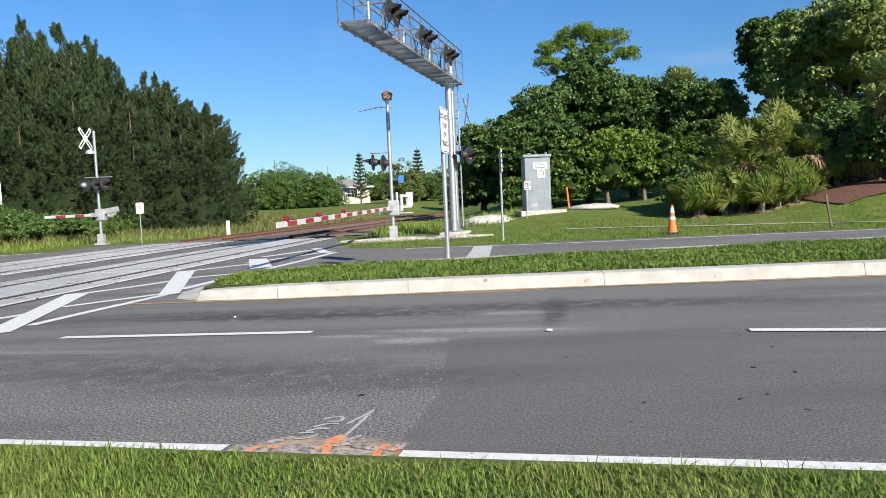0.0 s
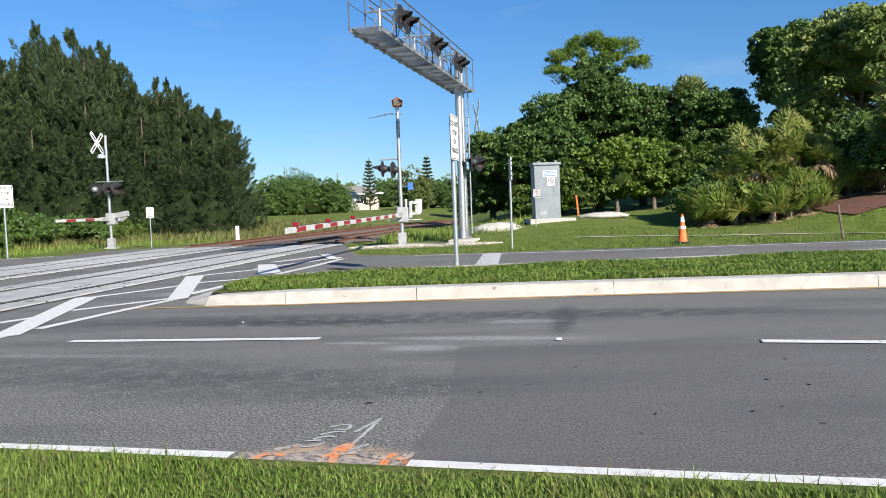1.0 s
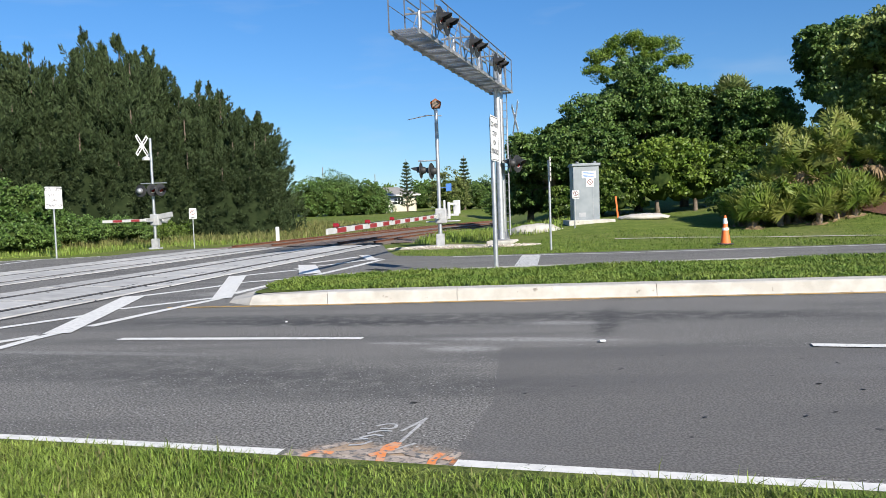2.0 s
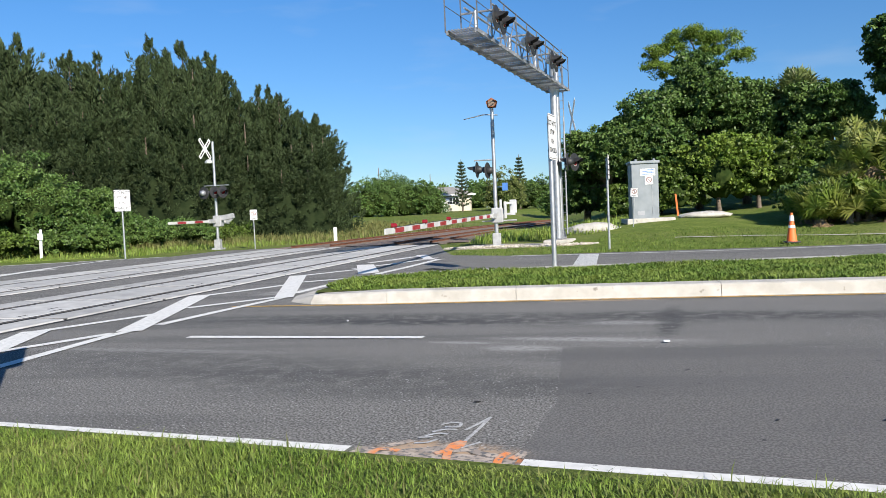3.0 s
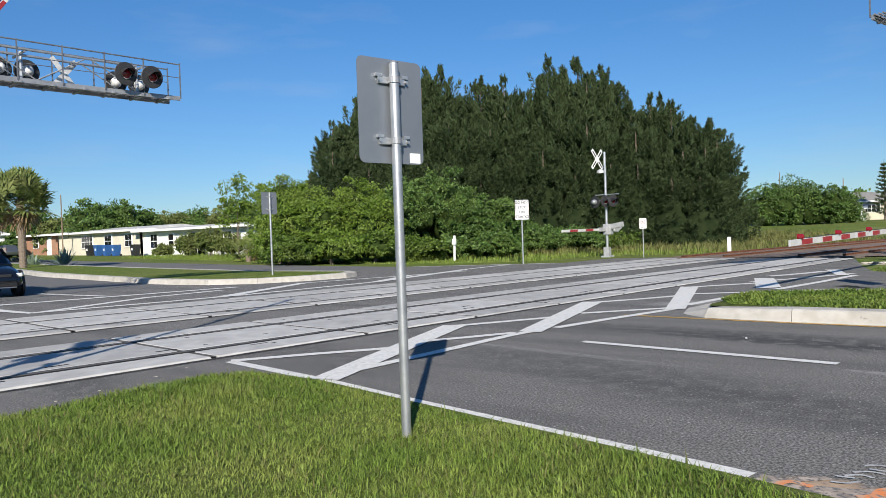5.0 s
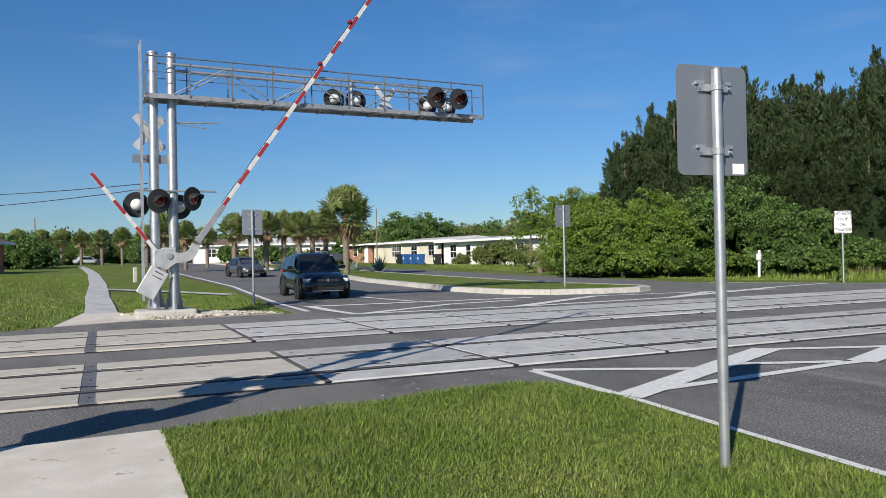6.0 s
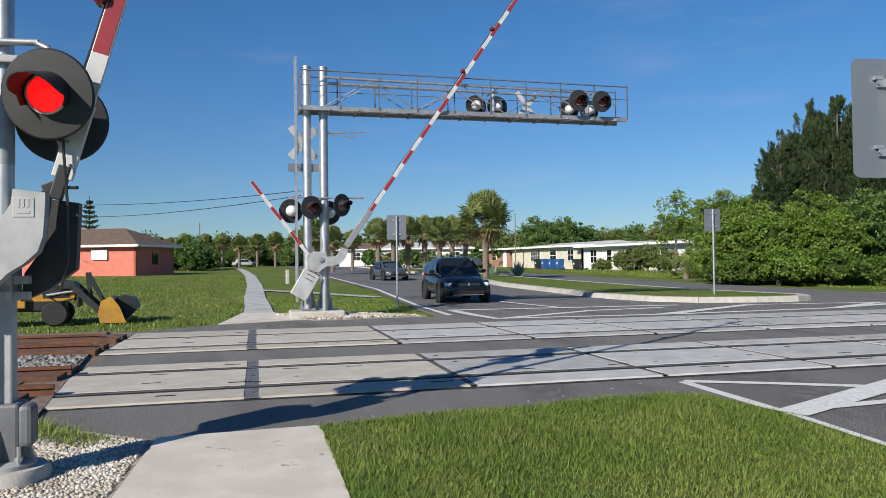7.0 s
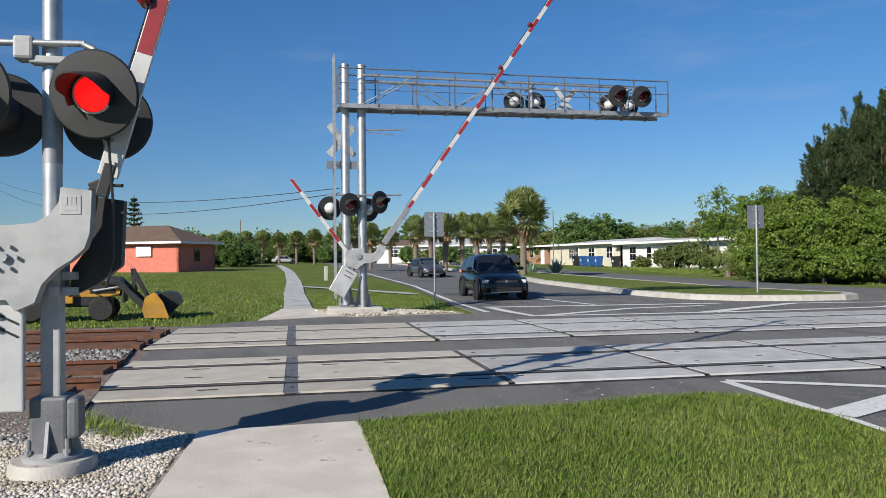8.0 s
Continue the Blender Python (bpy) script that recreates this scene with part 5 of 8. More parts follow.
# east cantilever: its walkway reaches back over the far carriageway
ecant = cantilever((0.55, 27.9, 0.0), 166.5, "silver cantilever carrying hooded red lamps over the eastern road", 6.95, 5.68, 6.85, 9.8, (), (2.6, 5.6, 8.7), 0.75, 0.4, 0.13, 0.45, 6)
crossbuck(ecant, (-0.55, -0.5, 4.65), (-1, -0.45, 0), 1.5, 0.2)
flasher(ecant, (-0.62, -0.35, 2.95), (-0.95, 0.35, 0), 0.33, False, 0.34, DARK_GREY)
flasher(ecant, (-0.45, 0.1, 2.95), (1, 0.1, 0), 0.33, False, 0.26, DARK_GREY)
part("pipe", Build().tube((-0.28, -0.3, 0.3), (-0.28, -0.3, 4.6), 0.03, 0.03, 8), GALV_DULL, ecant)


def post_signal(place, turn, label, height, lamp_specs, bucks, arm_len, arm_dir, arm_z, stripes, base_w=0.3, shell=None):
    s = thing("crossing_gate", place, label, "crossing gate", "crossing gates", turn)
    part("post", Build().tube((0, 0, 0.1), (0, 0, height), 0.075, 0.06, 18), GALV, s, smooth=True)
    part("base_casting", Build().box((0, 0, 0.22), (base_w, base_w, 0.5), bevel=0.02).box((0, 0, 0.0), (base_w * 1.7, base_w * 1.7, 0.1), bevel=0.02), CAST_GREY, s, "grey cast base")
    for at, facing in lamp_specs:
        flasher(s, at, facing, 0.30, False, 0.36, shell)
    ys = [at for at, f in lamp_specs]
    zz = max(p[2] for p in ys) + 0.34
    part("cross_arm", Build().tube((min(p[0] for p in ys) - 0.1, 0, zz), (max(p[0] for p in ys) + 0.2, 0, zz), 0.025, 0.025, 8), GALV, s)
    for at, facing in bucks:
        crossbuck(s, at, facing, 1.25, 0.2)
    part("motor_case", Build().box((0.05, 0.05, arm_z), (0.42, 0.4, 0.55), bevel=0.04), CAST_GREY, s, "grey gate motor case")
    part("boom_bracket", Build().beam(Vector((0, 0, arm_z)), Vector((0, 0, arm_z)) + Vector(arm_dir) * 0.75, 0.12, 0.2, 0.02).beam(Vector((0, 0, arm_z)), Vector((0, 0, arm_z + 0.06)) - Vector(arm_dir) * 0.7, 0.1, 0.24, 0.02), CAST_GREY, s)
    part("counterweight", Build().box(Vector((0, 0, arm_z)) - Vector(arm_dir) * 0.75, (0.35, 0.3, 0.32), bevel=0.02), ALU_PAINT, s)
    gate_arm(s, Vector((0, 0, arm_z)) + Vector(arm_dir) * 0.6, Vector((0, 0, arm_z - 0.02)) + Vector(arm_dir) * arm_len, 0.12, stripes, False, (0.55, 0.75, 0.95) if arm_len > 6 else (), lamp_up=(0, 0, 1))
    return s


south = Vector((-0.115, -1, 0)).normalized()
xs = post_signal((-16.04, 35.2, 0.0), 0, "silver crossing signal with white crossbuck and lowered short boom", 5.3,
                 (((-0.48, -0.25, 2.78), (0.2, 1, 0)), ((0.12, -0.3, 2.8), (0.9, -0.5, 0)), ((0.52, -0.3, 2.8), (0.9, -0.5, 0))), (((-0.34, -0.15, 4.95), (0.97, -0.2, 0)),), 4.0, south, 1.38, 5, 0.3, GALV_DULL)
part("guard", Build().beam((0.15, 0, 1.5), (0.95, -0.1, 1.62), 0.12, 0.26, 0.03).beam((0.5, 0, 1.3), (0.8, -0.05, 1.5), 0.1, 0.2, 0.03), CAST_GREY, xs, "grey sloping gate guard")
part("bell", Build().lathe([(0.2, 0.0), (0.2, 0.06), (0.14, 0.16), (0.04, 0.2)], Matrix.Translation((-0.24, 0, 4.25)), 18), ALU_PAINT, xs, "silver bell housing", smooth=True)
tp = post_signal((-1.68, 27.3, 0.0), 0, "tall silver crossing signal with lowered striped boom and brown hood", 5.0,
                 (((-0.62, 0, 2.80), (-1, 0.12, 0)), ((-0.24, 0.0, 2.76), (-1, 0.3, 0))), (), 12.4, Vector((-0.115, -1, -0.012)), 1.12, 19, 0.3, DARK_GREY)
part("hood", Build().prism([(-0.15, -0.12), (0.15, -0.12), (0.2, 0.09), (0.0, 0.22), (-0.2, 0.09)], 0.26, Matrix.Translation((0, 0, 5.14))), SIGN_ORANGE, tp, "brown weathered pentagonal hood")
part("hood_lining", Build().prism([(-0.1, -0.08), (0.1, -0.08), (0.13, 0.06), (0.0, 0.15), (-0.13, 0.06)], 0.28, Matrix.Translation((0, 0, 5.14))), PALM_BARK, tp)
part("lamp_arm", Build().tube((0.2, 0, 4.74), (-0.3, 0, 4.78), 0.02, 0.02, 8).tube((-0.3, 0, 4.78), (-1.05, 0.1, 4.66), 0.025, 0.014, 8).tube((0.05, 0, 4.8), (-0.1, 0, 5.0), 0.014, 0.014, 6), GALV, tp)
part("blue_plate", Build().box((0.36, 0.1, 2.15), (0.2, 0.01, 0.28), bevel=0.003).box((0.15, 0.1, 2.15), (0.3, 0.02, 0.02)), BLUE_INK, tp, "small blue notice plate")
part("rear_boom", Build().box((0.34, 0.1, 1.3), (0.10, 0.3, 0.62), bevel=0.03).box((0.18, 0.1, 1.34), (0.08, 0.3, 0.7), bevel=0.03).box((0.62, 0.3, 1.42), (0.26, 0.1, 0.5), bevel=0.03).box((0.4, 0.2, 1.15), (0.6, 0.08, 0.08)).box((0.46, 0.15, 1.55), (0.3, 0.08, 0.08)), ALU_PAINT, tp, "pale rear gate guard")
part("service_rail", Build().tube((-0.5, -0.1, 0.92), (0.75, 0.0, 0.92), 0.025, 0.025, 8).tube((-0.4, -0.1, 1.15), (0.6, 0, 1.15), 0.02, 0.02, 8), GALV, tp)
part("band", Build().tube((0, 0, 3.95), (0, 0, 4.5), 0.069, 0.067, 18), GALV_DULL, tp, smooth=True)


# ---- roadside furniture ----
cx, cy = 4.3, 33.2
cz = land(cx, cy)
cab = thing("equipment_cabinet", (cx, cy, cz), "tall plain galvanised equipment cabinet with notices on a slab", "equipment cabinet", turn=4)
part("slab", Build().box((0.15, 0, -0.05), (2.0, 1.6, 0.24), bevel=0.03), CONCRETE, cab, "rough pale concrete slab")
part("body", Build().box((0, 0, 1.22), (1.12, 0.9, 2.36), bevel=0.015), CABINET, cab)
part("lid", Build().box((0, 0, 2.45), (1.24, 1.02, 0.12), bevel=0.02), CABINET, cab)
part("door_seam", Build().box((0.28, -0.455, 1.2), (0.012, 0.012, 2.1)).box((-0.2, -0.456, 0.3), (0.3, 0.006, 0.18)), GALV_DULL, cab)
nb = part("notice", Build().box((0.12, -0.456, 2.02), (0.62, 0.01, 0.30), bevel=0.003), WHITE_SHEET, cab, "white notice plate")
for k in range(4):
    part("bar", Build().box((0.12, -0.4635, 2.12 - 0.062 * k), (0.5 - 0.05 * (k % 2), 0.004, 0.026)), BLUE_INK, nb)
n2 = part("notice", Build().box((0.16, -0.456, 1.68), (0.34, 0.01, 0.36), bevel=0.003), WHITE_SHEET, cab, "white notice with a dark prohibition ring")
rb = Build()
rv = [(0.16 + r * math.cos(2 * math.pi * k / 20), -0.464, 1.70 + r * math.sin(2 * math.pi * k / 20)) for r in (0.09, 0.12) for k in range(20)]
rb.add(rv, [(k, (k + 1) % 20, 20 + (k + 1) % 20, 20 + k) for k in range(20)])
rb.beam((0.10, -0.464, 1.76), (0.22, -0.464, 1.64), 0.004, 0.025)
part("ring", rb, RED_INK, n2)
for dx in (-0.38, 0.38):
    part("lifting_eye", Build().lathe([(0.02, 0), (0.07, 0.02), (0.07, 0.08), (0.02, 0.1)], Matrix.Translation((dx, -0.45, 2.49)), 10), CABINET, cab)

cone = thing("traffic_cone", (7.1, 22.7, 0.0), "orange traffic cone with two white bands on the road edge", "traffic cone")
part("base", Build().box((0, 0, 0.02), (0.38, 0.38, 0.04), bevel=0.012), BLACK, cone, "black rubber base")
part("body", Build().lathe([(0.155, 0.03), (0.14, 0.06), (0.035, 0.84), (0.028, 0.86)], None, 20), ORANGE, cone, smooth=True)
for z0, z1 in ((0.62, 0.78), (0.42, 0.5)):
    part("band", Build().tube((0, 0, z0), (0, 0, z1), 0.146 - 0.132 * z0 + 0.008, 0.146 - 0.132 * z1 + 0.008, 20), WHITE_SHEET, cone, "white reflective band", smooth=True)


def marker_post(place, h, w, mat, label, category="marker post", lean=0.0, cap=None):
    s = thing("marker_post", place, label, category)
    s.matrix_basis = s.matrix_basis @ Matrix.Rotation(radians(lean), 4, "Y")
    part("stake", Build().box((0, 0, h / 2 - 0.1), (w, w * 0.8, h + 0.2), bevel=w * 0.15), mat, s)
    if cap:
        part("cap", Build().box((0, 0, h + cap[1] / 2 - 0.02), (cap[0], w, cap[1]), bevel=0.01), cap[2], s)
    return s


marker_post((-10.35, 36.3, 0.0), 0.82, 0.16, WHITE_SHEET, "plain white marker post beside the tracks")
marker_post((6.1, 35.5, land(6.1, 35.5)), 0.95, 0.08, ORANGE, "thin orange utility stake in the grass", lean=-5)
marker_post((11.65, 22.2, land(11.65, 22.2)), 1.0, 0.06, BARK, "dark leaning wooden stake at the kerb", lean=-9)
um = marker_post((-22.8, 31.3, land(-22.8, 31.3)), 0.9, 0.11, WHITE_SHEET, "white utility marker with a small box", lean=2)
part("box", Build().box((0.02, -0.06, 1.0), (0.2, 0.14, 0.3), bevel=0.02), TRIM_WHITE, um)
part("head", Build().box((0, 0, 1.22), (0.1, 0.1, 0.22), bevel=0.02), TRIM_WHITE, um)
marker_post((-44, 6.6, land(-44, 6.6)), 0.8, 0.26, CONCRETE, "stubby pale bollard beside the footpath", "bollard")
rp = thing("raised_marker", (1.2, 7.09, 0.012), "small square white raised pavement marker", "road stud")
rp.scale = (0.55, 0.55, 0.55)
part("stud", Build().box((0, 0, 0.01), (0.10, 0.10, 0.022), bevel=0.008), WHITE_SHEET, rp)
rp2 = thing("raised_marker", (-2.3, 8.9, 0.008), "small white chip lying on the road", "debris")
rp2.scale = (0.5, 0.5, 0.5)
part("stud", Build().box((0, 0, 0.012), (0.05, 0.045, 0.024), bevel=0.008), WHITE_SHEET, rp2)
for sx, sy, sw, sh in ((2.05, 31.6, 2.2, 0.30), (6.9, 33.4, 2.2, 0.18)):
    z = land(sx, sy)
    b = Build()
    bm = bmesh.new()
    bmesh.ops.create_icosphere(bm, subdivisions=3, radius=1.0)
    bm.verts.index_update()
    vs = [(sx + v.co.x * sw / 2 * (1 + 0.2 * noise.noise(v.co * 2)), sy + v.co.y * 0.6, z + v.co.z * sh * (1 + 0.3 * noise.noise(v.co * 3.1)) + 0.02) for v in bm.verts]
    b.add(vs, [tuple(v.index for v in f.verts) for f in bm.faces])
    bm.free()
    structure(part("spoil_heap", b, CONCRETE, smooth=True), "low heap of pale crushed rock in the grass", "rock heap")


# ---- plants ----
def cards(points, normals, length, width, rng, droop=0.0):
    """Pointed leaves at points, roughly facing the normals: two triangles each, as one folded quad."""
    n = len(points)
    t = rng.normal(size=(n, 3))
    t -= (t * normals).sum(1, keepdims=True) * normals
    t[:, 2] -= droop
    t /= np.linalg.norm(t, axis=1, keepdims=True) + 1e-9
    s = np.cross(normals, t)
    s /= np.linalg.norm(s, axis=1, keepdims=True) + 1e-9
    L = length * rng.uniform(0.7, 1.3, (n, 1))
    W = width * rng.uniform(0.7, 1.3, (n, 1))
    a, b = points - t * L * 0.5, points + t * L * 0.5
    c, d = points + s * W * 0.5 + normals * W * 0.15, points - s * W * 0.5 + normals * W * 0.15
    v = np.stack([a, c, b, d], 1).reshape(-1, 3)
    return v, np.arange(4 * n).reshape(-1, 4)


def unit(rng, n):
    d = rng.normal(size=(n, 3))
    return d / np.linalg.norm(d, axis=1, keepdims=True)


def leafy(clumps, count, length, width, seed, lumps=34, lump_r=0.30, droop=0.25):
    """Leaves on small lumps spread over large clumps (centre, radii)."""
    rng = np.random.default_rng(seed)
    share = np.array([r[0] * r[1] + r[1] * r[2] + r[0] * r[2] for c, r in clumps])
    share = share / share.sum()
    vs, fs, o = [], [], 0
    for (c, r), w in zip(clumps, share):
        c, r = np.array(c, float), np.array(r, float)
        d = unit(rng, lumps)
        d[:, 2] = np.where(d[:, 2] < -0.55, -d[:, 2], d[:, 2])
        centres = c + d * r * rng.uniform(0.58, 1.06, (lumps, 1))
        m = int(count * w / lumps) + 1
        for p in centres:
            lr = lump_r * r.mean() * rng.uniform(0.35, 1.6)
            e = unit(rng, m)
            pts = p + e * lr * rng.uniform(0.4, 1.2, (m, 1)) * (1, 1, 0.62)
            nrm = 0.6 * e + 0.9 * rng.normal(size=(m, 3)) + (0, 0, 0.35)
            nrm /= np.linalg.norm(nrm, axis=1, keepdims=True)
            v, f = cards(pts, nrm, length, width, rng, droop)
            vs.append(v)
            fs.append(f + o)
            o += len(v)
    return np.concatenate(vs), np.concatenate(fs)


def core_mesh(clumps, mat, scale=0.78, seed=0):
    b = Build()
    for c, r in clumps:
        bm = bmesh.new()
        bmesh.ops.create_icosphere(bm, subdivisions=3, radius=1.0)
        bm.verts.index_update()
        off = Vector((c[0] * 1.7 + seed, c[1] * 1.3, c[2]))
        vs = []
        for v in bm.verts:
            k = scale * (1 + 0.28 * noise.noise(v.co * 2.3 + off))
            vs.append((c[0] + v.co.x * r[0] * k, c[1] + v.co.y * r[1] * k, c[2] + v.co.z * r[2] * k))
        b.add(vs, [tuple(v.index for v in f.verts) for f in bm.faces])
        bm.free()
    return b


def limbs(trunk_h, r, clumps, seed, lean=0.0):
    rng = random.Random(seed)
    b = Build()
    top = Vector((lean, 0, trunk_h))
    mid = Vector((lean * 0.4 + rng.uniform(-0.1, 0.1), rng.uniform(-0.1, 0.1), trunk_h * 0.5))
    b.tube((0, 0, -0.2), mid, r * 1.25, r, 10).tube(mid, top, r, r * 0.75, 10)
    for c, rr in clumps:
        p = Vector(c)
        h = top.lerp(p, 0.5) + Vector((rng.uniform(-0.3, 0.3), rng.uniform(-0.3, 0.3), 0.2))
        b.tube(top, h, r * 0.55, r * 0.35, 7).tube(h, p, r * 0.35, r * 0.12, 7)
    return b


def tree(place, name, label, category, clumps, leaf, count, length, width, seed, trunk_h=2.0, trunk_r=0.16, core=CORE, core_scale=0.62, group="", lumps=34, lump_r=0.3, turn=0.0):
    t = thing(name, place, label, category, group, turn)
    part("trunk", limbs(trunk_h, trunk_r, clumps, seed), BARK, t, smooth=True)
    v, f = leafy(clumps, count, length, width, seed, lumps, lump_r)
    crown = new("crown", raw_mesh("crown", v, f, leaf))
    crown.parent = t
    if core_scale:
        # The lump fills the crown and carries its inner shade in its colour.
        part("inner_foliage", core_mesh(clumps, core, core_scale, seed), core, crown, "solid lump coloured like leaves in shade", smooth=True)
    return t


def bearing(deg, dist):
    a = radians(deg)
    return -math.sin(a) * dist, math.cos(a) * dist


def conifer_mesh(h, r, seed, plumes=215, sprays=58):
    """Feathery casuarina: plumes of fine upswept sprays on a cone, gathered into several leaders at the top."""
    rng = np.random.default_rng(seed)
    heads = [(0.0, 0.0, 1.0)] + [(rng.uniform(0.18, 0.5), rng.uniform(0, 6.28), rng.uniform(0.76, 0.95)) for _ in range(6)]
    ps, ds = [], []
    for i in range(plumes):
        if i % 3 == 0:
            q, a, top = heads[(i // 3) % len(heads)]
            f = rng.uniform(0.0, 1.0) ** 0.7
            b = rng.uniform(0, 6.28)
            rr = 0.30 * r * (1 - f) ** 0.8
            z = h * (top - 0.34 * (1 - f)) - 0.45
            base = np.array([q * r * math.cos(a) + rr * math.cos(b), q * r * math.sin(a) + rr * math.sin(b), z])
            out, size = np.array([math.cos(b), math.sin(b), 0]) * (1 - f), 0.55 + 0.35 * (1 - f)
        else:
            f = rng.uniform(0.02, 0.86)
            b = rng.uniform(0, 6.28)
            rr = r * (1 - f ** 1.7) * rng.uniform(0.7, 1.0)
            base = np.array([rr * math.cos(b), rr * math.sin(b), h * f * 0.95])
            out, size = np.array([math.cos(b), math.sin(b), 0]), rng.uniform(0.75, 1.3)
        axis = out * rng.uniform(0.25, 0.75) + (0, 0, 1) + rng.normal(size=3) * 0.12
        axis /= np.linalg.norm(axis)
        t = rng.uniform(0, 1, sprays) ** 0.85
        e = unit(rng, sprays)
        p = base + axis * (t * size)[:, None] + e * (0.27 * size * (1 - t) ** 0.7 + 0.02)[:, None]
        ps.append(p)
        ds.append(axis * 1.0 + e * 0.75)
    p, d = np.concatenate(ps), np.concatenate(ds)
    d /= np.linalg.norm(d, axis=1, keepdims=True)
    sd = np.cross(d, rng.normal(size=d.shape))
    sd /= np.linalg.norm(sd, axis=1, keepdims=True)
    L, W = rng.uniform(0.16, 0.40, (len(p), 1)), rng.uniform(0.022, 0.046, (len(p), 1))
    v = np.stack([p - d * L * 0.5, p + sd * W, p + d * L * 0.5, p - sd * W], 1).reshape(-1, 3)
    return v, np.arange(len(v)).reshape(-1, 4)


def conifer(h, r, seed):
    t = thing("casuarina", (0, 0, 0), "tall dark feathery casuarina in a dense windbreak", "tree", "casuarina windbreak")
    part("trunk", Build().tube((0, 0, -0.3), (0, 0, h * 0.92), 0.17, 0.03, 8), BARK, t)
    v, f = conifer_mesh(h, r, seed)
    crown = new("crown", raw_mesh("crown", v, f, LEAF_PINE))
    crown.parent = t
    # Solid cone whose dark colour stands in for shade among the sprays.
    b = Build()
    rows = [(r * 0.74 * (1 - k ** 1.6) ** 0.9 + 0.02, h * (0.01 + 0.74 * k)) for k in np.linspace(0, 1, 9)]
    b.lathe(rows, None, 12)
    part("inner_foliage", b, CORE_PINE, crown, "solid cone coloured like sprays in shade", smooth=True)
    return t


PINE_LINE = ((16.0, 9.6), (17.5, 10.6), (19.8, 11.8), (21.5, 12.0), (23.5, 13.0), (25.5, 14.4), (27.8, 15.6), (30.4, 14.0), (33.8, 13.9), (36.3, 14.5), (38.8, 15.2), (40.4, 14.2), (43.2, 13.0), (44.9, 11.6), (46.3, 9.4))
rng_t = random.Random(21)
models = [conifer(10.0, 2.5, 100 + k) for k in range(4)]
placed = 0
for row, (dist, step, cut) in enumerate(((56, 1.55, 0.95), (59.5, 1.9, 1.0), (53.5, 1.8, 0.74), (51.5, 2.2, 0.5))):
    b = 16.6 + row * 0.4
    while b < 46.6:
        hh = float(np.interp(b, [p[0] for p in PINE_LINE], [p[1] for p in PINE_LINE])) * cut * rng_t.uniform(0.86, 1.05)
        x, y = bearing(b, dist + rng_t.uniform(-0.8, 0.8))
        z = land(x, y) - 0.1
        hh = max(3.0, hh - z)
        m = Matrix.Translation((x, y, z)) @ Matrix.Rotation(rng_t.uniform(0, 6.28), 4, "Z") @ Matrix.Diagonal((0.75 + 0.035 * hh, 0.75 + 0.035 * hh, hh / 10.0, 1))
        if placed < 4:
            models[placed].matrix_basis = m
        else:
            src = models[placed % 4]
            c = copy_thing(src, Matrix())
            c.matrix_basis = m
        placed += 1
        b += step * rng_t.uniform(0.8, 1.2)


def bush(place, size, leaf, seed, label, count=9000, length=0.16, width=0.085, name="bush", category="bush", group=""):
    rng = random.Random(seed)
    w, d, h = size
    clumps = [((0, 0, h * 0.42), (w * 0.38, d * 0.38, h * 0.5))]
    for k in range(5):
        a = rng.uniform(0, 6.28)
        clumps.append(((math.cos(a) * w * 0.27, math.sin(a) * d * 0.27, h * rng.uniform(0.28, 0.6)), (w * 0.25, d * 0.25, h * rng.uniform(0.27, 0.36))))
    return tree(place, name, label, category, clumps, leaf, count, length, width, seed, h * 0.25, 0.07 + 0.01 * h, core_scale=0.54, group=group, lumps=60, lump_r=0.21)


def at_bearing(b, dist, lift=-0.05):
    x, y = bearing(b, dist)
    return (x, y, land(x, y) + lift)


# thicket before the windbreak
for k, (b, dist, w, h, leaf) in enumerate(((49.3, 43, 4.6, 3.3, LEAF_BRIGHT), (46.8, 42, 5.4, 4.6, LEAF_BRIGHT), (43.4, 42.5, 6.0, 5.2, LEAF_BRIGHT), (40.0, 43, 5.0, 4.9, LEAF_DARK), (36.4, 43.5, 5.4, 5.5, LEAF_DARK), (33.4, 44.5, 4.4, 3.9, LEAF_DARK),
                                     (30.5, 46, 5.0, 2.3, LEAF_DARK), (27.4, 48, 5.0, 1.9, LEAF_DARK), (24.0, 50, 4.6, 1.5, LEAF_MID))):
    bush(at_bearing(b, dist), (w, 4.2, h), leaf, 40 + k, "dense green thicket of shrubs before the windbreak" if h > 2.5 else "low green scrub at the foot of the windbreak", 26000 if h > 3 else 9000, 0.14, 0.085, group="windbreak thicket")
for k, (b, dist, w, h, leaf) in enumerate(((48.6, 40.2, 4.0, 1.7, LEAF_MID), (45.4, 39.4, 4.4, 2.0, LEAF_BRIGHT), (42.2, 39.8, 4.6, 1.9, LEAF_MID), (38.6, 40.4, 4.0, 1.5, LEAF_MID), (35.8, 41.0, 4.0, 1.3, LEAF_DARK), (33.0, 42.0, 4.0, 1.6, LEAF_DARK))):
    bush(at_bearing(b, dist), (w, 2.6, h), leaf, 140 + k, "low green skirt of shrubs before the thicket", 9000, 0.14, 0.085, group="windbreak thicket")
tree(at_bearing(48.6, 66), "broadleaf_tree", "bright green rounded tree behind the thicket", "tree", [((0, 0, 4.6), (3.2, 3.0, 1.9)), ((-2.2, 0.5, 4.2), (2.0, 2.0, 1.5)), ((2.0, 0, 4.0), (2.0, 2.0, 1.6))], LEAF_BRIGHT, 12000, 0.22, 0.13, 61, 2.6, 0.18)
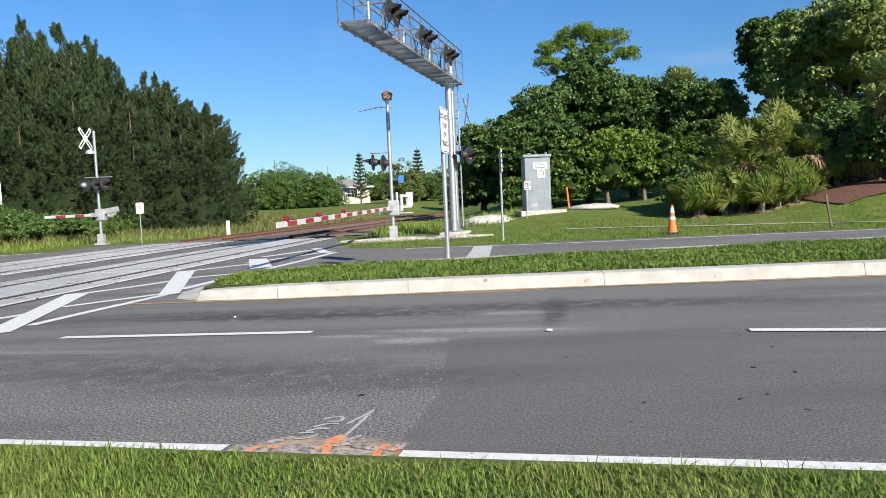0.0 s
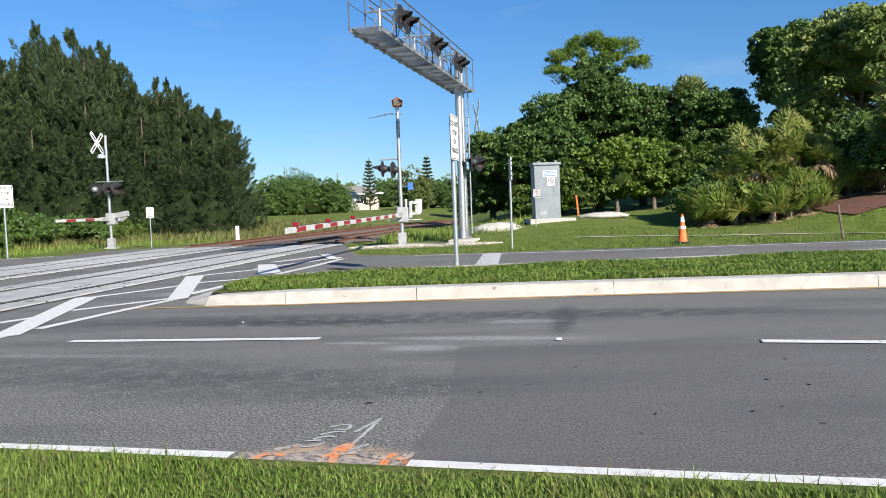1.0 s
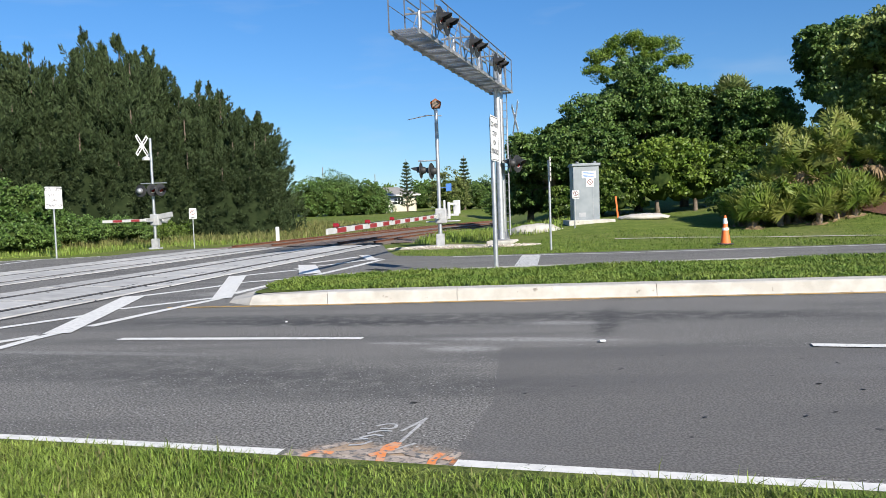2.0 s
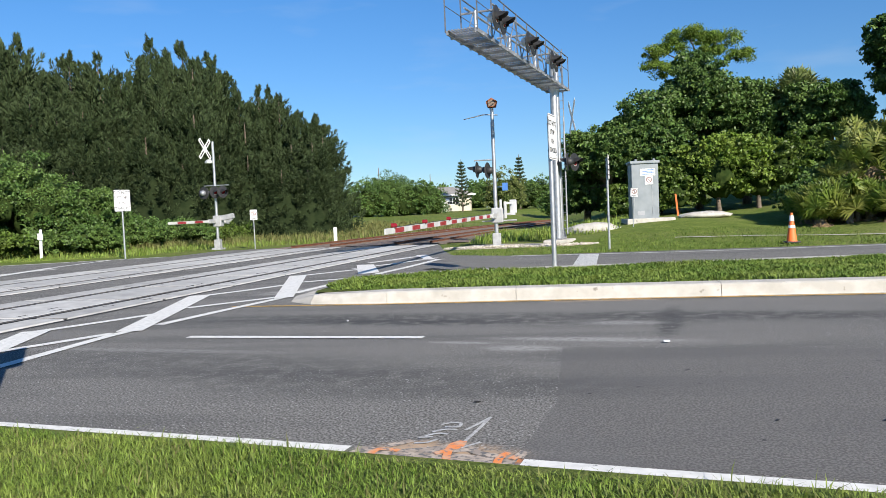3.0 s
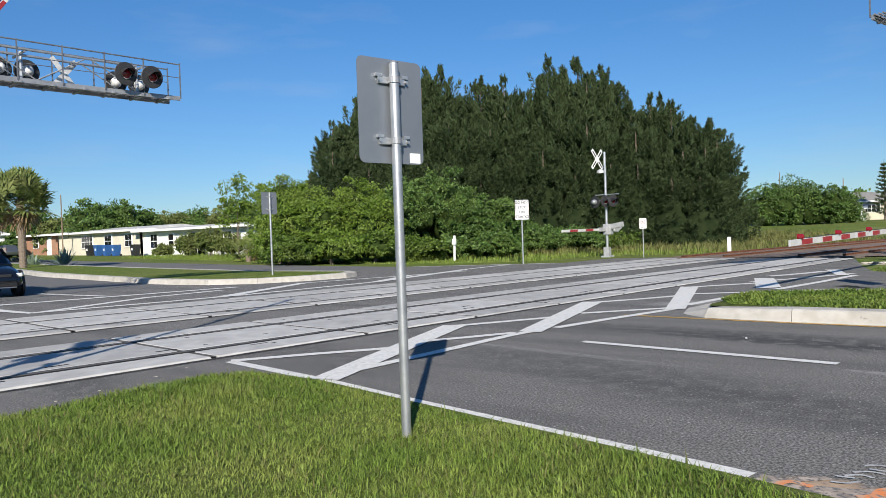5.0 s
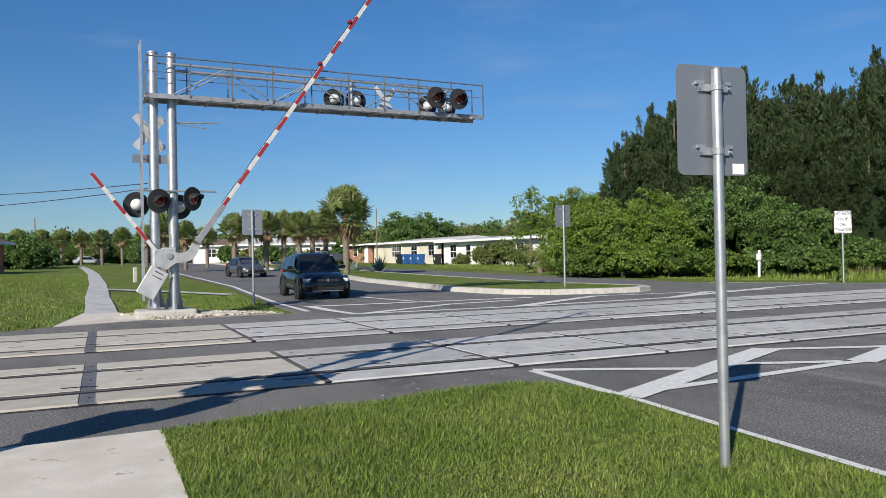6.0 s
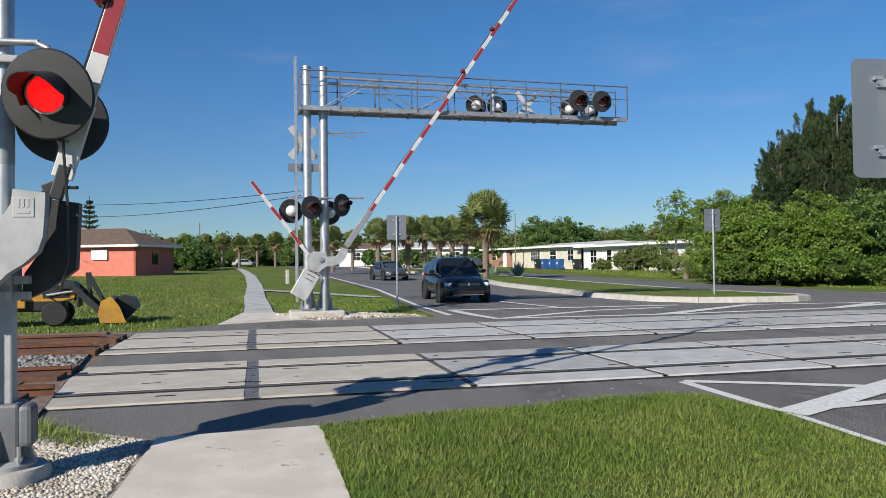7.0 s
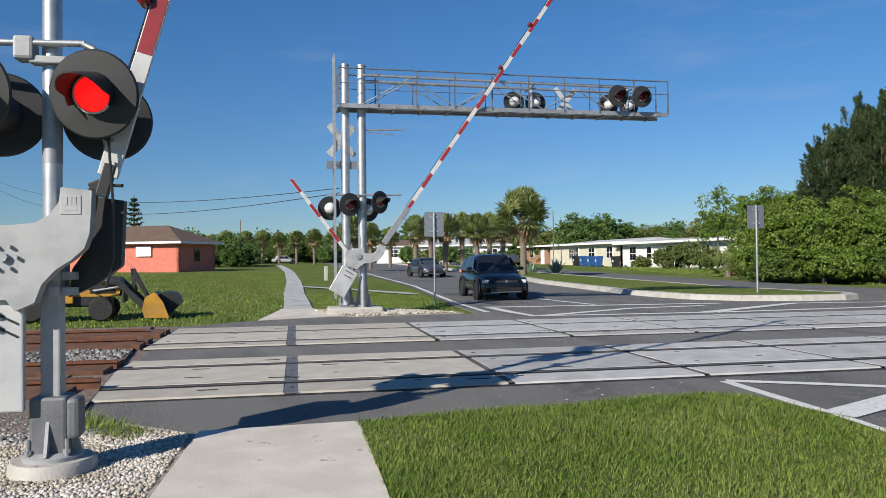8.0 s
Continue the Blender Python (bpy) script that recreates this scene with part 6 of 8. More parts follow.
# thin tree and young palms by the white house
tree(at_bearing(52.3, 52), "sapling", "thin young tree with sparse yellow-green leaves", "tree", [((0, 0, 4.4), (1.0, 1.0, 1.3)), ((-0.6, 0, 2.9), (1.2, 1.0, 1.0)), ((0.7, 0, 3.0), (1.1, 1, 1.1))], LEAF_BRIGHT, 2200, 0.26, 0.09, 62, 2.0, 0.06, core_scale=0)


def fan_leaf(b, base, direction, reach, size, seed, droop=0.3, tilt=(15, 60)):
    """A stalk and a pleated fan of narrow blades, bent up from its stalk by tilt degrees."""
    rng = random.Random(seed)
    d = Vector(direction).normalized()
    side = d.cross(Vector((0, 0, 1)))
    side = side.normalized() if side.length > 0.05 else Vector((1, 0, 0))
    up = side.cross(d).normalized()
    hub = Vector(base) + d * reach + Vector((0, 0, -0.06 * reach))
    b.add([Vector(base) + side * 0.02, Vector(base) - side * 0.02, hub - side * 0.012, hub + side * 0.012], [(0, 1, 2, 3)])
    k0 = radians(rng.uniform(*tilt))
    axis = d * math.cos(k0) + up * math.sin(k0)
    axis = (axis + side * rng.uniform(-0.45, 0.45)).normalized()
    side = (side - axis * side.dot(axis)).normalized()
    face = side.cross(axis).normalized()
    n = 17
    for k in range(n):
        a = radians(-112 + 224 * k / (n - 1)) + rng.uniform(-0.04, 0.04)
        v = (axis * math.cos(a) + side * math.sin(a)).normalized()
        length = size * (0.74 + 0.26 * math.cos(a)) * rng.uniform(0.86, 1.06)
        w = v.cross(face).normalized() * size * 0.066
        lift = face * size * (0.04 if k % 2 else -0.02)
        p1 = hub + v * length * 0.58 + lift
        p2 = hub + v * length + Vector((0, 0, -1)) * droop * size * rng.uniform(0.2, 0.9)
        b.add([hub, p1 + w, p2, p1 - w], [(0, 1, 2, 3)])


def fan_palm(h, crown_r, seed, fronds=34, dry=9, name="sabal_palm", label="sabal palm with a shaggy trunk and fan fronds", category="palm tree", group="street palms", leaf=None, girth=0.17, lowest=-38):
    rng = random.Random(seed)
    t = thing(name, (0, 0, 0), label, category, group)
    if h > 0.3:
        rows, z = [], -0.1
        while z < h:
            r = girth * (1 + 0.2 * z / max(h, 1)) * rng.uniform(0.93, 1.07)
            rows += [(r, z), (r + 0.03, z + 0.14)]
            z += 0.15
        part("trunk", Build().lathe(rows, None, 11), PALM_BARK, t)
    g, dd = Build(), Build()
    for k in range(fronds):
        el = radians(rng.uniform(lowest, 82))
        a = rng.uniform(0, 6.28)
        fan_leaf(g, (0, 0, h), (math.cos(a) * math.cos(el), math.sin(a) * math.cos(el), math.sin(el)), crown_r * 0.52, crown_r * 0.50, seed * 97 + k, 0.28)
    for k in range(dry):
        el = radians(rng.uniform(-78, -35))
        a = rng.uniform(0, 6.28)
        fan_leaf(dd, (0, 0, h), (math.cos(a) * math.cos(el), math.sin(a) * math.cos(el), math.sin(el)), crown_r * 0.4, crown_r * 0.45, seed * 89 + k, 0.5, (-30, 10))
    part("fronds", g, leaf or FROND, t, "green fan fronds")
    if dry:
        part("dry_fronds", dd, FROND_DRY, t, "brown hanging fronds")
    return t


palm_a = fan_palm(3.9, 2.1, 5, 84, 6)
palm_a.matrix_basis = Matrix.Translation(at_bearing(66.4, 46))
palm_b = fan_palm(3.5, 1.6, 6, 58, 6)
first = True
for k, (b, dist, s) in enumerate(((79.4, 62, 1.0), (78.0, 72, 0.95), (76.5, 78, 0.9), (74.6, 58, 0.95), (73.4, 66, 1.05), (72.3, 60, 1.0), (71.0, 68, 1.1), (69.9, 56, 0.95), (68.9, 64, 1.05), (67.9, 60, 1.0), (80.6, 90, 1.0), (83.5, 120, 1.1), (84.8, 112, 1.0), (86.0, 125, 1.15), (87.2, 115, 1.05), (88.6, 130, 1.2), (82.2, 105, 1.05), (89.6, 122, 1.0))):
    m = Matrix.Translation(at_bearing(b, dist)) @ Matrix.Rotation(k * 1.7, 4, "Z") @ Matrix.Diagonal((s, s, s, 1))
    if first:
        palm_b.matrix_basis, first = m, False
    else:
        copy_thing(palm_b, Matrix()).matrix_basis = m
palm_c = fan_palm(0.8, 1.4, 9, 30, 4, "young_palm", "young low fan palm by the house", "palm", "young palms")
palm_c.matrix_basis = Matrix.Translation(at_bearing(50.4, 50))
copy_thing(palm_c, Matrix.Translation(at_bearing(51.6, 48.5)) @ Matrix.Rotation(1.0, 4, "Z"))

# palmettos on the mulched bank
pal = [fan_palm(0.4 + 0.85 * k, 1.25 + 0.04 * k, 30 + k, 26, 6 + 8 * k, "palmetto", "clump of saw palmetto with green and browned fans", "palmetto", "bank palmettos", FROND_PALE, 0.09, 2) for k in range(3)]
used = set()
rng_p = random.Random(5)
for k in range(58):
    b = -18.6 - 9.2 * rng_p.random() if k > 8 else -18.3 - 1.0 * k
    dist = rng_p.uniform(30.5, 36) if b > -25 else rng_p.uniform(33, 37)
    x, y = bearing(b, dist)
    i = 0 if k % 2 or b > -19.5 or b < -26.6 else (1 if k % 4 else 2)
    if i == 0 and b > -25.5:
        dist = rng_p.uniform(30.4, 32.2)
        x, y = bearing(b, dist)
    elif i:
        dist = rng_p.uniform(32.3, 34.5)
        x, y = bearing(b, dist)
    s = rng_p.uniform(0.8, 1.15)
    lift = rng_p.choice((0.0, 0.1, 0.2)) if i else rng_p.choice((0.0, 0.4))
    m = Matrix.Translation((x, y, land(x, y) - 0.05)) @ Matrix.Rotation(rng_p.uniform(0, 6.28), 4, "Z") @ Matrix.Diagonal((s, s, s * (1 + lift * 0.55), 1))
    if i not in used:
        pal[i].matrix_basis = m
        used.add(i)
    else:
        copy_thing(pal[i], Matrix()).matrix_basis = m
for k, (b, dist, w, h) in enumerate(((-18.7, 32.4, 3.0, 1.9), (-20.6, 33.0, 3.4, 2.4), (-22.6, 33.2, 3.0, 2.4), (-24.6, 33.0, 2.8, 2.2), (-25.8, 36.0, 3.4, 2.6), (-20.4, 35.5, 4.6, 2.5), (-24.0, 36.5, 5.0, 3.0), (-27.5, 35.5, 4.6, 3.2))):
    bush(at_bearing(b, dist), (w, 2.6, h), LEAF_DARK, 80 + k, "dark shrubs behind the palmettos", 6000, 0.16, 0.09, group="bank shrubs")
for k, (b, dist, w, h) in enumerate(((-29.4, 36.0, 4.0, 3.4), (-31.4, 33.0, 4.0, 3.2), (-33.6, 33.0, 4.0, 3.2))):
    bush(at_bearing(b, dist), (w, 3.0, h), LEAF_DARK, 95 + k + 200, "dark shrubs under the oak on the bank", 8000, 0.16, 0.09, group="bank shrubs")
for k, (b, dist, i, s) in enumerate(((-27.9, 33.4, 0, 1.1), (-28.9, 33.8, 0, 1.2), (-29.9, 33.2, 1, 1.0), (-30.9, 33.0, 0, 1.1), (-30.4, 34.4, 2, 0.95))):
    copy_thing(pal[i], Matrix()).matrix_basis = Matrix.Translation(at_bearing(b, dist)) @ Matrix.Rotation(1.3 * k, 4, "Z") @ Matrix.Diagonal((s, s, s, 1))
tall_palm = fan_palm(5.6, 1.9, 12, 60, 10, "sabal_palm", "tall sabal palm rising out of the thicket", "palm tree", "")
tall_palm.matrix_basis = Matrix.Translation(at_bearing(-17.8, 47))
side_palm = fan_palm(3.6, 1.6, 14, 34, 16, "sabal_palm", "sabal palm with many browned fronds on the bank", "palm tree", "")
side_palm.matrix_basis = Matrix.Translation(at_bearing(-31.5, 32))

# large trees to the north-east
def grove(b, dist, h, w, leaf, seed, label, count=26000, low=0.15, leaf_len=0.19, core=CORE, core_scale=0.45):
    rng = random.Random(seed)
    cl = [((0, 0, h * 0.62), (w * 0.36, w * 0.34, h * 0.33))]
    for k in range(9):
        a = rng.uniform(0, 6.28)
        q = rng.uniform(0.2, 0.34) * w
        zc = h * rng.uniform(low + 0.12, 0.78)
        cl.append(((math.cos(a) * q, math.sin(a) * q, zc), (w * rng.uniform(0.16, 0.24), w * rng.uniform(0.16, 0.24), h * rng.uniform(0.12, 0.2))))
    return tree(at_bearing(b, dist), "broadleaf_tree", label, "tree", cl, leaf, int(count * 1.8), leaf_len, leaf_len * 0.58, seed, h * 0.35, 0.22, lumps=150, lump_r=0.16, group="north-east trees", core=core, core_scale=core_scale)


grove(-5.0, 45, 6.0, 5.6, LEAF_DARK, 201, "dark glossy broadleaf tree beside the tracks")
grove(-8.3, 45, 7.4, 6.4, LEAF_DARK, 202, "large dark green broadleaf tree with layered crown", 34000)
grove(-11.2, 46, 9.4, 6.2, LEAF_DARK, 203, "large dark green broadleaf tree with layered crown", 34000)
grove(-14.4, 47, 7.6, 5.6, LEAF_DARK, 204, "large dark green broadleaf tree with layered crown", 28000)
grove(-19.8, 46, 6.2, 5.2, LEAF_DARK, 205, "dark broadleaf tree behind the palmettos", 22000)
grove(-24.9, 55, 9.3, 7.6, LEAF_DARK, 206, "tall dark oak over the bank", 44000, 0.0, 0.24)
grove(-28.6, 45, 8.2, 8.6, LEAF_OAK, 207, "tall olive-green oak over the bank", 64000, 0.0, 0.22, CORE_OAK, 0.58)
grove(-3.2, 50, 3.4, 4.2, LEAF_DARK, 209, "low dark tree beside the tracks", 12000)
for k, (b, dist, w, h, leaf) in enumerate(((-9.8, 42.5, 4.0, 3.2, LEAF_MID), (-12.6, 42.5, 4.4, 4.6, LEAF_BRIGHT), (-15.2, 43, 4.4, 4.4, LEAF_BRIGHT), (-17.6, 43.5, 4.2, 4.0, LEAF_MID), (-6.6, 43, 3.4, 2.2, LEAF_MID))):
    bush(at_bearing(b, dist), (w, 3.4, h), leaf, 90 + k, "vine-covered bright green shrubs below the trees", 12000, 0.18, 0.12, group="vine thicket")
# flat-topped pine
pine = thing("slash_pine", at_bearing(-11.4, 51, -1.0), "slash pine with a flat open crown above the thicket", "tree")
pc = [((-2.0, 0, 10.7), (1.3, 1.2, 0.55)), ((-0.4, 0.3, 11.6), (1.7, 1.4, 0.6)), ((1.3, 0, 11.3), (1.3, 1.2, 0.55)), ((2.4, 0, 10.2), (0.9, 0.9, 0.5)), ((-1.8, -0.3, 9.5), (1.0, 1.0, 0.45)), ((0.5, -0.4, 10.5), (1.0, 1.0, 0.4)), ((-2.7, 0, 9.9), (0.8, 0.8, 0.4))]
part("trunk", limbs(9.2, 0.2, pc, 5), BARK, pine, smooth=True)
pv, pf = leafy(pc, 15000, 0.30, 0.05, 77, 34, 0.36, 0.0)
pcrown = new("crown", raw_mesh("crown", pv, pf, LEAF_BRIGHT))
pcrown.parent = pine

# trees far up the line and beyond the houses
for k, (b, dist, w, h, leaf) in enumerate(((13.6, 108, 8, 5.2, LEAF_DARK), (12.1, 110, 9, 6.4, LEAF_DARK), (10.6, 108, 8, 5.4, LEAF_DARK), (9.4, 112, 7, 4.8, LEAF_DARK), (3.2, 115, 6, 6.4, LEAF_OLIVE), (1.6, 125, 7, 5.2, LEAF_DARK), (-0.2, 120, 8, 5.0, LEAF_DARK), (-1.8, 95, 8, 3.6, LEAF_DARK), (8.0, 140, 7, 4.6, LEAF_BRIGHT), (5.2, 150, 8, 4.6, LEAF_DARK))):
    bush(at_bearing(b, dist, -0.2 * h), (w * 1.15, 5, h * 1.32), leaf, 120 + k, "distant broadleaf tree up the line", 8000, 0.28, 0.16, "broadleaf_tree", "tree", "distant trees")


def norfolk(place, h, seed, label):
    rng = np.random.default_rng(seed)
    t = thing("norfolk_pine", place, label, "tree")
    part("trunk", Build().tube((0, 0, -0.2), (0, 0, h), 0.16, 0.03, 8), BARK, t)
    vs, fs, o = [], [], 0
    n = 13
    for i in range(n):
        z = h * (0.12 + 0.86 * i / n)
        r = h * 0.19 * (1 - i / n) ** 0.8 + 0.15
        for j in range(7):
            a = 2 * math.pi * (j + 0.5 * (i % 2)) / 7
            s = rng.uniform(0.1, 1, 26)
            p = np.stack([np.cos(a) * r * s, np.sin(a) * r * s, z + 0.25 * r * s ** 2], 1) + rng.normal(size=(26, 3)) * 0.07
            v, f = cards(p, unit(rng, 26), 0.34, 0.12, rng)
            vs.append(v)
            fs.append(f + o)
            o += len(v)
    c = new("crown", raw_mesh("crown", np.concatenate(vs), np.concatenate(fs), LEAF_PINE))
    c.parent = t


norfolk(at_bearing(6.3, 120), 8.4, 1, "distant layered norfolk pine beside the house")
norfolk(at_bearing(1.9, 118), 8.6, 2, "distant layered norfolk pine up the line")
norfolk(at_bearing(94.9, 96), 8.8, 3, "layered norfolk pine behind the pink house")
norfolk(at_bearing(70.2, 100), 7.0, 4, "distant layered norfolk pine behind the palms")
for k, (b, dist, w, h, leaf) in enumerate(((88.4, 92, 6.5, 4.4, LEAF_DARK), (87.0, 101, 5, 3.2, LEAF_DARK), (91.0, 96, 7, 3.8, LEAF_DARK), (89.8, 100, 6, 3.2, LEAF_DARK), (62.6, 92, 7, 6.6, LEAF_DARK), (60.6, 94, 7, 6.4, LEAF_DARK), (59.2, 96, 5, 6.2, LEAF_DARK), (57.0, 98, 7, 5.2, LEAF_OLIVE), (55.2, 96, 7, 5.0, LEAF_DARK), (53.4, 92, 7, 5.4, LEAF_OLIVE), (51.6, 90, 7, 5.2, LEAF_DARK), (64.4, 98, 6, 4.6, LEAF_OLIVE), (87.4, 150, 12, 5.4, LEAF_DARK), (84.0, 155, 12, 4.8, LEAF_OLIVE), (81.0, 150, 12, 4.6, LEAF_DARK), (77.4, 140, 12, 4.8, LEAF_OLIVE), (73.5, 130, 11, 5.0, LEAF_DARK), (70.0, 125, 11, 5.2, LEAF_OLIVE), (66.6, 120, 10, 4.8, LEAF_DARK), (98.5, 110, 10, 4.4, LEAF_DARK), (101.5, 110, 10, 4.2, LEAF_DARK))):
    bush(at_bearing(b, dist, -0.12 * h), (w * 1.1, 5, h * 1.12), leaf, 160 + k, "distant broadleaf tree beyond the houses", 7000, 0.28, 0.17, "broadleaf_tree", "tree", "distant trees")

for k, (b, dist, w, h, leaf) in enumerate(((67.6, 90, 5.0, 2.0, LEAF_DARK), (69.3, 91, 4.6, 1.7, LEAF_OLIVE), (70.6, 90, 5.4, 2.3, LEAF_DARK), (71.9, 92, 5.0, 2.6, LEAF_DARK), (73.2, 97, 5.4, 2.2, LEAF_OLIVE), (74.8, 99, 6.0, 2.6, LEAF_DARK))):
    bush(at_bearing(b, dist), (w, 3, h), leaf, 190 + k, "garden hedge before a white bungalow", 3000, 0.3, 0.18, "hedge", "hedge", "garden hedges")


# belt of far trees that closes the distance
rng_b = random.Random(31)
belt = []
for k in range(64):
    b = 48 + k * 0.95 if k < 58 else -4 + (k - 58) * 3.0
    x, y = bearing(b, rng_b.uniform(165, 200))
    hh = rng_b.uniform(4.6, 7.5)
    belt.append(((x, y, land(x, y) + hh * 0.45), (rng_b.uniform(4, 6.5), rng_b.uniform(4, 6), hh * 0.55)))
bv, bf = leafy(belt, 46000, 0.75, 0.45, 9, 12, 0.42)
far_belt = new("far_trees", raw_mesh("far_trees", bv, bf, LEAF_DARK))
tagged(far_belt, "distant belt of dark green trees closing the view", "trees", kind="stuff")
# Lumps inside the belt, with shade put into their dark colour.
part("inner_foliage", core_mesh(belt, CORE, 0.85, 3), CORE, far_belt, "solid lump coloured like leaves in shade", smooth=True)


# ---- grass ----
def inside(poly, x, y):
    hit = np.zeros(len(x), bool)
    n = len(poly)
    for i in range(n):
        (x0, y0), (x1, y1) = poly[i], poly[(i + 1) % n]
        c = ((y0 > y) != (y1 > y)) & (x < (x1 - x0) * (y - y0) / (y1 - y0 + 1e-12) + x0)
        hit ^= c
    return hit


def blades(poly, count, height, width, seed, z, mat, name, label, lean=0.45, patchy=0.0):
    rng = np.random.default_rng(seed)
    xs, ys = [p[0] for p in poly], [p[1] for p in poly]
    x, y = rng.uniform(min(xs), max(xs), count * 3), rng.uniform(min(ys), max(ys), count * 3)
    k = inside(poly, x, y)
    x, y = x[k][:count], y[k][:count]
    if patchy:
        keep = np.sin(x * 3.1 + 1.3 * np.sin(y * 2.3)) * np.sin(y * 2.7 + 1.7 * np.sin(x * 1.9)) + rng.uniform(-1, 1, len(x)) > -patchy
        x, y = x[keep], y[keep]
    n = len(x)
    g = np.array([land(a, b) for a, b in zip(x, y)]) + z
    p = np.stack([x, y, g], 1)
    a = rng.uniform(0, 6.28, n)
    h = height * rng.uniform(0.45, 1.25, (n, 1)) * (0.8 + 0.35 * np.sin(x * 1.7 + 2 * np.sin(y * 1.1)) * np.sin(y * 2.1))[:, None]
    d = np.stack([np.cos(a), np.sin(a), 0 * a], 1)
    s = np.stack([-np.sin(a), np.cos(a), 0 * a], 1) * width * rng.uniform(0.6, 1.3, (n, 1))
    q = d * h * lean * rng.uniform(0.2, 1.6, (n, 1))
    mid = p + q * 0.35 + h * (0, 0, 0.6)
    tip = p + q + h * (0, 0, 1) * rng.uniform(0.75, 1.0, (n, 1))
    v = np.stack([p + s * 0.5, p - s * 0.5, mid - s * 0.42, mid + s * 0.42, tip], 1).reshape(-1, 3)
    b = 5 * np.arange(n)[:, None]
    f = np.concatenate([b + (0, 1, 2), b + (0, 2, 3), b + (3, 2, 4)])
    ob = new(name, raw_mesh(name, v, f, mat))
    return tagged(ob, label, "grass", kind="stuff")


NEAR_VERGE = [(3.6, 2.82), (2.0, 3.16), (0.1, 3.56), (-1.9, 4.0), (-3.6, 4.36), (-5.0, 4.66), (-5.85, 4.70), (-6.08, 4.3), (-6.06, 0.97), (-4.2, 0.78), (-1.9, 0.53), (1.2, 0.15), (3.6, -0.15)]
blades(NEAR_VERGE, 195000, 0.060, 0.0058, 1, 0.025, BLADE, "verge_grass", "lush bright green grass blades of the near verge", 0.95)
blades(NEAR_VERGE, 9000, 0.085, 0.007, 2, 0.025, BLADE_DRY, "verge_grass", "straw-coloured blades in the near verge", 1.0)
EDGE = [(3.6, 2.86), (2.0, 3.20), (0.1, 3.60), (-1.9, 4.04), (-3.6, 4.40), (-5.0, 4.70), (-5.0, 4.58), (-3.6, 4.28), (-1.9, 3.92), (0.1, 3.48), (2.0, 3.08), (3.6, 2.74)]
blades(EDGE, 1700, 0.10, 0.006, 22, 0.025, BLADE, "verge_grass", "long blades leaning over the road edge", 0.9, 0.3)
EM = [(9.5, 10.35), (6.0, 10.75), (2.45, 10.95), (-0.32, 11.05), (-2.2, 11.1), (-3.2, 11.3), (-3.5, 12.0), (-3.4, 13.3), (-2.2, 13.95), (-0.9, 14.15), (2.9, 14.35), (9.5, 14.8)]
blades(EM, 42000, 0.07, 0.022, 3, 0.16, CLOVER, "median_clover", "low leafy clover and weeds on the median", 0.9)
blades([(-60, 34), (-34, 34), (-24, 30), (-17.6, 30.5), (-16.8, 35.8), (-11, 38.5), (-9, 44), (-12, 60), (-18, 52), (-30, 46), (-60, 44)], 30000, 0.32, 0.028, 4, -0.03, BLADE, "rough_grass", "long rough grass before the windbreak", 0.5, 0.5)
blades([(-30, 38), (-22, 36), (-17, 40), (-12, 50), (-24, 48), (-40, 42)], 12000, 0.6, 0.03, 5, -0.03, BLADE_DRY, "rough_grass", "tall straw-tinted grass before the windbreak", 0.5, 0.4)
blades([(-3.0, 29.5), (-0.5, 29.6), (1.3, 30.0), (3.2, 31.0), (3.0, 36), (6, 40), (-1.5, 44), (-2.5, 40)], 9000, 0.40, 0.028, 6, -0.03, BLADE, "rough_grass", "long weedy grass round the signal foundations", 0.5, 0.3)
blades([(-16, 40), (-10.5, 38), (-8.5, 48), (-6.5, 60), (-14, 75), (-22, 70)], 12000, 0.6, 0.05, 7, -0.03, BLADE_DRY, "rough_grass", "tall straw-tinted grass beside the line", 0.5, 0.3)
blades([(-3.2, 22.8), (-1, 21.5), (12, 20.9), (22, 21), (20, 29), (2.2, 29.5), (1.8, 26), (-2.6, 25.6)], 22000, 0.075, 0.02, 8, -0.03, CLOVER, "lawn_grass", "short uneven lawn below the bank", 0.8)
blades([(-18.2, 3.0), (-17.8, 6.1), (-22, 6.8), (-30, 8.0), (-30, 3.4), (-24, 3.2)], 12000, 0.05, 0.02, 9, -0.03, BLADE, "lawn_grass", "mown lawn beside the far cantilever", 0.7)
blades([(-16.8, -0.7), (-18, 0.9), (-21.5, 1.8), (-24, 2.15), (-34, 3.2), (-64, 6.1), (-64, -12), (-17.2, -8)], 36000, 0.09, 0.025, 10, -0.03, BLADE, "lawn_grass", "uncut lawn beside the footpath", 0.7)
blades([(-16.8, -0.7), (-18, 0.8), (-24, 1.6), (-34, 2.6), (-64, 4.4), (-64, -12), (-17.2, -8)], 22000, 0.09, 0.025, 17, -0.03, BLADE_DRY, "lawn_grass", "straw-tinted blades in the lawn beside the footpath", 0.8, 0.2)
blades([(-23, 28.5), (-34, 29.4), (-60, 34), (-60, 38), (-30, 33), (-18, 31)], 22000, 0.10, 0.03, 15, -0.03, BLADE, "lawn_grass", "mown lawn beyond the north carriageway", 0.7)
blades([(-7.3, -1.35), (-6.6, -0.85), (-6.2, -0.55), (-6.0, -0.75), (-6.5, -1.15), (-7.2, -1.6)], 900, 0.11, 0.008, 11, 0.01, BLADE, "edge_weeds", "small weeds between gravel and asphalt", 0.8)


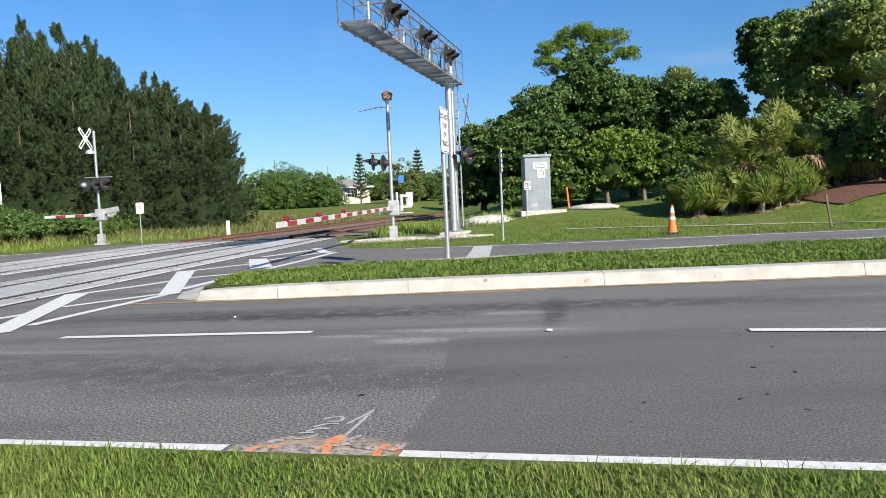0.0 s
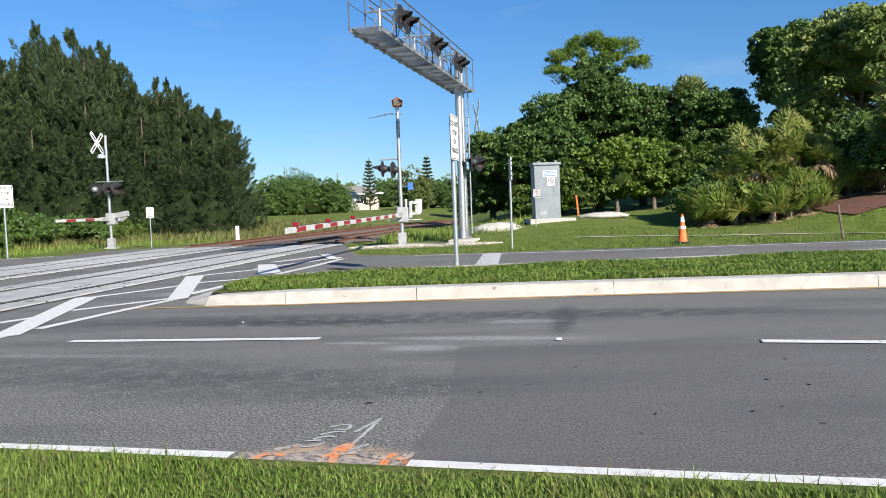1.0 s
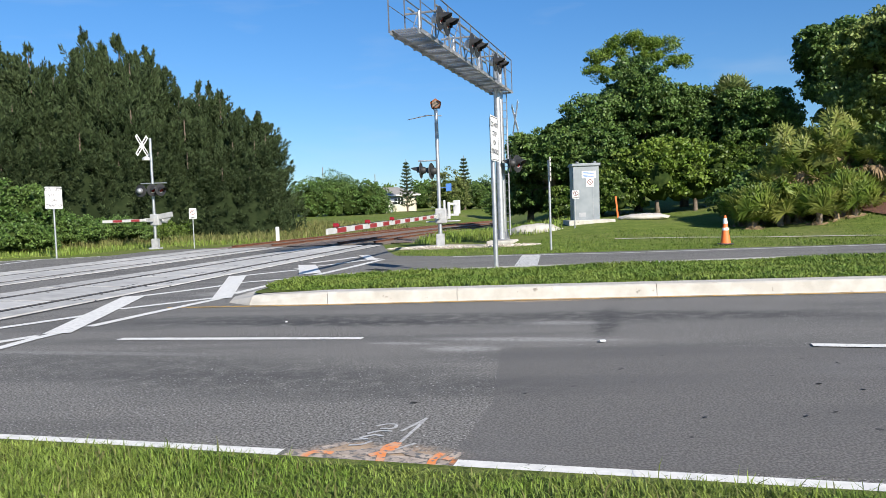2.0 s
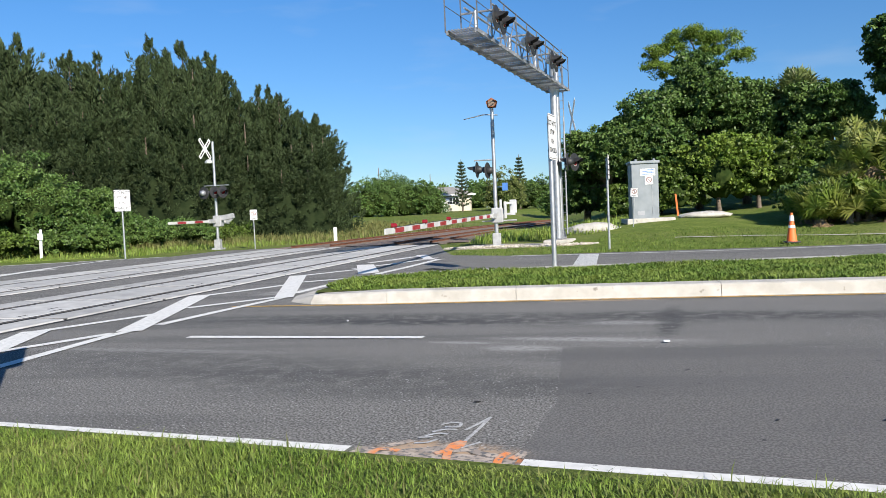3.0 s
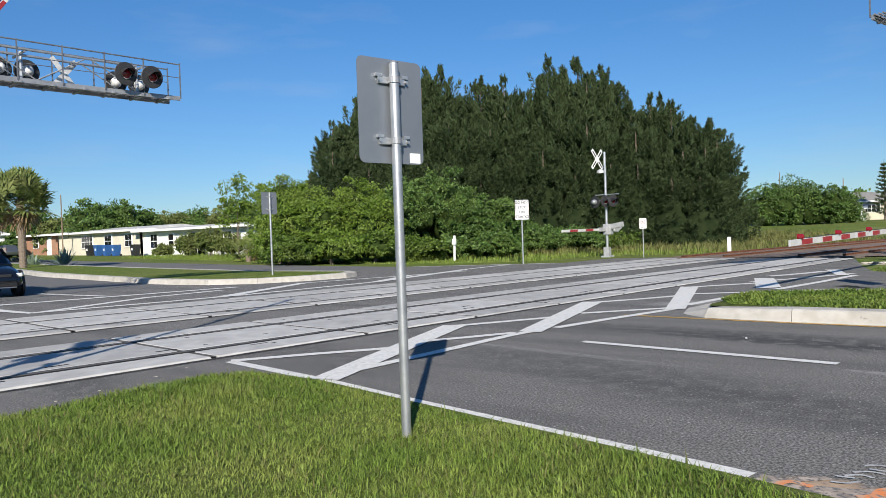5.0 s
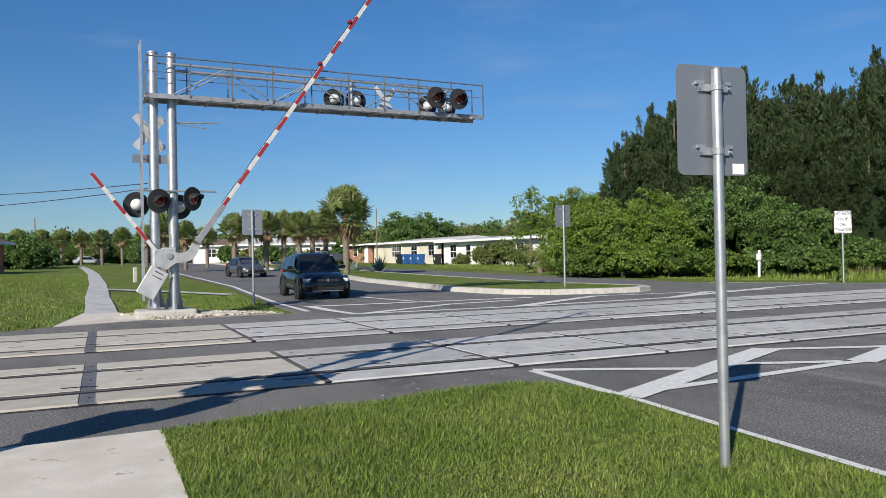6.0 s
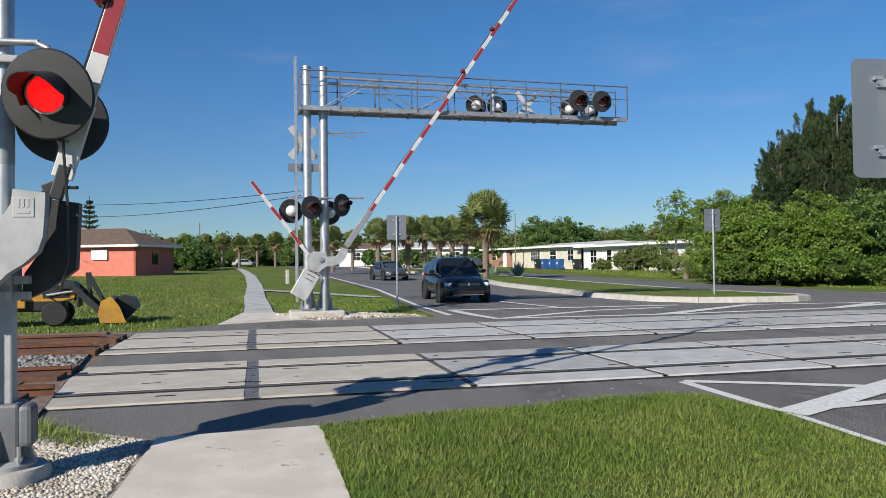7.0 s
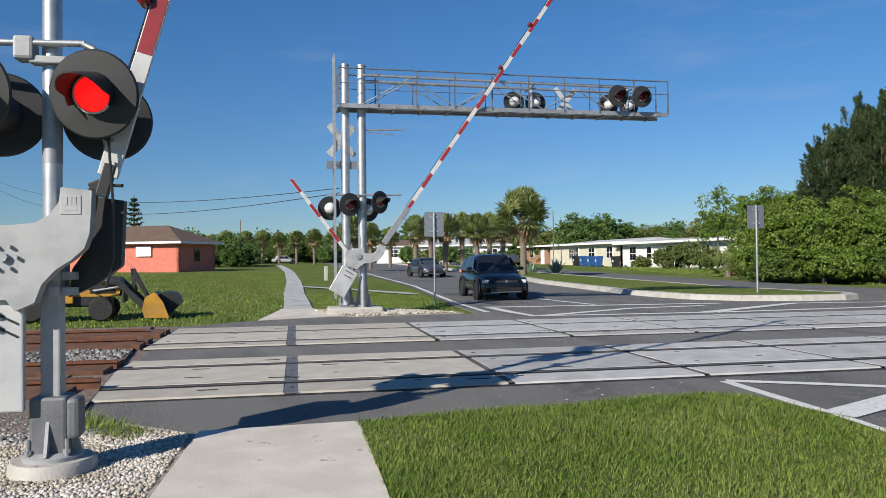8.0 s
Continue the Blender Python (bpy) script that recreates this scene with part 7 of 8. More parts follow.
# ---- vehicles ----
def loft(sections, seg=20, power=3.2):
    """Rounded sections (x, half width, bottom, top, top half width) joined along x."""
    b = Build()
    rows = []
    for x, hw, z0, z1, tw in sections:
        ring = []
        for k in range(seg):
            a = 2 * math.pi * k / seg
            c, s = math.cos(a), math.sin(a)
            u = math.copysign(abs(c) ** (2 / power), c)
            w = math.copysign(abs(s) ** (2 / power), s)
            t = (w + 1) / 2
            ring.append((x, u * (hw + (tw - hw) * t), z0 + (z1 - z0) * t))
        rows.append(ring)
    for r in rows:
        b.v += r
    for i in range(len(rows) - 1):
        b.f += [(i * seg + k, i * seg + (k + 1) % seg, (i + 1) * seg + (k + 1) % seg, (i + 1) * seg + k) for k in range(seg)]
    b.f += [tuple(range(seg))[::-1], tuple(range((len(rows) - 1) * seg, len(rows) * seg))]
    return b


def wheel(parent, x, y, r, w=0.22):
    m = Matrix.Translation((x, y, r)) @ Matrix.Rotation(radians(90), 4, "X")
    t = part("wheel", Build().lathe([(r * 0.62, -w / 2), (r * 0.93, -w / 2), (r, -w * 0.32), (r, w * 0.32), (r * 0.93, w / 2), (r * 0.62, w / 2)], m, 28), TYRE, parent, "black tyre", smooth=True)
    s = 1 if y > 0 else -1
    b = Build().lathe([(r * 0.64, -w * 0.42), (r * 0.66, w * 0.45), (r * 0.60, w * 0.46), (r * 0.56, w * 0.30), (r * 0.1, w * 0.26), (r * 0.08, w * 0.34)] if s < 0 else [(r * 0.08, -w * 0.34), (r * 0.1, -w * 0.26), (r * 0.56, -w * 0.30), (r * 0.60, -w * 0.46), (r * 0.66, -w * 0.45), (r * 0.64, w * 0.42)], m, 24)
    rim = part("rim", b, RIM, t)
    sp = Build()
    for k in range(5):
        a = 2 * math.pi * k / 5
        p = Vector((x, y + s * w * 0.38, r))
        sp.beam(p + Vector((math.cos(a) * r * 0.08, 0, math.sin(a) * r * 0.08)), p + Vector((math.cos(a) * r * 0.62, 0, math.sin(a) * r * 0.62)), 0.03, 0.075)
    part("spokes", sp, RIM, t, "bright alloy spokes")


def car(place, heading, label, paint, suv=True, scale=1.0, category="car"):
    """Front towards local +x."""
    c = thing("car", place, label, category, "cars on the road", heading)
    c.scale = (scale, scale, scale)
    H = 1.66 if suv else 1.45
    belt = 1.02 if suv else 0.92
    body = part("body", loft([(-2.28, 0.70, 0.42, 0.80, 0.66), (-2.22, 0.84, 0.30, belt, 0.78), (-1.6, 0.91, 0.24, belt + 0.02, 0.84), (-0.4, 0.92, 0.22, belt, 0.86), (0.7, 0.92, 0.22, belt, 0.86),
                         (1.1, 0.92, 0.22, belt - 0.01, 0.82), (1.7, 0.90, 0.24, belt - 0.10, 0.76), (2.08, 0.84, 0.27, belt - 0.22, 0.68), (2.24, 0.72, 0.34, belt - 0.36, 0.60), (2.29, 0.6, 0.42, 0.6, 0.5)], 24, 4.2), paint, c, smooth=True)
    rear = -2.15 if suv else -1.75
    part("cabin", loft([(rear, 0.74, belt - 0.1, belt + 0.05, 0.70), (rear + 0.28, 0.82, belt - 0.1, H - 0.06, 0.62), (-1.0, 0.84, belt - 0.1, H, 0.63), (-0.2, 0.84, belt - 0.1, H, 0.62), (0.15, 0.84, belt - 0.1, H - 0.04, 0.60), (0.7, 0.83, belt - 0.1, belt + 0.26, 0.70), (1.12, 0.80, belt - 0.12, belt + 0.0, 0.74)], 24, 4.0), paint, c, smooth=True)
    # glass
    ws = Build().add([(1.02, -0.70, belt + 0.03), (1.02, 0.70, belt + 0.03), (0.27, 0.57, H - 0.09), (0.27, -0.57, H - 0.09)], [(0, 1, 2, 3)])
    ws.add([(1.05, -0.68, belt + 0.045), (1.05, 0.68, belt + 0.045), (0.30, 0.55, H - 0.075), (0.30, -0.55, H - 0.075)], [(0, 1, 2, 3)])
    part("windscreen", ws, GLASS, c, "dark windscreen")
    for s in (-1, 1):
        for x0, x1, x2, x3 in ((-0.15, 0.72, 0.22, -0.15), (-1.2, -0.22, -0.22, -1.12)):
            q = [(x0, s * 0.868, belt + 0.04), (x1, s * 0.865, belt + 0.04), (x2, s * 0.70, H - 0.13), (x3, s * 0.70, H - 0.13)]
            part("side_window", Build().add([(x, y + s * d, z) for d in (0.0, 0.012) for x, y, z in q], [(0, 1, 2, 3), (4, 5, 6, 7), (0, 1, 5, 4), (1, 2, 6, 5), (2, 3, 7, 6), (3, 0, 4, 7)]), GLASS, c)
        if suv:
            q = [(-1.95, s * 0.86, belt + 0.08), (-1.3, s * 0.867, belt + 0.05), (-1.24, s * 0.70, H - 0.14), (-1.72, s * 0.70, H - 0.18)]
            part("side_window", Build().add([(x, y + s * d, z) for d in (0.0, 0.012) for x, y, z in q], [(0, 1, 2, 3), (4, 5, 6, 7), (0, 1, 5, 4), (1, 2, 6, 5), (2, 3, 7, 6), (3, 0, 4, 7)]), GLASS, c)
            part("roof_rail", Build().path([(-1.6, s * 0.60, H - 0.05), (-1.4, s * 0.60, H + 0.035), (-0.3, s * 0.60, H + 0.04), (0.05, s * 0.58, H - 0.02)], 0.016, 8), RIM, c)
        part("mirror", Build().box((0.62, s * 1.0, belt + 0.1), (0.14, 0.2, 0.13), bevel=0.04), paint, c)
        part("headlight", Build().box((2.03, s * 0.64, belt - 0.35), (0.22, 0.34, 0.12), Matrix.Rotation(radians(-s * 24), 3, "Z"), 0.03), LIGHT_GLASS, c, "clear headlight")
        part("fog_lamp", Build().lathe([(0.05, 0), (0.05, 0.03), (0.02, 0.04)], Matrix.Translation((2.15, s * 0.66, 0.46)) @ Matrix.Rotation(radians(90), 4, "Y"), 12), LIGHT_GLASS, c)
        for x in (-1.35, 1.36):
            wheel(c, x, s * 0.80, 0.35 if suv else 0.32)
            part("wheel_arch", Build().lathe([(0.44, -0.04), (0.44, 0.04), (0.36, 0.045), (0.36, -0.045)], Matrix.Translation((x, s * 0.895, 0.37)) @ Matrix.Rotation(radians(90), 4, "X"), 28), BLACK, c)
        part("tail_lamp", Build().box((-2.14, s * 0.68, belt - 0.1), (0.08, 0.18, 0.3), bevel=0.03), LENS_OFF, c)
    gr = part("grille", Build().box((2.24, 0, 0.42), (0.10, 1.15, 0.20), bevel=0.03), BLACK, c, "black lower grille")
    part("grille_bars", Build().box((2.30, 0, 0.46), (0.012, 1.0, 0.012)).box((2.30, 0, 0.40), (0.012, 1.0, 0.012)), DARK_GREY, gr)
    part("upper_grille", Build().box((2.24, 0, belt - 0.36), (0.10, 0.85, 0.09), bevel=0.02), BLACK, c)
    part("badge", Build().lathe([(0.06, 0), (0.055, 0.02)], Matrix.Translation((2.29, 0, belt - 0.35)) @ Matrix.Rotation(radians(90), 4, "Y"), 16, 0.6), RIM, c, "oval chrome badge")
    part("chin_strip", Build().box((2.26, 0, 0.295), (0.06, 1.1, 0.03), bevel=0.008), RIM, c, "bright strip under the bumper")
    return c


car((-24.4, 9.35, land(-24.3, 9.45)), -8, "dark blue compact SUV waiting at the crossing", CAR_BLUE, True, 0.91)
car((-46.3, 13.4, land(-46.3, 13.4)), 2, "grey saloon car following down the carriageway", CAR_GREY, False, 0.86)
car((-82, 34.2, land(-82, 34.2)), 175, "small dark car parked by the palms", CAR_GREY, False, 0.9)
car((-118, -0.5, land(-118, -0.5)), 100, "distant dark pickup parked beside the trees", CAR_BLUE, True, 0.95)
car((-132, 13.0, land(-132, 13.0)), 95, "distant pale car beyond the palms", CAR_PALE, False, 0.95)

# loader beside the far track
dg = thing("loader", (-19.9, -2.65, land(-19.5, -2.1) - 0.02), "small yellow wheeled loader with a lowered bucket", "loader", turn=88)
dg.scale = (1.14, 1.14, 1.14)
part("chassis", Build().box((-0.6, 0, 0.42), (1.7, 0.5, 0.26), bevel=0.04), BLACK, dg)
part("tool_box", Build().box((-0.62, -0.30, 0.50), (0.34, 0.12, 0.26), bevel=0.02), YELLOW, dg)
part("bonnet_top", Build().prism([(-0.52, 0.98), (0.40, 0.85), (0.47, 0.72), (0.50, 0.74), (0.43, 0.90), (-0.52, 1.03)], 0.52, Matrix()), DARK_GREY, dg, "dark bonnet lid")
part("front_guard", Build().box((0.50, 0, 0.55), (0.06, 0.5, 0.36), bevel=0.02), BLACK, dg)
part("bonnet", Build().prism([(-0.5, 0.5), (0.42, 0.5), (0.46, 0.72), (0.38, 0.84), (-0.5, 0.97)], 0.5, Matrix()), YELLOW, dg, "yellow engine cover")
part("side_grille", Build().box((0.1, -0.255, 0.66), (0.5, 0.012, 0.18)), BLACK, dg)
part("cab", Build().box((-1.05, 0, 0.98), (0.85, 0.62, 0.8), bevel=0.05), DARK_GREY, dg, "dark glazed cab")
part("cab_roof", Build().box((-1.05, 0, 1.42), (0.95, 0.7, 0.07), bevel=0.02), YELLOW, dg)
for x, r in ((0.1, 0.25), (-1.25, 0.42)):
    for s in (-1, 1):
        m = Matrix.Translation((x, s * 0.40, r)) @ Matrix.Rotation(radians(90), 4, "X")
        w = part("wheel", Build().lathe([(r * 0.5, -0.11), (r * 0.9, -0.11), (r, -0.06), (r, 0.06), (r * 0.9, 0.11), (r * 0.5, 0.11)], m, 20), TYRE, dg, smooth=True)
        part("rim", Build().lathe([(r * 0.52, -0.10), (r * 0.5, -0.03), (r * 0.15, -0.02), (r * 0.15, 0.02), (r * 0.5, 0.03), (r * 0.52, 0.10)], m, 16), PLANK, w, "grimy wheel rim")
for s in (-1, 1):
    la = part("lift_arm", Build().beam((-0.35, s * 0.34, 0.98), (0.42, s * 0.34, 0.80), 0.07, 0.13, 0.01).beam((0.40, s * 0.34, 0.82), (0.98, s * 0.34, 0.22), 0.07, 0.13, 0.01), DARK_GREY, dg, "dark grey lift arm")
    part("bar", Build().box((0.12, s * 0.378, 0.865), (0.26, 0.006, 0.05)), WHITE_SHEET, la)
    part("cylinder", Build().tube((-0.1, s * 0.28, 0.62), (0.55, s * 0.3, 0.72), 0.03, 0.025, 8), GALV_DULL, dg)
    part("tilt_link", Build().beam((0.72, s * 0.2, 0.5), (0.66, s * 0.2, 1.08), 0.03, 0.04).beam((0.66, s * 0.2, 1.08), (0.98, s * 0.2, 0.45), 0.05, 0.05), BLACK, dg)
part("hoses", Build().path([(-0.3, -0.3, 0.9), (-0.42, -0.34, 1.15), (-0.28, -0.34, 1.28), (-0.1, -0.3, 1.0), (0.1, -0.28, 0.8)], 0.018, 6).path([(-0.2, -0.32, 0.7), (0.0, -0.36, 0.56), (0.3, -0.34, 0.62)], 0.016, 6), BLACK, dg)
bk = part("bucket", Build().prism([(0.95, 0.04), (1.42, 0.02), (1.46, 0.06), (1.12, 0.16), (1.05, 0.36), (1.2, 0.52), (1.14, 0.58), (0.96, 0.48), (0.9, 0.22)], 1.0, Matrix()), YELLOW, dg, "worn yellow bucket")
for s in (-1, 1):
    part("bucket_cheek", Build().prism([(0.95, 0.04), (1.44, 0.03), (1.32, 0.36), (1.18, 0.56), (0.96, 0.48), (0.9, 0.22)], 0.03, Matrix.Translation((0, s * 0.5, 0))), YELLOW, bk)


# Solid black block; its colour stands in for the shade in the bucket's hollow.
part("bucket_back", Build().prism([(0.99, 0.10), (1.40, 0.08), (1.62, 0.30), (1.52, 0.52), (1.24, 0.56), (1.08, 0.40)], 0.9, Matrix.Translation((0.02, 0.52, 0))), BLACK, bk, "black block standing in for the shaded bucket hollow")


# ---- houses ----
def house(place, turn, w, d, h, label, wall, roof, rise, windows, over=0.5, hip=0.0, doors=(), sides=()):
    """Front wall along local x from 0 to w at y = 0, facing -y."""
    t = thing("house", place, label, "house", "houses beyond the tracks", turn)
    for name, a, b in (("front", (0, 0), (w, 0)), ("back", (w, d), (0, d)), ("side", (w, 0), (w, d)), ("side", (0, d), (0, 0))):
        (x0, y0), (x1, y1) = a, b
        L = math.hypot(x1 - x0, y1 - y0)
        nx_, ny_ = -(y1 - y0) / L, (x1 - x0) / L
        b_ = Build()
        b_.slab([(x0, y0), (x1, y1), (x1 + nx_ * 0.2, y1 + ny_ * 0.2), (x0 + nx_ * 0.2, y0 + ny_ * 0.2)], -0.4, h)
        part("wall", b_, wall, t)
    o = over
    if hip:
        vs = [(-o, -o, h), (w + o, -o, h), (w + o, d + o, h), (-o, d + o, h), (hip, d / 2, h + rise), (w - hip, d / 2, h + rise)]
        fs = [(0, 1, 5, 4), (1, 2, 5), (2, 3, 4, 5), (3, 0, 4), (3, 2, 1, 0)]
    else:
        vs = [(-o, -o, h - 0.02), (w + o, -o, h - 0.02), (w + o, d + o, h - 0.02), (-o, d + o, h - 0.02), (-o, d / 2, h + rise), (w + o, d / 2, h + rise)]
        fs = [(0, 1, 5, 4), (1, 2, 5), (2, 3, 4, 5), (3, 0, 4), (3, 2, 1, 0)]
    part("roof", Build().add(vs, fs), roof, t)
    part("fascia", Build().box((w / 2, -o, h - 0.09), (w + 2 * o, 0.05, 0.2)).box((w + o, d / 2, h - 0.09), (0.05, d + 2 * o, 0.2)).box((-o, d / 2, h - 0.09), (0.05, d + 2 * o, 0.2)), TRIM_WHITE, t, "white fascia board")
    for x, z, ww, wh in windows:
        f = part("window", Build().box((x, -0.02, z), (ww + 0.16, 0.1, wh + 0.16), bevel=0.01), TRIM_WHITE, t, "white window frame")
        nxp, nzp = max(1, int(round(ww / 0.6))), 2
        for i in range(nxp):
            for j in range(nzp):
                part("pane", Build().box((x - ww / 2 + ww * (i + 0.5) / nxp, -0.075, z - wh / 2 + wh * (j + 0.5) / nzp), (ww / nxp - 0.06, 0.02, wh / nzp - 0.06)), GLASS, f, "dark glass pane")
    for x, ww, mat in doors:
        dr = part("door", Build().box((x, -0.02, 1.0), (ww, 0.1, 2.05), bevel=0.01), mat, t)
        part("handle", Build().box((x + ww * 0.35, -0.09, 1.0), (0.05, 0.04, 0.12)), GALV, dr)
    for y, z, ww, wh in sides:
        part("window", Build().box((w + 0.02, y, z), (0.1, ww, wh), bevel=0.01), GLASS, t, "dark shaded window")
    return t


pa = math.degrees(math.atan2(0.85, 0.5))
corner = Vector((-70.0, -2.6, 0))
origin = corner - Vector((0.5, 0.85, 0)) * 15
ph = house((origin.x, origin.y, land(-70, -4) - 0.05), pa, 15, 6.2, 2.75, "pink stucco bungalow with a brown hipped roof", PINK_WALL, ROOF_BROWN, 1.6, ((11.6, 1.9, 1.3, 0.7),), 0.6, 3.0, (), ((3.0, 1.6, 0.9, 1.2),))
part("shutter", Build().box((11.6, -0.14, 1.9), (1.5, 0.05, 0.9)), WHITE_SHEET, ph, "pale boarded window")
part("roof_vent", Build().box((9.5, 2.0, 3.7), (0.8, 0.4, 0.2), bevel=0.03), TRIM_WHITE, ph)
house((-83.5, 40.2, land(-75, 40)), 0, 16.6, 8, 2.45, "cream stucco bungalow with a pale low roof", CREAM_WALL, ROOF_PALE, 0.45, ((6.4, 1.4, 2.2, 1.3), (10.6, 1.4, 1.3, 1.2), (14.4, 1.4, 1.2, 1.2)), 0.6)
house((-92.5, 40.6, land(-86, 40)), 0, 8.8, 8, 2.35, "small brick bungalow with a pale low roof", TAN_WALL, ROOF_PALE, 0.45, ((3.0, 1.4, 1.2, 1.1),), 0.6, 0, ((6.2, 1.0, TRIM_WHITE),))
house((-66.5, 40.0, land(-57, 40)), 0, 20, 8, 2.5, "long white stucco bungalow with a flat pale roof", WHITE_WALL, ROOF_PALE, 0.35, ((2.2, 1.4, 1.1, 1.3), (5.0, 1.4, 0.8, 1.2), (13.4, 1.45, 1.0, 1.1)), 0.7, 0, ((8.4, 0.95, GLASS), (9.5, 0.95, GLASS)))
bx, by = bearing(7.0, 125)
house((bx - 6, by, land(bx, by) + 0.2), 8, 9, 7, 2.6, "distant cream house with a grey hipped roof", CREAM_WALL, ROOF_GREY, 1.4, ((2.0, 1.5, 2.0, 1.1), (5.8, 1.5, 2.2, 1.1)), 0.7, 3.0)
bx, by = bearing(8.6, 122)
house((bx - 1, by, land(bx, by) - 0.2), 8, 3.5, 5, 2.0, "distant pale annex beside the white house", WHITE_WALL, ROOF_PALE, 0.4, ((1.2, 1.2, 1.0, 0.8),), 0.3)
bx, by = bearing(15.4, 112)
house((bx - 3, by, land(bx, by)), 12, 5.5, 6, 2.8, "distant pale shed behind the windbreak", WHITE_WALL, ROOF_PALE, 0.6, ((1.5, 1.4, 1.0, 1.0),), 0.3)
for k, (b, d, w) in enumerate(((77.5, 108, 10), (74.8, 104, 9), (72.2, 96, 8))):
    bx, by = bearing(b, d)
    house((bx, by, land(bx, by)), 70, w, 6, 2.5, "distant white house behind the street palms", WHITE_WALL, ROOF_BROWN if k == 0 else ROOF_PALE, 0.9, ((2.5, 1.4, 1.2, 1.1), (6.0, 1.4, 1.2, 1.1)), 0.5, 2.0)

# fence by the palms
fx0, fx1, fy = -92.0, -66.0, 31.6
fence = thing("fence", (0, 0, 0), "grey weathered board fence behind the palms", "fence")
shared_board = Build().box((0, 0, 0.55), (0.9, 0.03, 1.1)).mesh("board", FENCE_WOOD)
for k in range(28):
    x = fx0 - 10 + k * 0.95
    ob = new("board", shared_board)
    ob.parent = fence
    ob.matrix_basis = Matrix.Translation((x, fy + 0.02 * (k % 2), land(x, fy) - 0.05))


def bin_(x, y, mat, label):
    t = thing("wheeled_bin", (x, y, land(x, y) - 0.03), label, "bin", "bins by the house")
    part("body", Build().add([(-0.24, -0.28, 0.05), (0.24, -0.28, 0.05), (0.24, 0.28, 0.05), (-0.24, 0.28, 0.05), (-0.32, -0.36, 1.0), (0.32, -0.36, 1.0), (0.32, 0.36, 1.0), (-0.32, 0.36, 1.0)], [(3, 2, 1, 0), (0, 1, 5, 4), (1, 2, 6, 5), (2, 3, 7, 6), (3, 0, 4, 7), (4, 5, 6, 7)]), mat, t)
    part("lid", Build().box((0, -0.02, 1.05), (0.68, 0.78, 0.1), bevel=0.03), mat, t)
    for s in (-1, 1):
        part("wheel", Build().tube((s * 0.27, 0.3, 0.11), (s * 0.33, 0.3, 0.11), 0.11, 0.11, 12), TYRE, t)
    part("mark", Build().box((0, -0.335, 0.65), (0.22, 0.02, 0.2)), WHITE_SHEET, t)


for x in (-71.2, -69.6, -68.0):
    bin_(x, 38.2, BIN_BLUE, "blue wheeled bin standing before the cream house")
bin_(-73.0, 38.3, BIN_DARK, "dark wheeled bin beside the blue ones")
bin_(-64.8, 38.3, BIN_DARK, "dark wheeled bin by the white house")


for k, (x, y, w, h) in enumerate(((-55.5, 37.6, 3.0, 2.3), (-51.5, 37.0, 3.4, 2.7), (-48.2, 36.6, 3.0, 2.2), (-59.6, 38.0, 1.8, 1.3))):
    bush((x, y, land(x, y) - 0.1), (w, 2.0, h), LEAF_OLIVE, 240 + k, "loose olive-green garden shrub before the white house", 2600, 0.2, 0.09, group="garden shrubs")


def agave(x, y, s, seed):
    rng = random.Random(seed)
    t = thing("agave", (x, y, land(x, y) - 0.05), "grey-green agave rosette on the verge", "agave", "agaves")
    for k in range(26):
        a, el = rng.uniform(0, 6.28), radians(rng.uniform(12, 80))
        d = Vector((math.cos(a) * math.cos(el), math.sin(a) * math.cos(el), math.sin(el)))
        sd = d.cross(Vector((0, 0, 1))).normalized()
        L = s * rng.uniform(0.8, 1.1)
        p1, p2 = d * L * 0.45, d * L
        part("leaf", Build().add([sd * 0.05 * s, -sd * 0.05 * s, p1 - sd * 0.085 * s, p1 + sd * 0.085 * s, p2, p1 * 0.9 - Vector((0, 0, 0.05 * s))], [(0, 1, 2, 3), (3, 2, 4), (1, 0, 5), (0, 3, 5), (3, 4, 5), (4, 2, 5), (2, 1, 5)]), AGAVE, t)


x, y = bearing(63.9, 52)
agave(x, y, 1.25, 3)
x, y = bearing(65.8, 52)
agave(x, y, 1.1, 4)

# overhead wires from the far mast to a pole
pole_p = bearing(104, 74)
up_ = thing("utility_pole", (pole_p[0], pole_p[1], land(*pole_p) - 0.1), "wooden utility pole beside the lawn", "utility pole")
part("pole", Build().tube((0, 0, -0.2), (0, 0, 9.3), 0.16, 0.11, 12), WOOD, up_)
part("cross_bar", Build().box((0, 0, 8.9), (0.12, 1.8, 0.12), bevel=0.01), WOOD, up_)
for z0, z1, sag in ((3.22, 9.0, 1.15), (3.1, 8.4, 1.45)):
    a, b = Vector((-19.05, 3.1, z0)), Vector((pole_p[0], pole_p[1], z1))
    pts = []
    for k in range(33):
        t = k / 32
        pts.append(a.lerp(b, t) - Vector((0, 0, 4 * sag * t * (1 - t))))
    wire = part("overhead_wire", Build().path(pts, 0.011, 5), WIRE)
    tagged(wire, "thin black overhead wire slung over the lawn", "wire")
for k, (b, d, hgt) in enumerate(((87.6, 100, 6.0), (12.6, 118, 7.5), (8.7, 128, 6.5), (64.0, 88, 6.5))):
    x, y = bearing(b, d)
    q = thing("utility_pole", (x, y, land(x, y) - 0.1), "distant thin utility pole", "utility pole")
    part("pole", Build().tube((0, 0, -0.2), (0, 0, hgt), 0.075, 0.055, 8), WOOD, q)

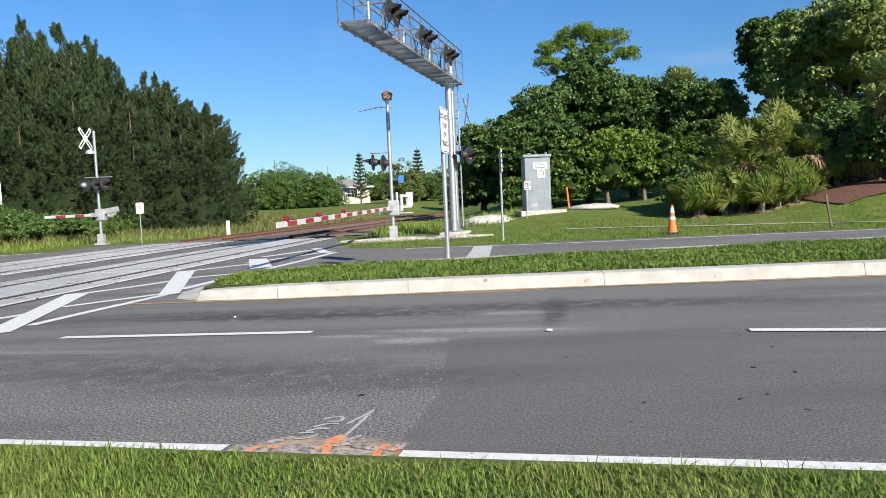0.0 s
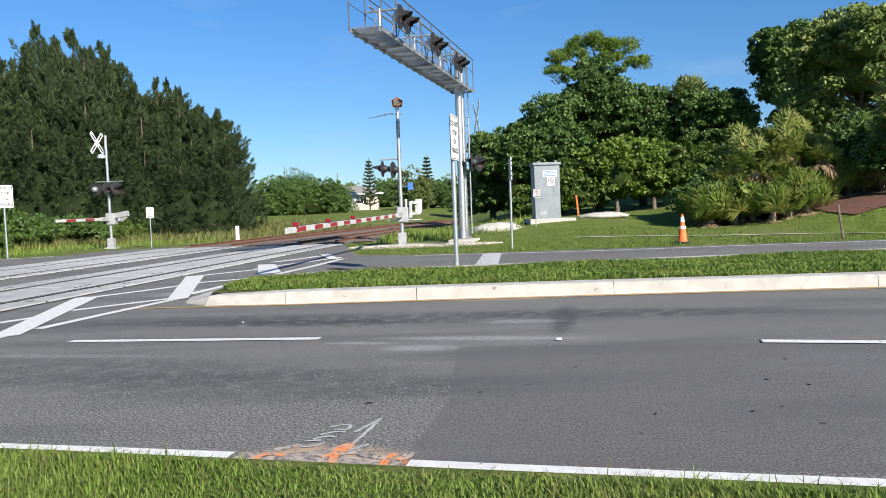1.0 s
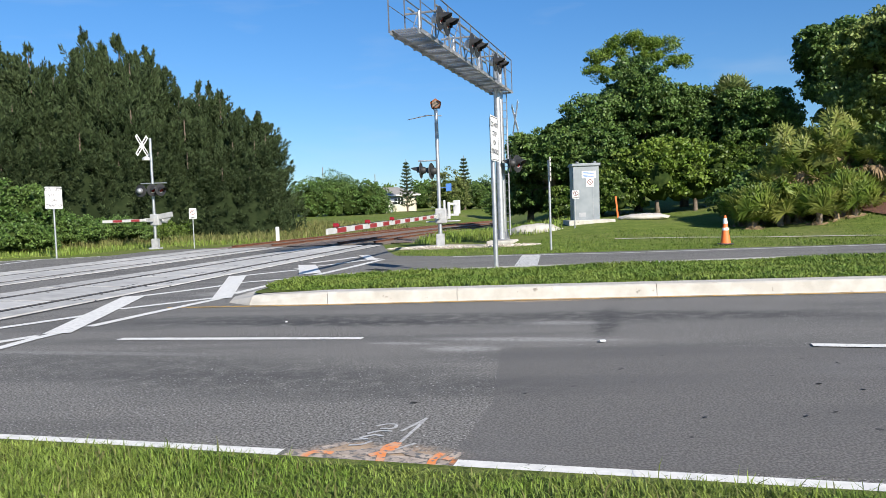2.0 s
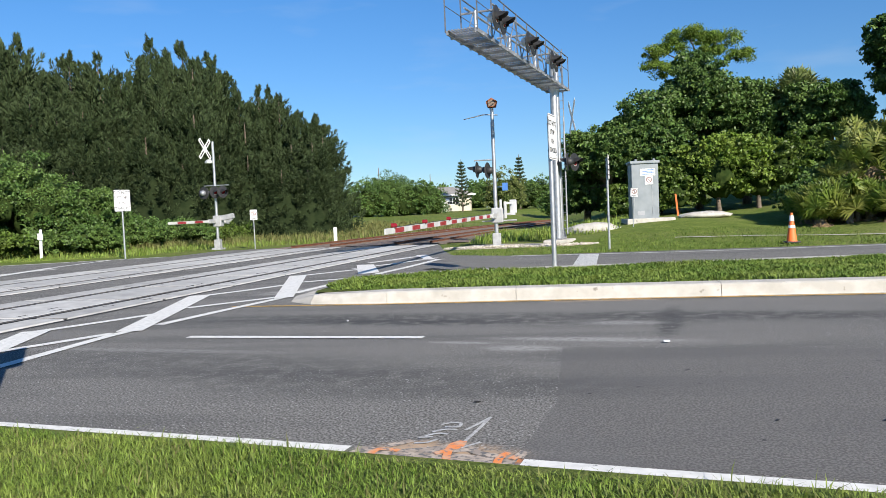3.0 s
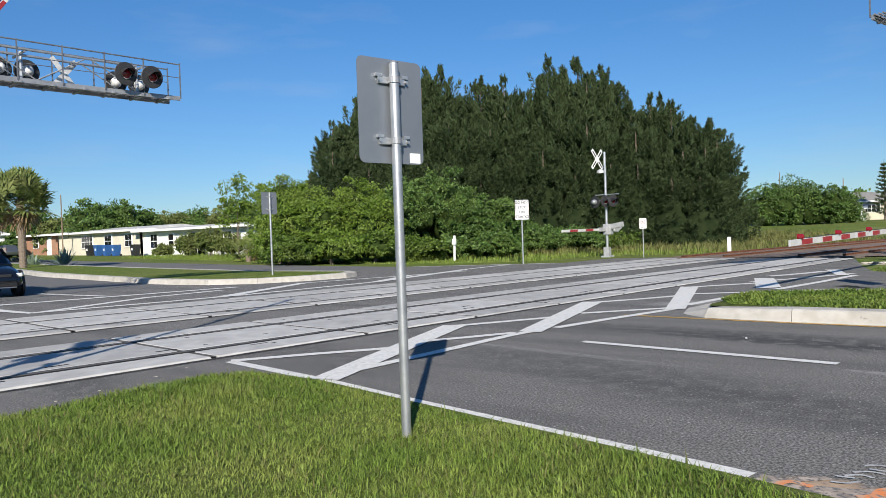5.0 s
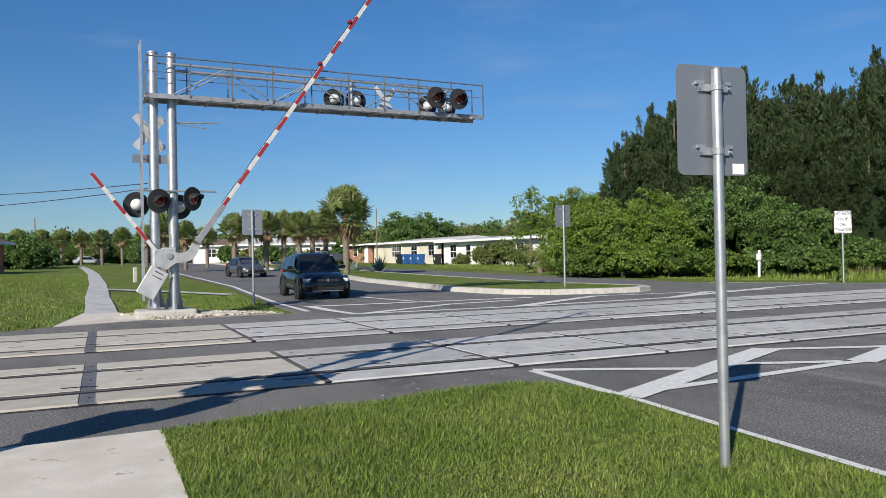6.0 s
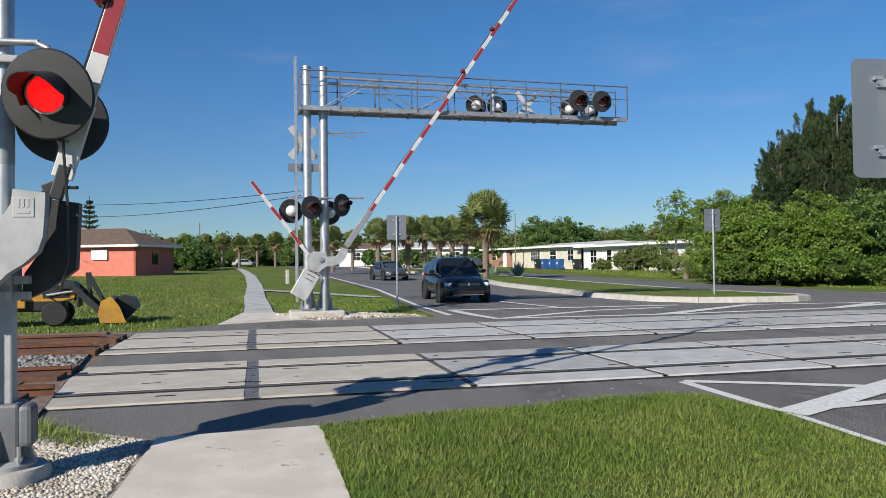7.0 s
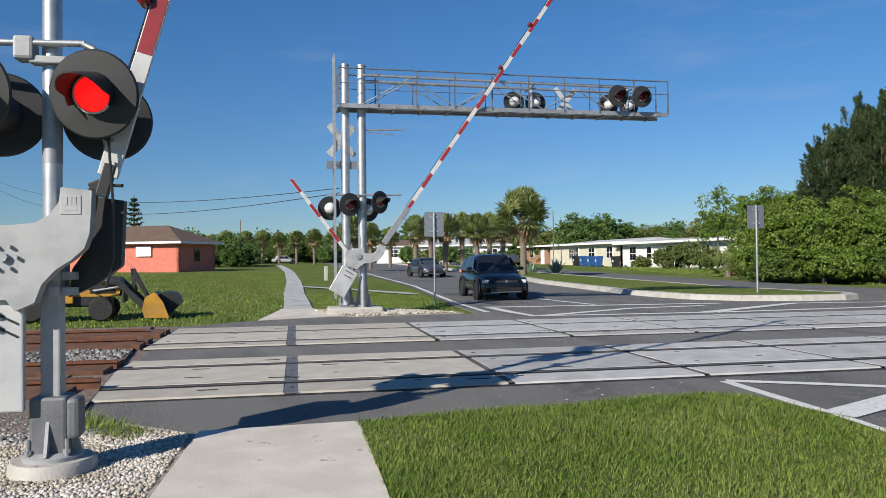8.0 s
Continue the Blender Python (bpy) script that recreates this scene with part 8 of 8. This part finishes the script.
# mulch bed on the bank
mb = Build()
mx, my = span(14.0, 26, 1.0), span(26.2, 33.0, 1.0)
pts = [(x + 0.35 * math.sin(y * 1.3), y + 0.4 * math.sin(x * 0.9), 0) for y in my for x in mx]
mb.add([(x, y, land(x, y) + 0.02) for x, y, _ in pts], [(j * len(mx) + i, j * len(mx) + i + 1, (j + 1) * len(mx) + i + 1, (j + 1) * len(mx) + i) for j in range(len(my) - 1) for i in range(len(mx) - 1)])
structure(part("mulch_bed", mb, MULCH, smooth=True), "reddish bark mulch under the palmettos", "mulch")


# ---- loose stones ----
def stones(poly, count, size, seed, z, mat, name, label):
    rng = np.random.default_rng(seed)
    xs, ys = [p[0] for p in poly], [p[1] for p in poly]
    x, y = rng.uniform(min(xs), max(xs), count * 3), rng.uniform(min(ys), max(ys), count * 3)
    k = inside(poly, x, y)
    x, y = x[k][:count], y[k][:count]
    n = len(x)
    base = np.array([(1, 0, 0), (0, 1, 0), (-1, 0, 0), (0, -1, 0), (0.2, 0.1, 0.9), (-0.1, -0.2, -0.8)], float)
    s = size * rng.uniform(0.5, 1.25, (n, 1, 1))
    v = base[None] * s * rng.uniform(0.7, 1.3, (n, 6, 3)) * (1, 1, 0.75)
    a = rng.uniform(0, 6.28, n)
    c, sn = np.cos(a)[:, None], np.sin(a)[:, None]
    v = np.stack([v[..., 0] * c - v[..., 1] * sn, v[..., 0] * sn + v[..., 1] * c, v[..., 2]], -1)
    v += np.stack([x, y, np.full(n, z) + rng.uniform(0, size * 0.5, n)], 1)[:, None]
    f = np.array([(0, 1, 4), (1, 2, 4), (2, 3, 4), (3, 0, 4), (1, 0, 5), (2, 1, 5), (3, 2, 5), (0, 3, 5)])
    f = (f[None] + 6 * np.arange(n)[:, None, None]).reshape(-1, 3)
    return tagged(new(name, raw_mesh(name, v.reshape(-1, 3), f, mat)), label, "stones", kind="stuff")

stones([(-6.45, -0.62), (-6.12, -0.3), (-4.5, -0.55), (-3.8, -0.65), (-4.0, -3.2), (-7.0, -3.2), (-6.9, -1.2)], 24000, 0.0175, 1, 0.012, WHITE_STONE, "white_gravel", "white crushed gravel round the gate foundation")
stones([(-7.2, -1.35), (-6.4, -0.8), (-6.2, -1.4), (-6.6, -3), (-7.6, -3.2)], 2600, 0.026, 2, 0.012, STONE, "ballast_stones", "dark gravel beside the asphalt edge")
stones([(-12.3, -1.25), (-10.75, -1.3), (-11.6, -9), (-13.2, -9)], 3000, 0.045, 3, 0.02, STONE, "ballast_stones", "grey ballast stones between the rails")
stones([(-18.3, 3.1), (-20.2, 2.6), (-20.3, 4.2), (-19.2, 5.0), (-17.8, 5.9), (-17.8, 3.3)], 1800, 0.045, 4, 0.02, WHITE_STONE, "white_gravel", "white gravel round the cantilever foundation")
stones([(-3.5, 26.4), (-2.4, 26.0), (0.5, 25.7), (1.9, 26.2), (1.6, 26.7), (-2.6, 26.9)], 1500, 0.05, 5, 0.01, WHITE_STONE, "white_gravel", "white gravel along the signal foundations")
stones([(-7.9, -1.4), (-7.3, -1.35), (-7.6, -3.4), (-8.7, -8), (-9.2, -8)], 1800, 0.04, 6, 0.0, STONE, "ballast_stones", "grey ballast on the near shoulder")
rr = random.Random(12)
for k in range(16):
    x, y = rr.uniform(-6.9, -6.1), rr.uniform(0.6, 5.0)
    if k > 8:
        x, y = rr.uniform(-0.5, 4.5), rr.uniform(4.4, 8.8)
    s = rr.uniform(0.006, 0.013)
    pb = new("pebble", Build().lathe([(s * 0.5, 0), (s, s * 0.3), (s * 0.7, s * 0.8), (s * 0.1, s)], None, 7).mesh("pebble", WHITE_STONE if k <= 8 else BLACK))
    pb.matrix_basis = Matrix.Translation((x, y, 0.004)) @ Matrix.Rotation(k, 4, "Z") @ Matrix.Diagonal((1, 1.6, 0.6, 1))
    tagged(pb, "small pale stone lying on the asphalt" if k <= 8 else "small dark crumb of tar on the road", "stone", "loose stones")

# ---- crossing panels ----
R0, R1, R2, R3 = rail_offsets()
FLANGE = 0.115
PANEL_GROUPS = ((-2.33, (-4.36, R0, R1, -0.86), -1.25, 2.28, 2.34), (2.18, (0.68, R2, R3, 3.62), -1.10, 2.16, 2.27))
for cu, (o0, r0, r1, o3), start, first_step, next_step in PANEL_GROUPS:
    holder = thing("crossing_panels", (0, 0, 0), "pale concrete crossing panels between and beside the rails", "crossing panels", kind="structure")
    # dark filler below the joints, and tar along both outer edges
    fill = Build()
    ys = span(start, 30.6, 3)
    for a, c in ((o0 + 0.02, r0 - FLANGE), (r0 + FLANGE, r1 - FLANGE), (r1 + FLANGE, o3 - 0.02)):
        fill.add([(track_x(y) + e, y - 0.115 * e, 0.0205) for y in ys for e in (a, c)], [(2 * i, 2 * i + 1, 2 * i + 3, 2 * i + 2) for i in range(len(ys) - 1)])
    part("joint_filler", fill, FILLER, holder, "dark grey joint filler")
    seam = Build()
    for e, w in ((o0, -0.07), (o3, 0.07)):
        seam.add([(track_x(y) + e + q, y - 0.115 * e, 0.005) for y in ys for q in (0.0, w * (1 + 0.3 * math.sin(y * 1.9)))], [(2 * i, 2 * i + 1, 2 * i + 3, 2 * i + 2) for i in range(len(ys) - 1)])
    part("tar_seam", seam, TAR, holder, "dark tar seam beside the panels")
    for a, c in ((o0, r0 - FLANGE), (r0 + FLANGE, r1 - FLANGE), (r1 + FLANGE, o3)):
        y = start
        shared = {}
        k = 0
        while y < 29.5:
            step = first_step if k == 0 else next_step
            warm = k < 2
            key = (k < 2, k == 0)
            w, mid = c - a, (a + c) / 2
            ym = y + step / 2
            if key not in shared:
                b = Build()
                lx, la, lb = w / 2, step / 2 - 0.03, step / 2 - (0.085 if k == 0 else 0.03)
                b.add([(-lx, -la, -0.02), (lx, -la, -0.02), (lx, lb, -0.02), (-lx, lb, -0.02), (-lx + 0.012, -la + 0.012, 0.0), (lx - 0.012, -la + 0.012, 0.0), (lx - 0.012, lb - 0.012, 0.0), (-lx + 0.012, lb - 0.012, 0.0)],
                      [(0, 1, 5, 4), (1, 2, 6, 5), (2, 3, 7, 6), (3, 0, 4, 7), (4, 5, 6, 7)])
                shared[key] = b.mesh("panel", PANEL_WARM if warm else PANEL)
            ob = new("panel", shared[key])
            ob.parent = holder
            ob.matrix_basis = Matrix.Translation((track_x(ym) + mid, ym - 0.115 * mid, 0.026 + 0.001 * (k % 2))) @ Matrix.Rotation(-0.115, 4, "Z")
            y += step
            k += 1
    y = start + first_step - 0.02
    for a, c in ((o0, r0 - FLANGE), (r0 + FLANGE, r1 - FLANGE), (r1 + FLANGE, o3)):
        plate = part("joint_plate", Build().beam((track_x(y) + a, y - 0.115 * a, 0.018), (track_x(y) + c, y - 0.115 * c, 0.018), 0.15, 0.012), BASE_GREY, holder, "grey steel joint plate")
        part("joint_bolt", Build().tube((track_x(y) + (a + c) / 2, y - 0.115 * (a + c) / 2, 0.018), (track_x(y) + (a + c) / 2, y - 0.115 * (a + c) / 2, 0.034), 0.022, 0.022, 6), RUST, plate)
    # lifting slots and bolt holes in the panels
    b = Build()
    rnd = random.Random(4)
    for i in range(13):
        for u in ((o0 + r0) / 2, r0 + 0.34, (r0 + r1) / 2 + 0.2, r1 - 0.34, (r1 + o3) / 2, r0 + 0.3, r1 - 0.3, (r1 + o3) / 2 - 0.1):
            ys = -0.6 + i * 2.26 + rnd.uniform(-0.9, 0.9)
            if rnd.random() < 0.8:
                b.box((track_x(ys) + u, ys - 0.115 * u, 0.0265), (rnd.uniform(0.03, 0.055), rnd.choice((0.06, 0.08, 0.2, 0.26)), 0.004), Matrix.Rotation(-0.115, 3, "Z"))
    part("lifting_slots", b, RUBBER, holder, "dark lifting slots")
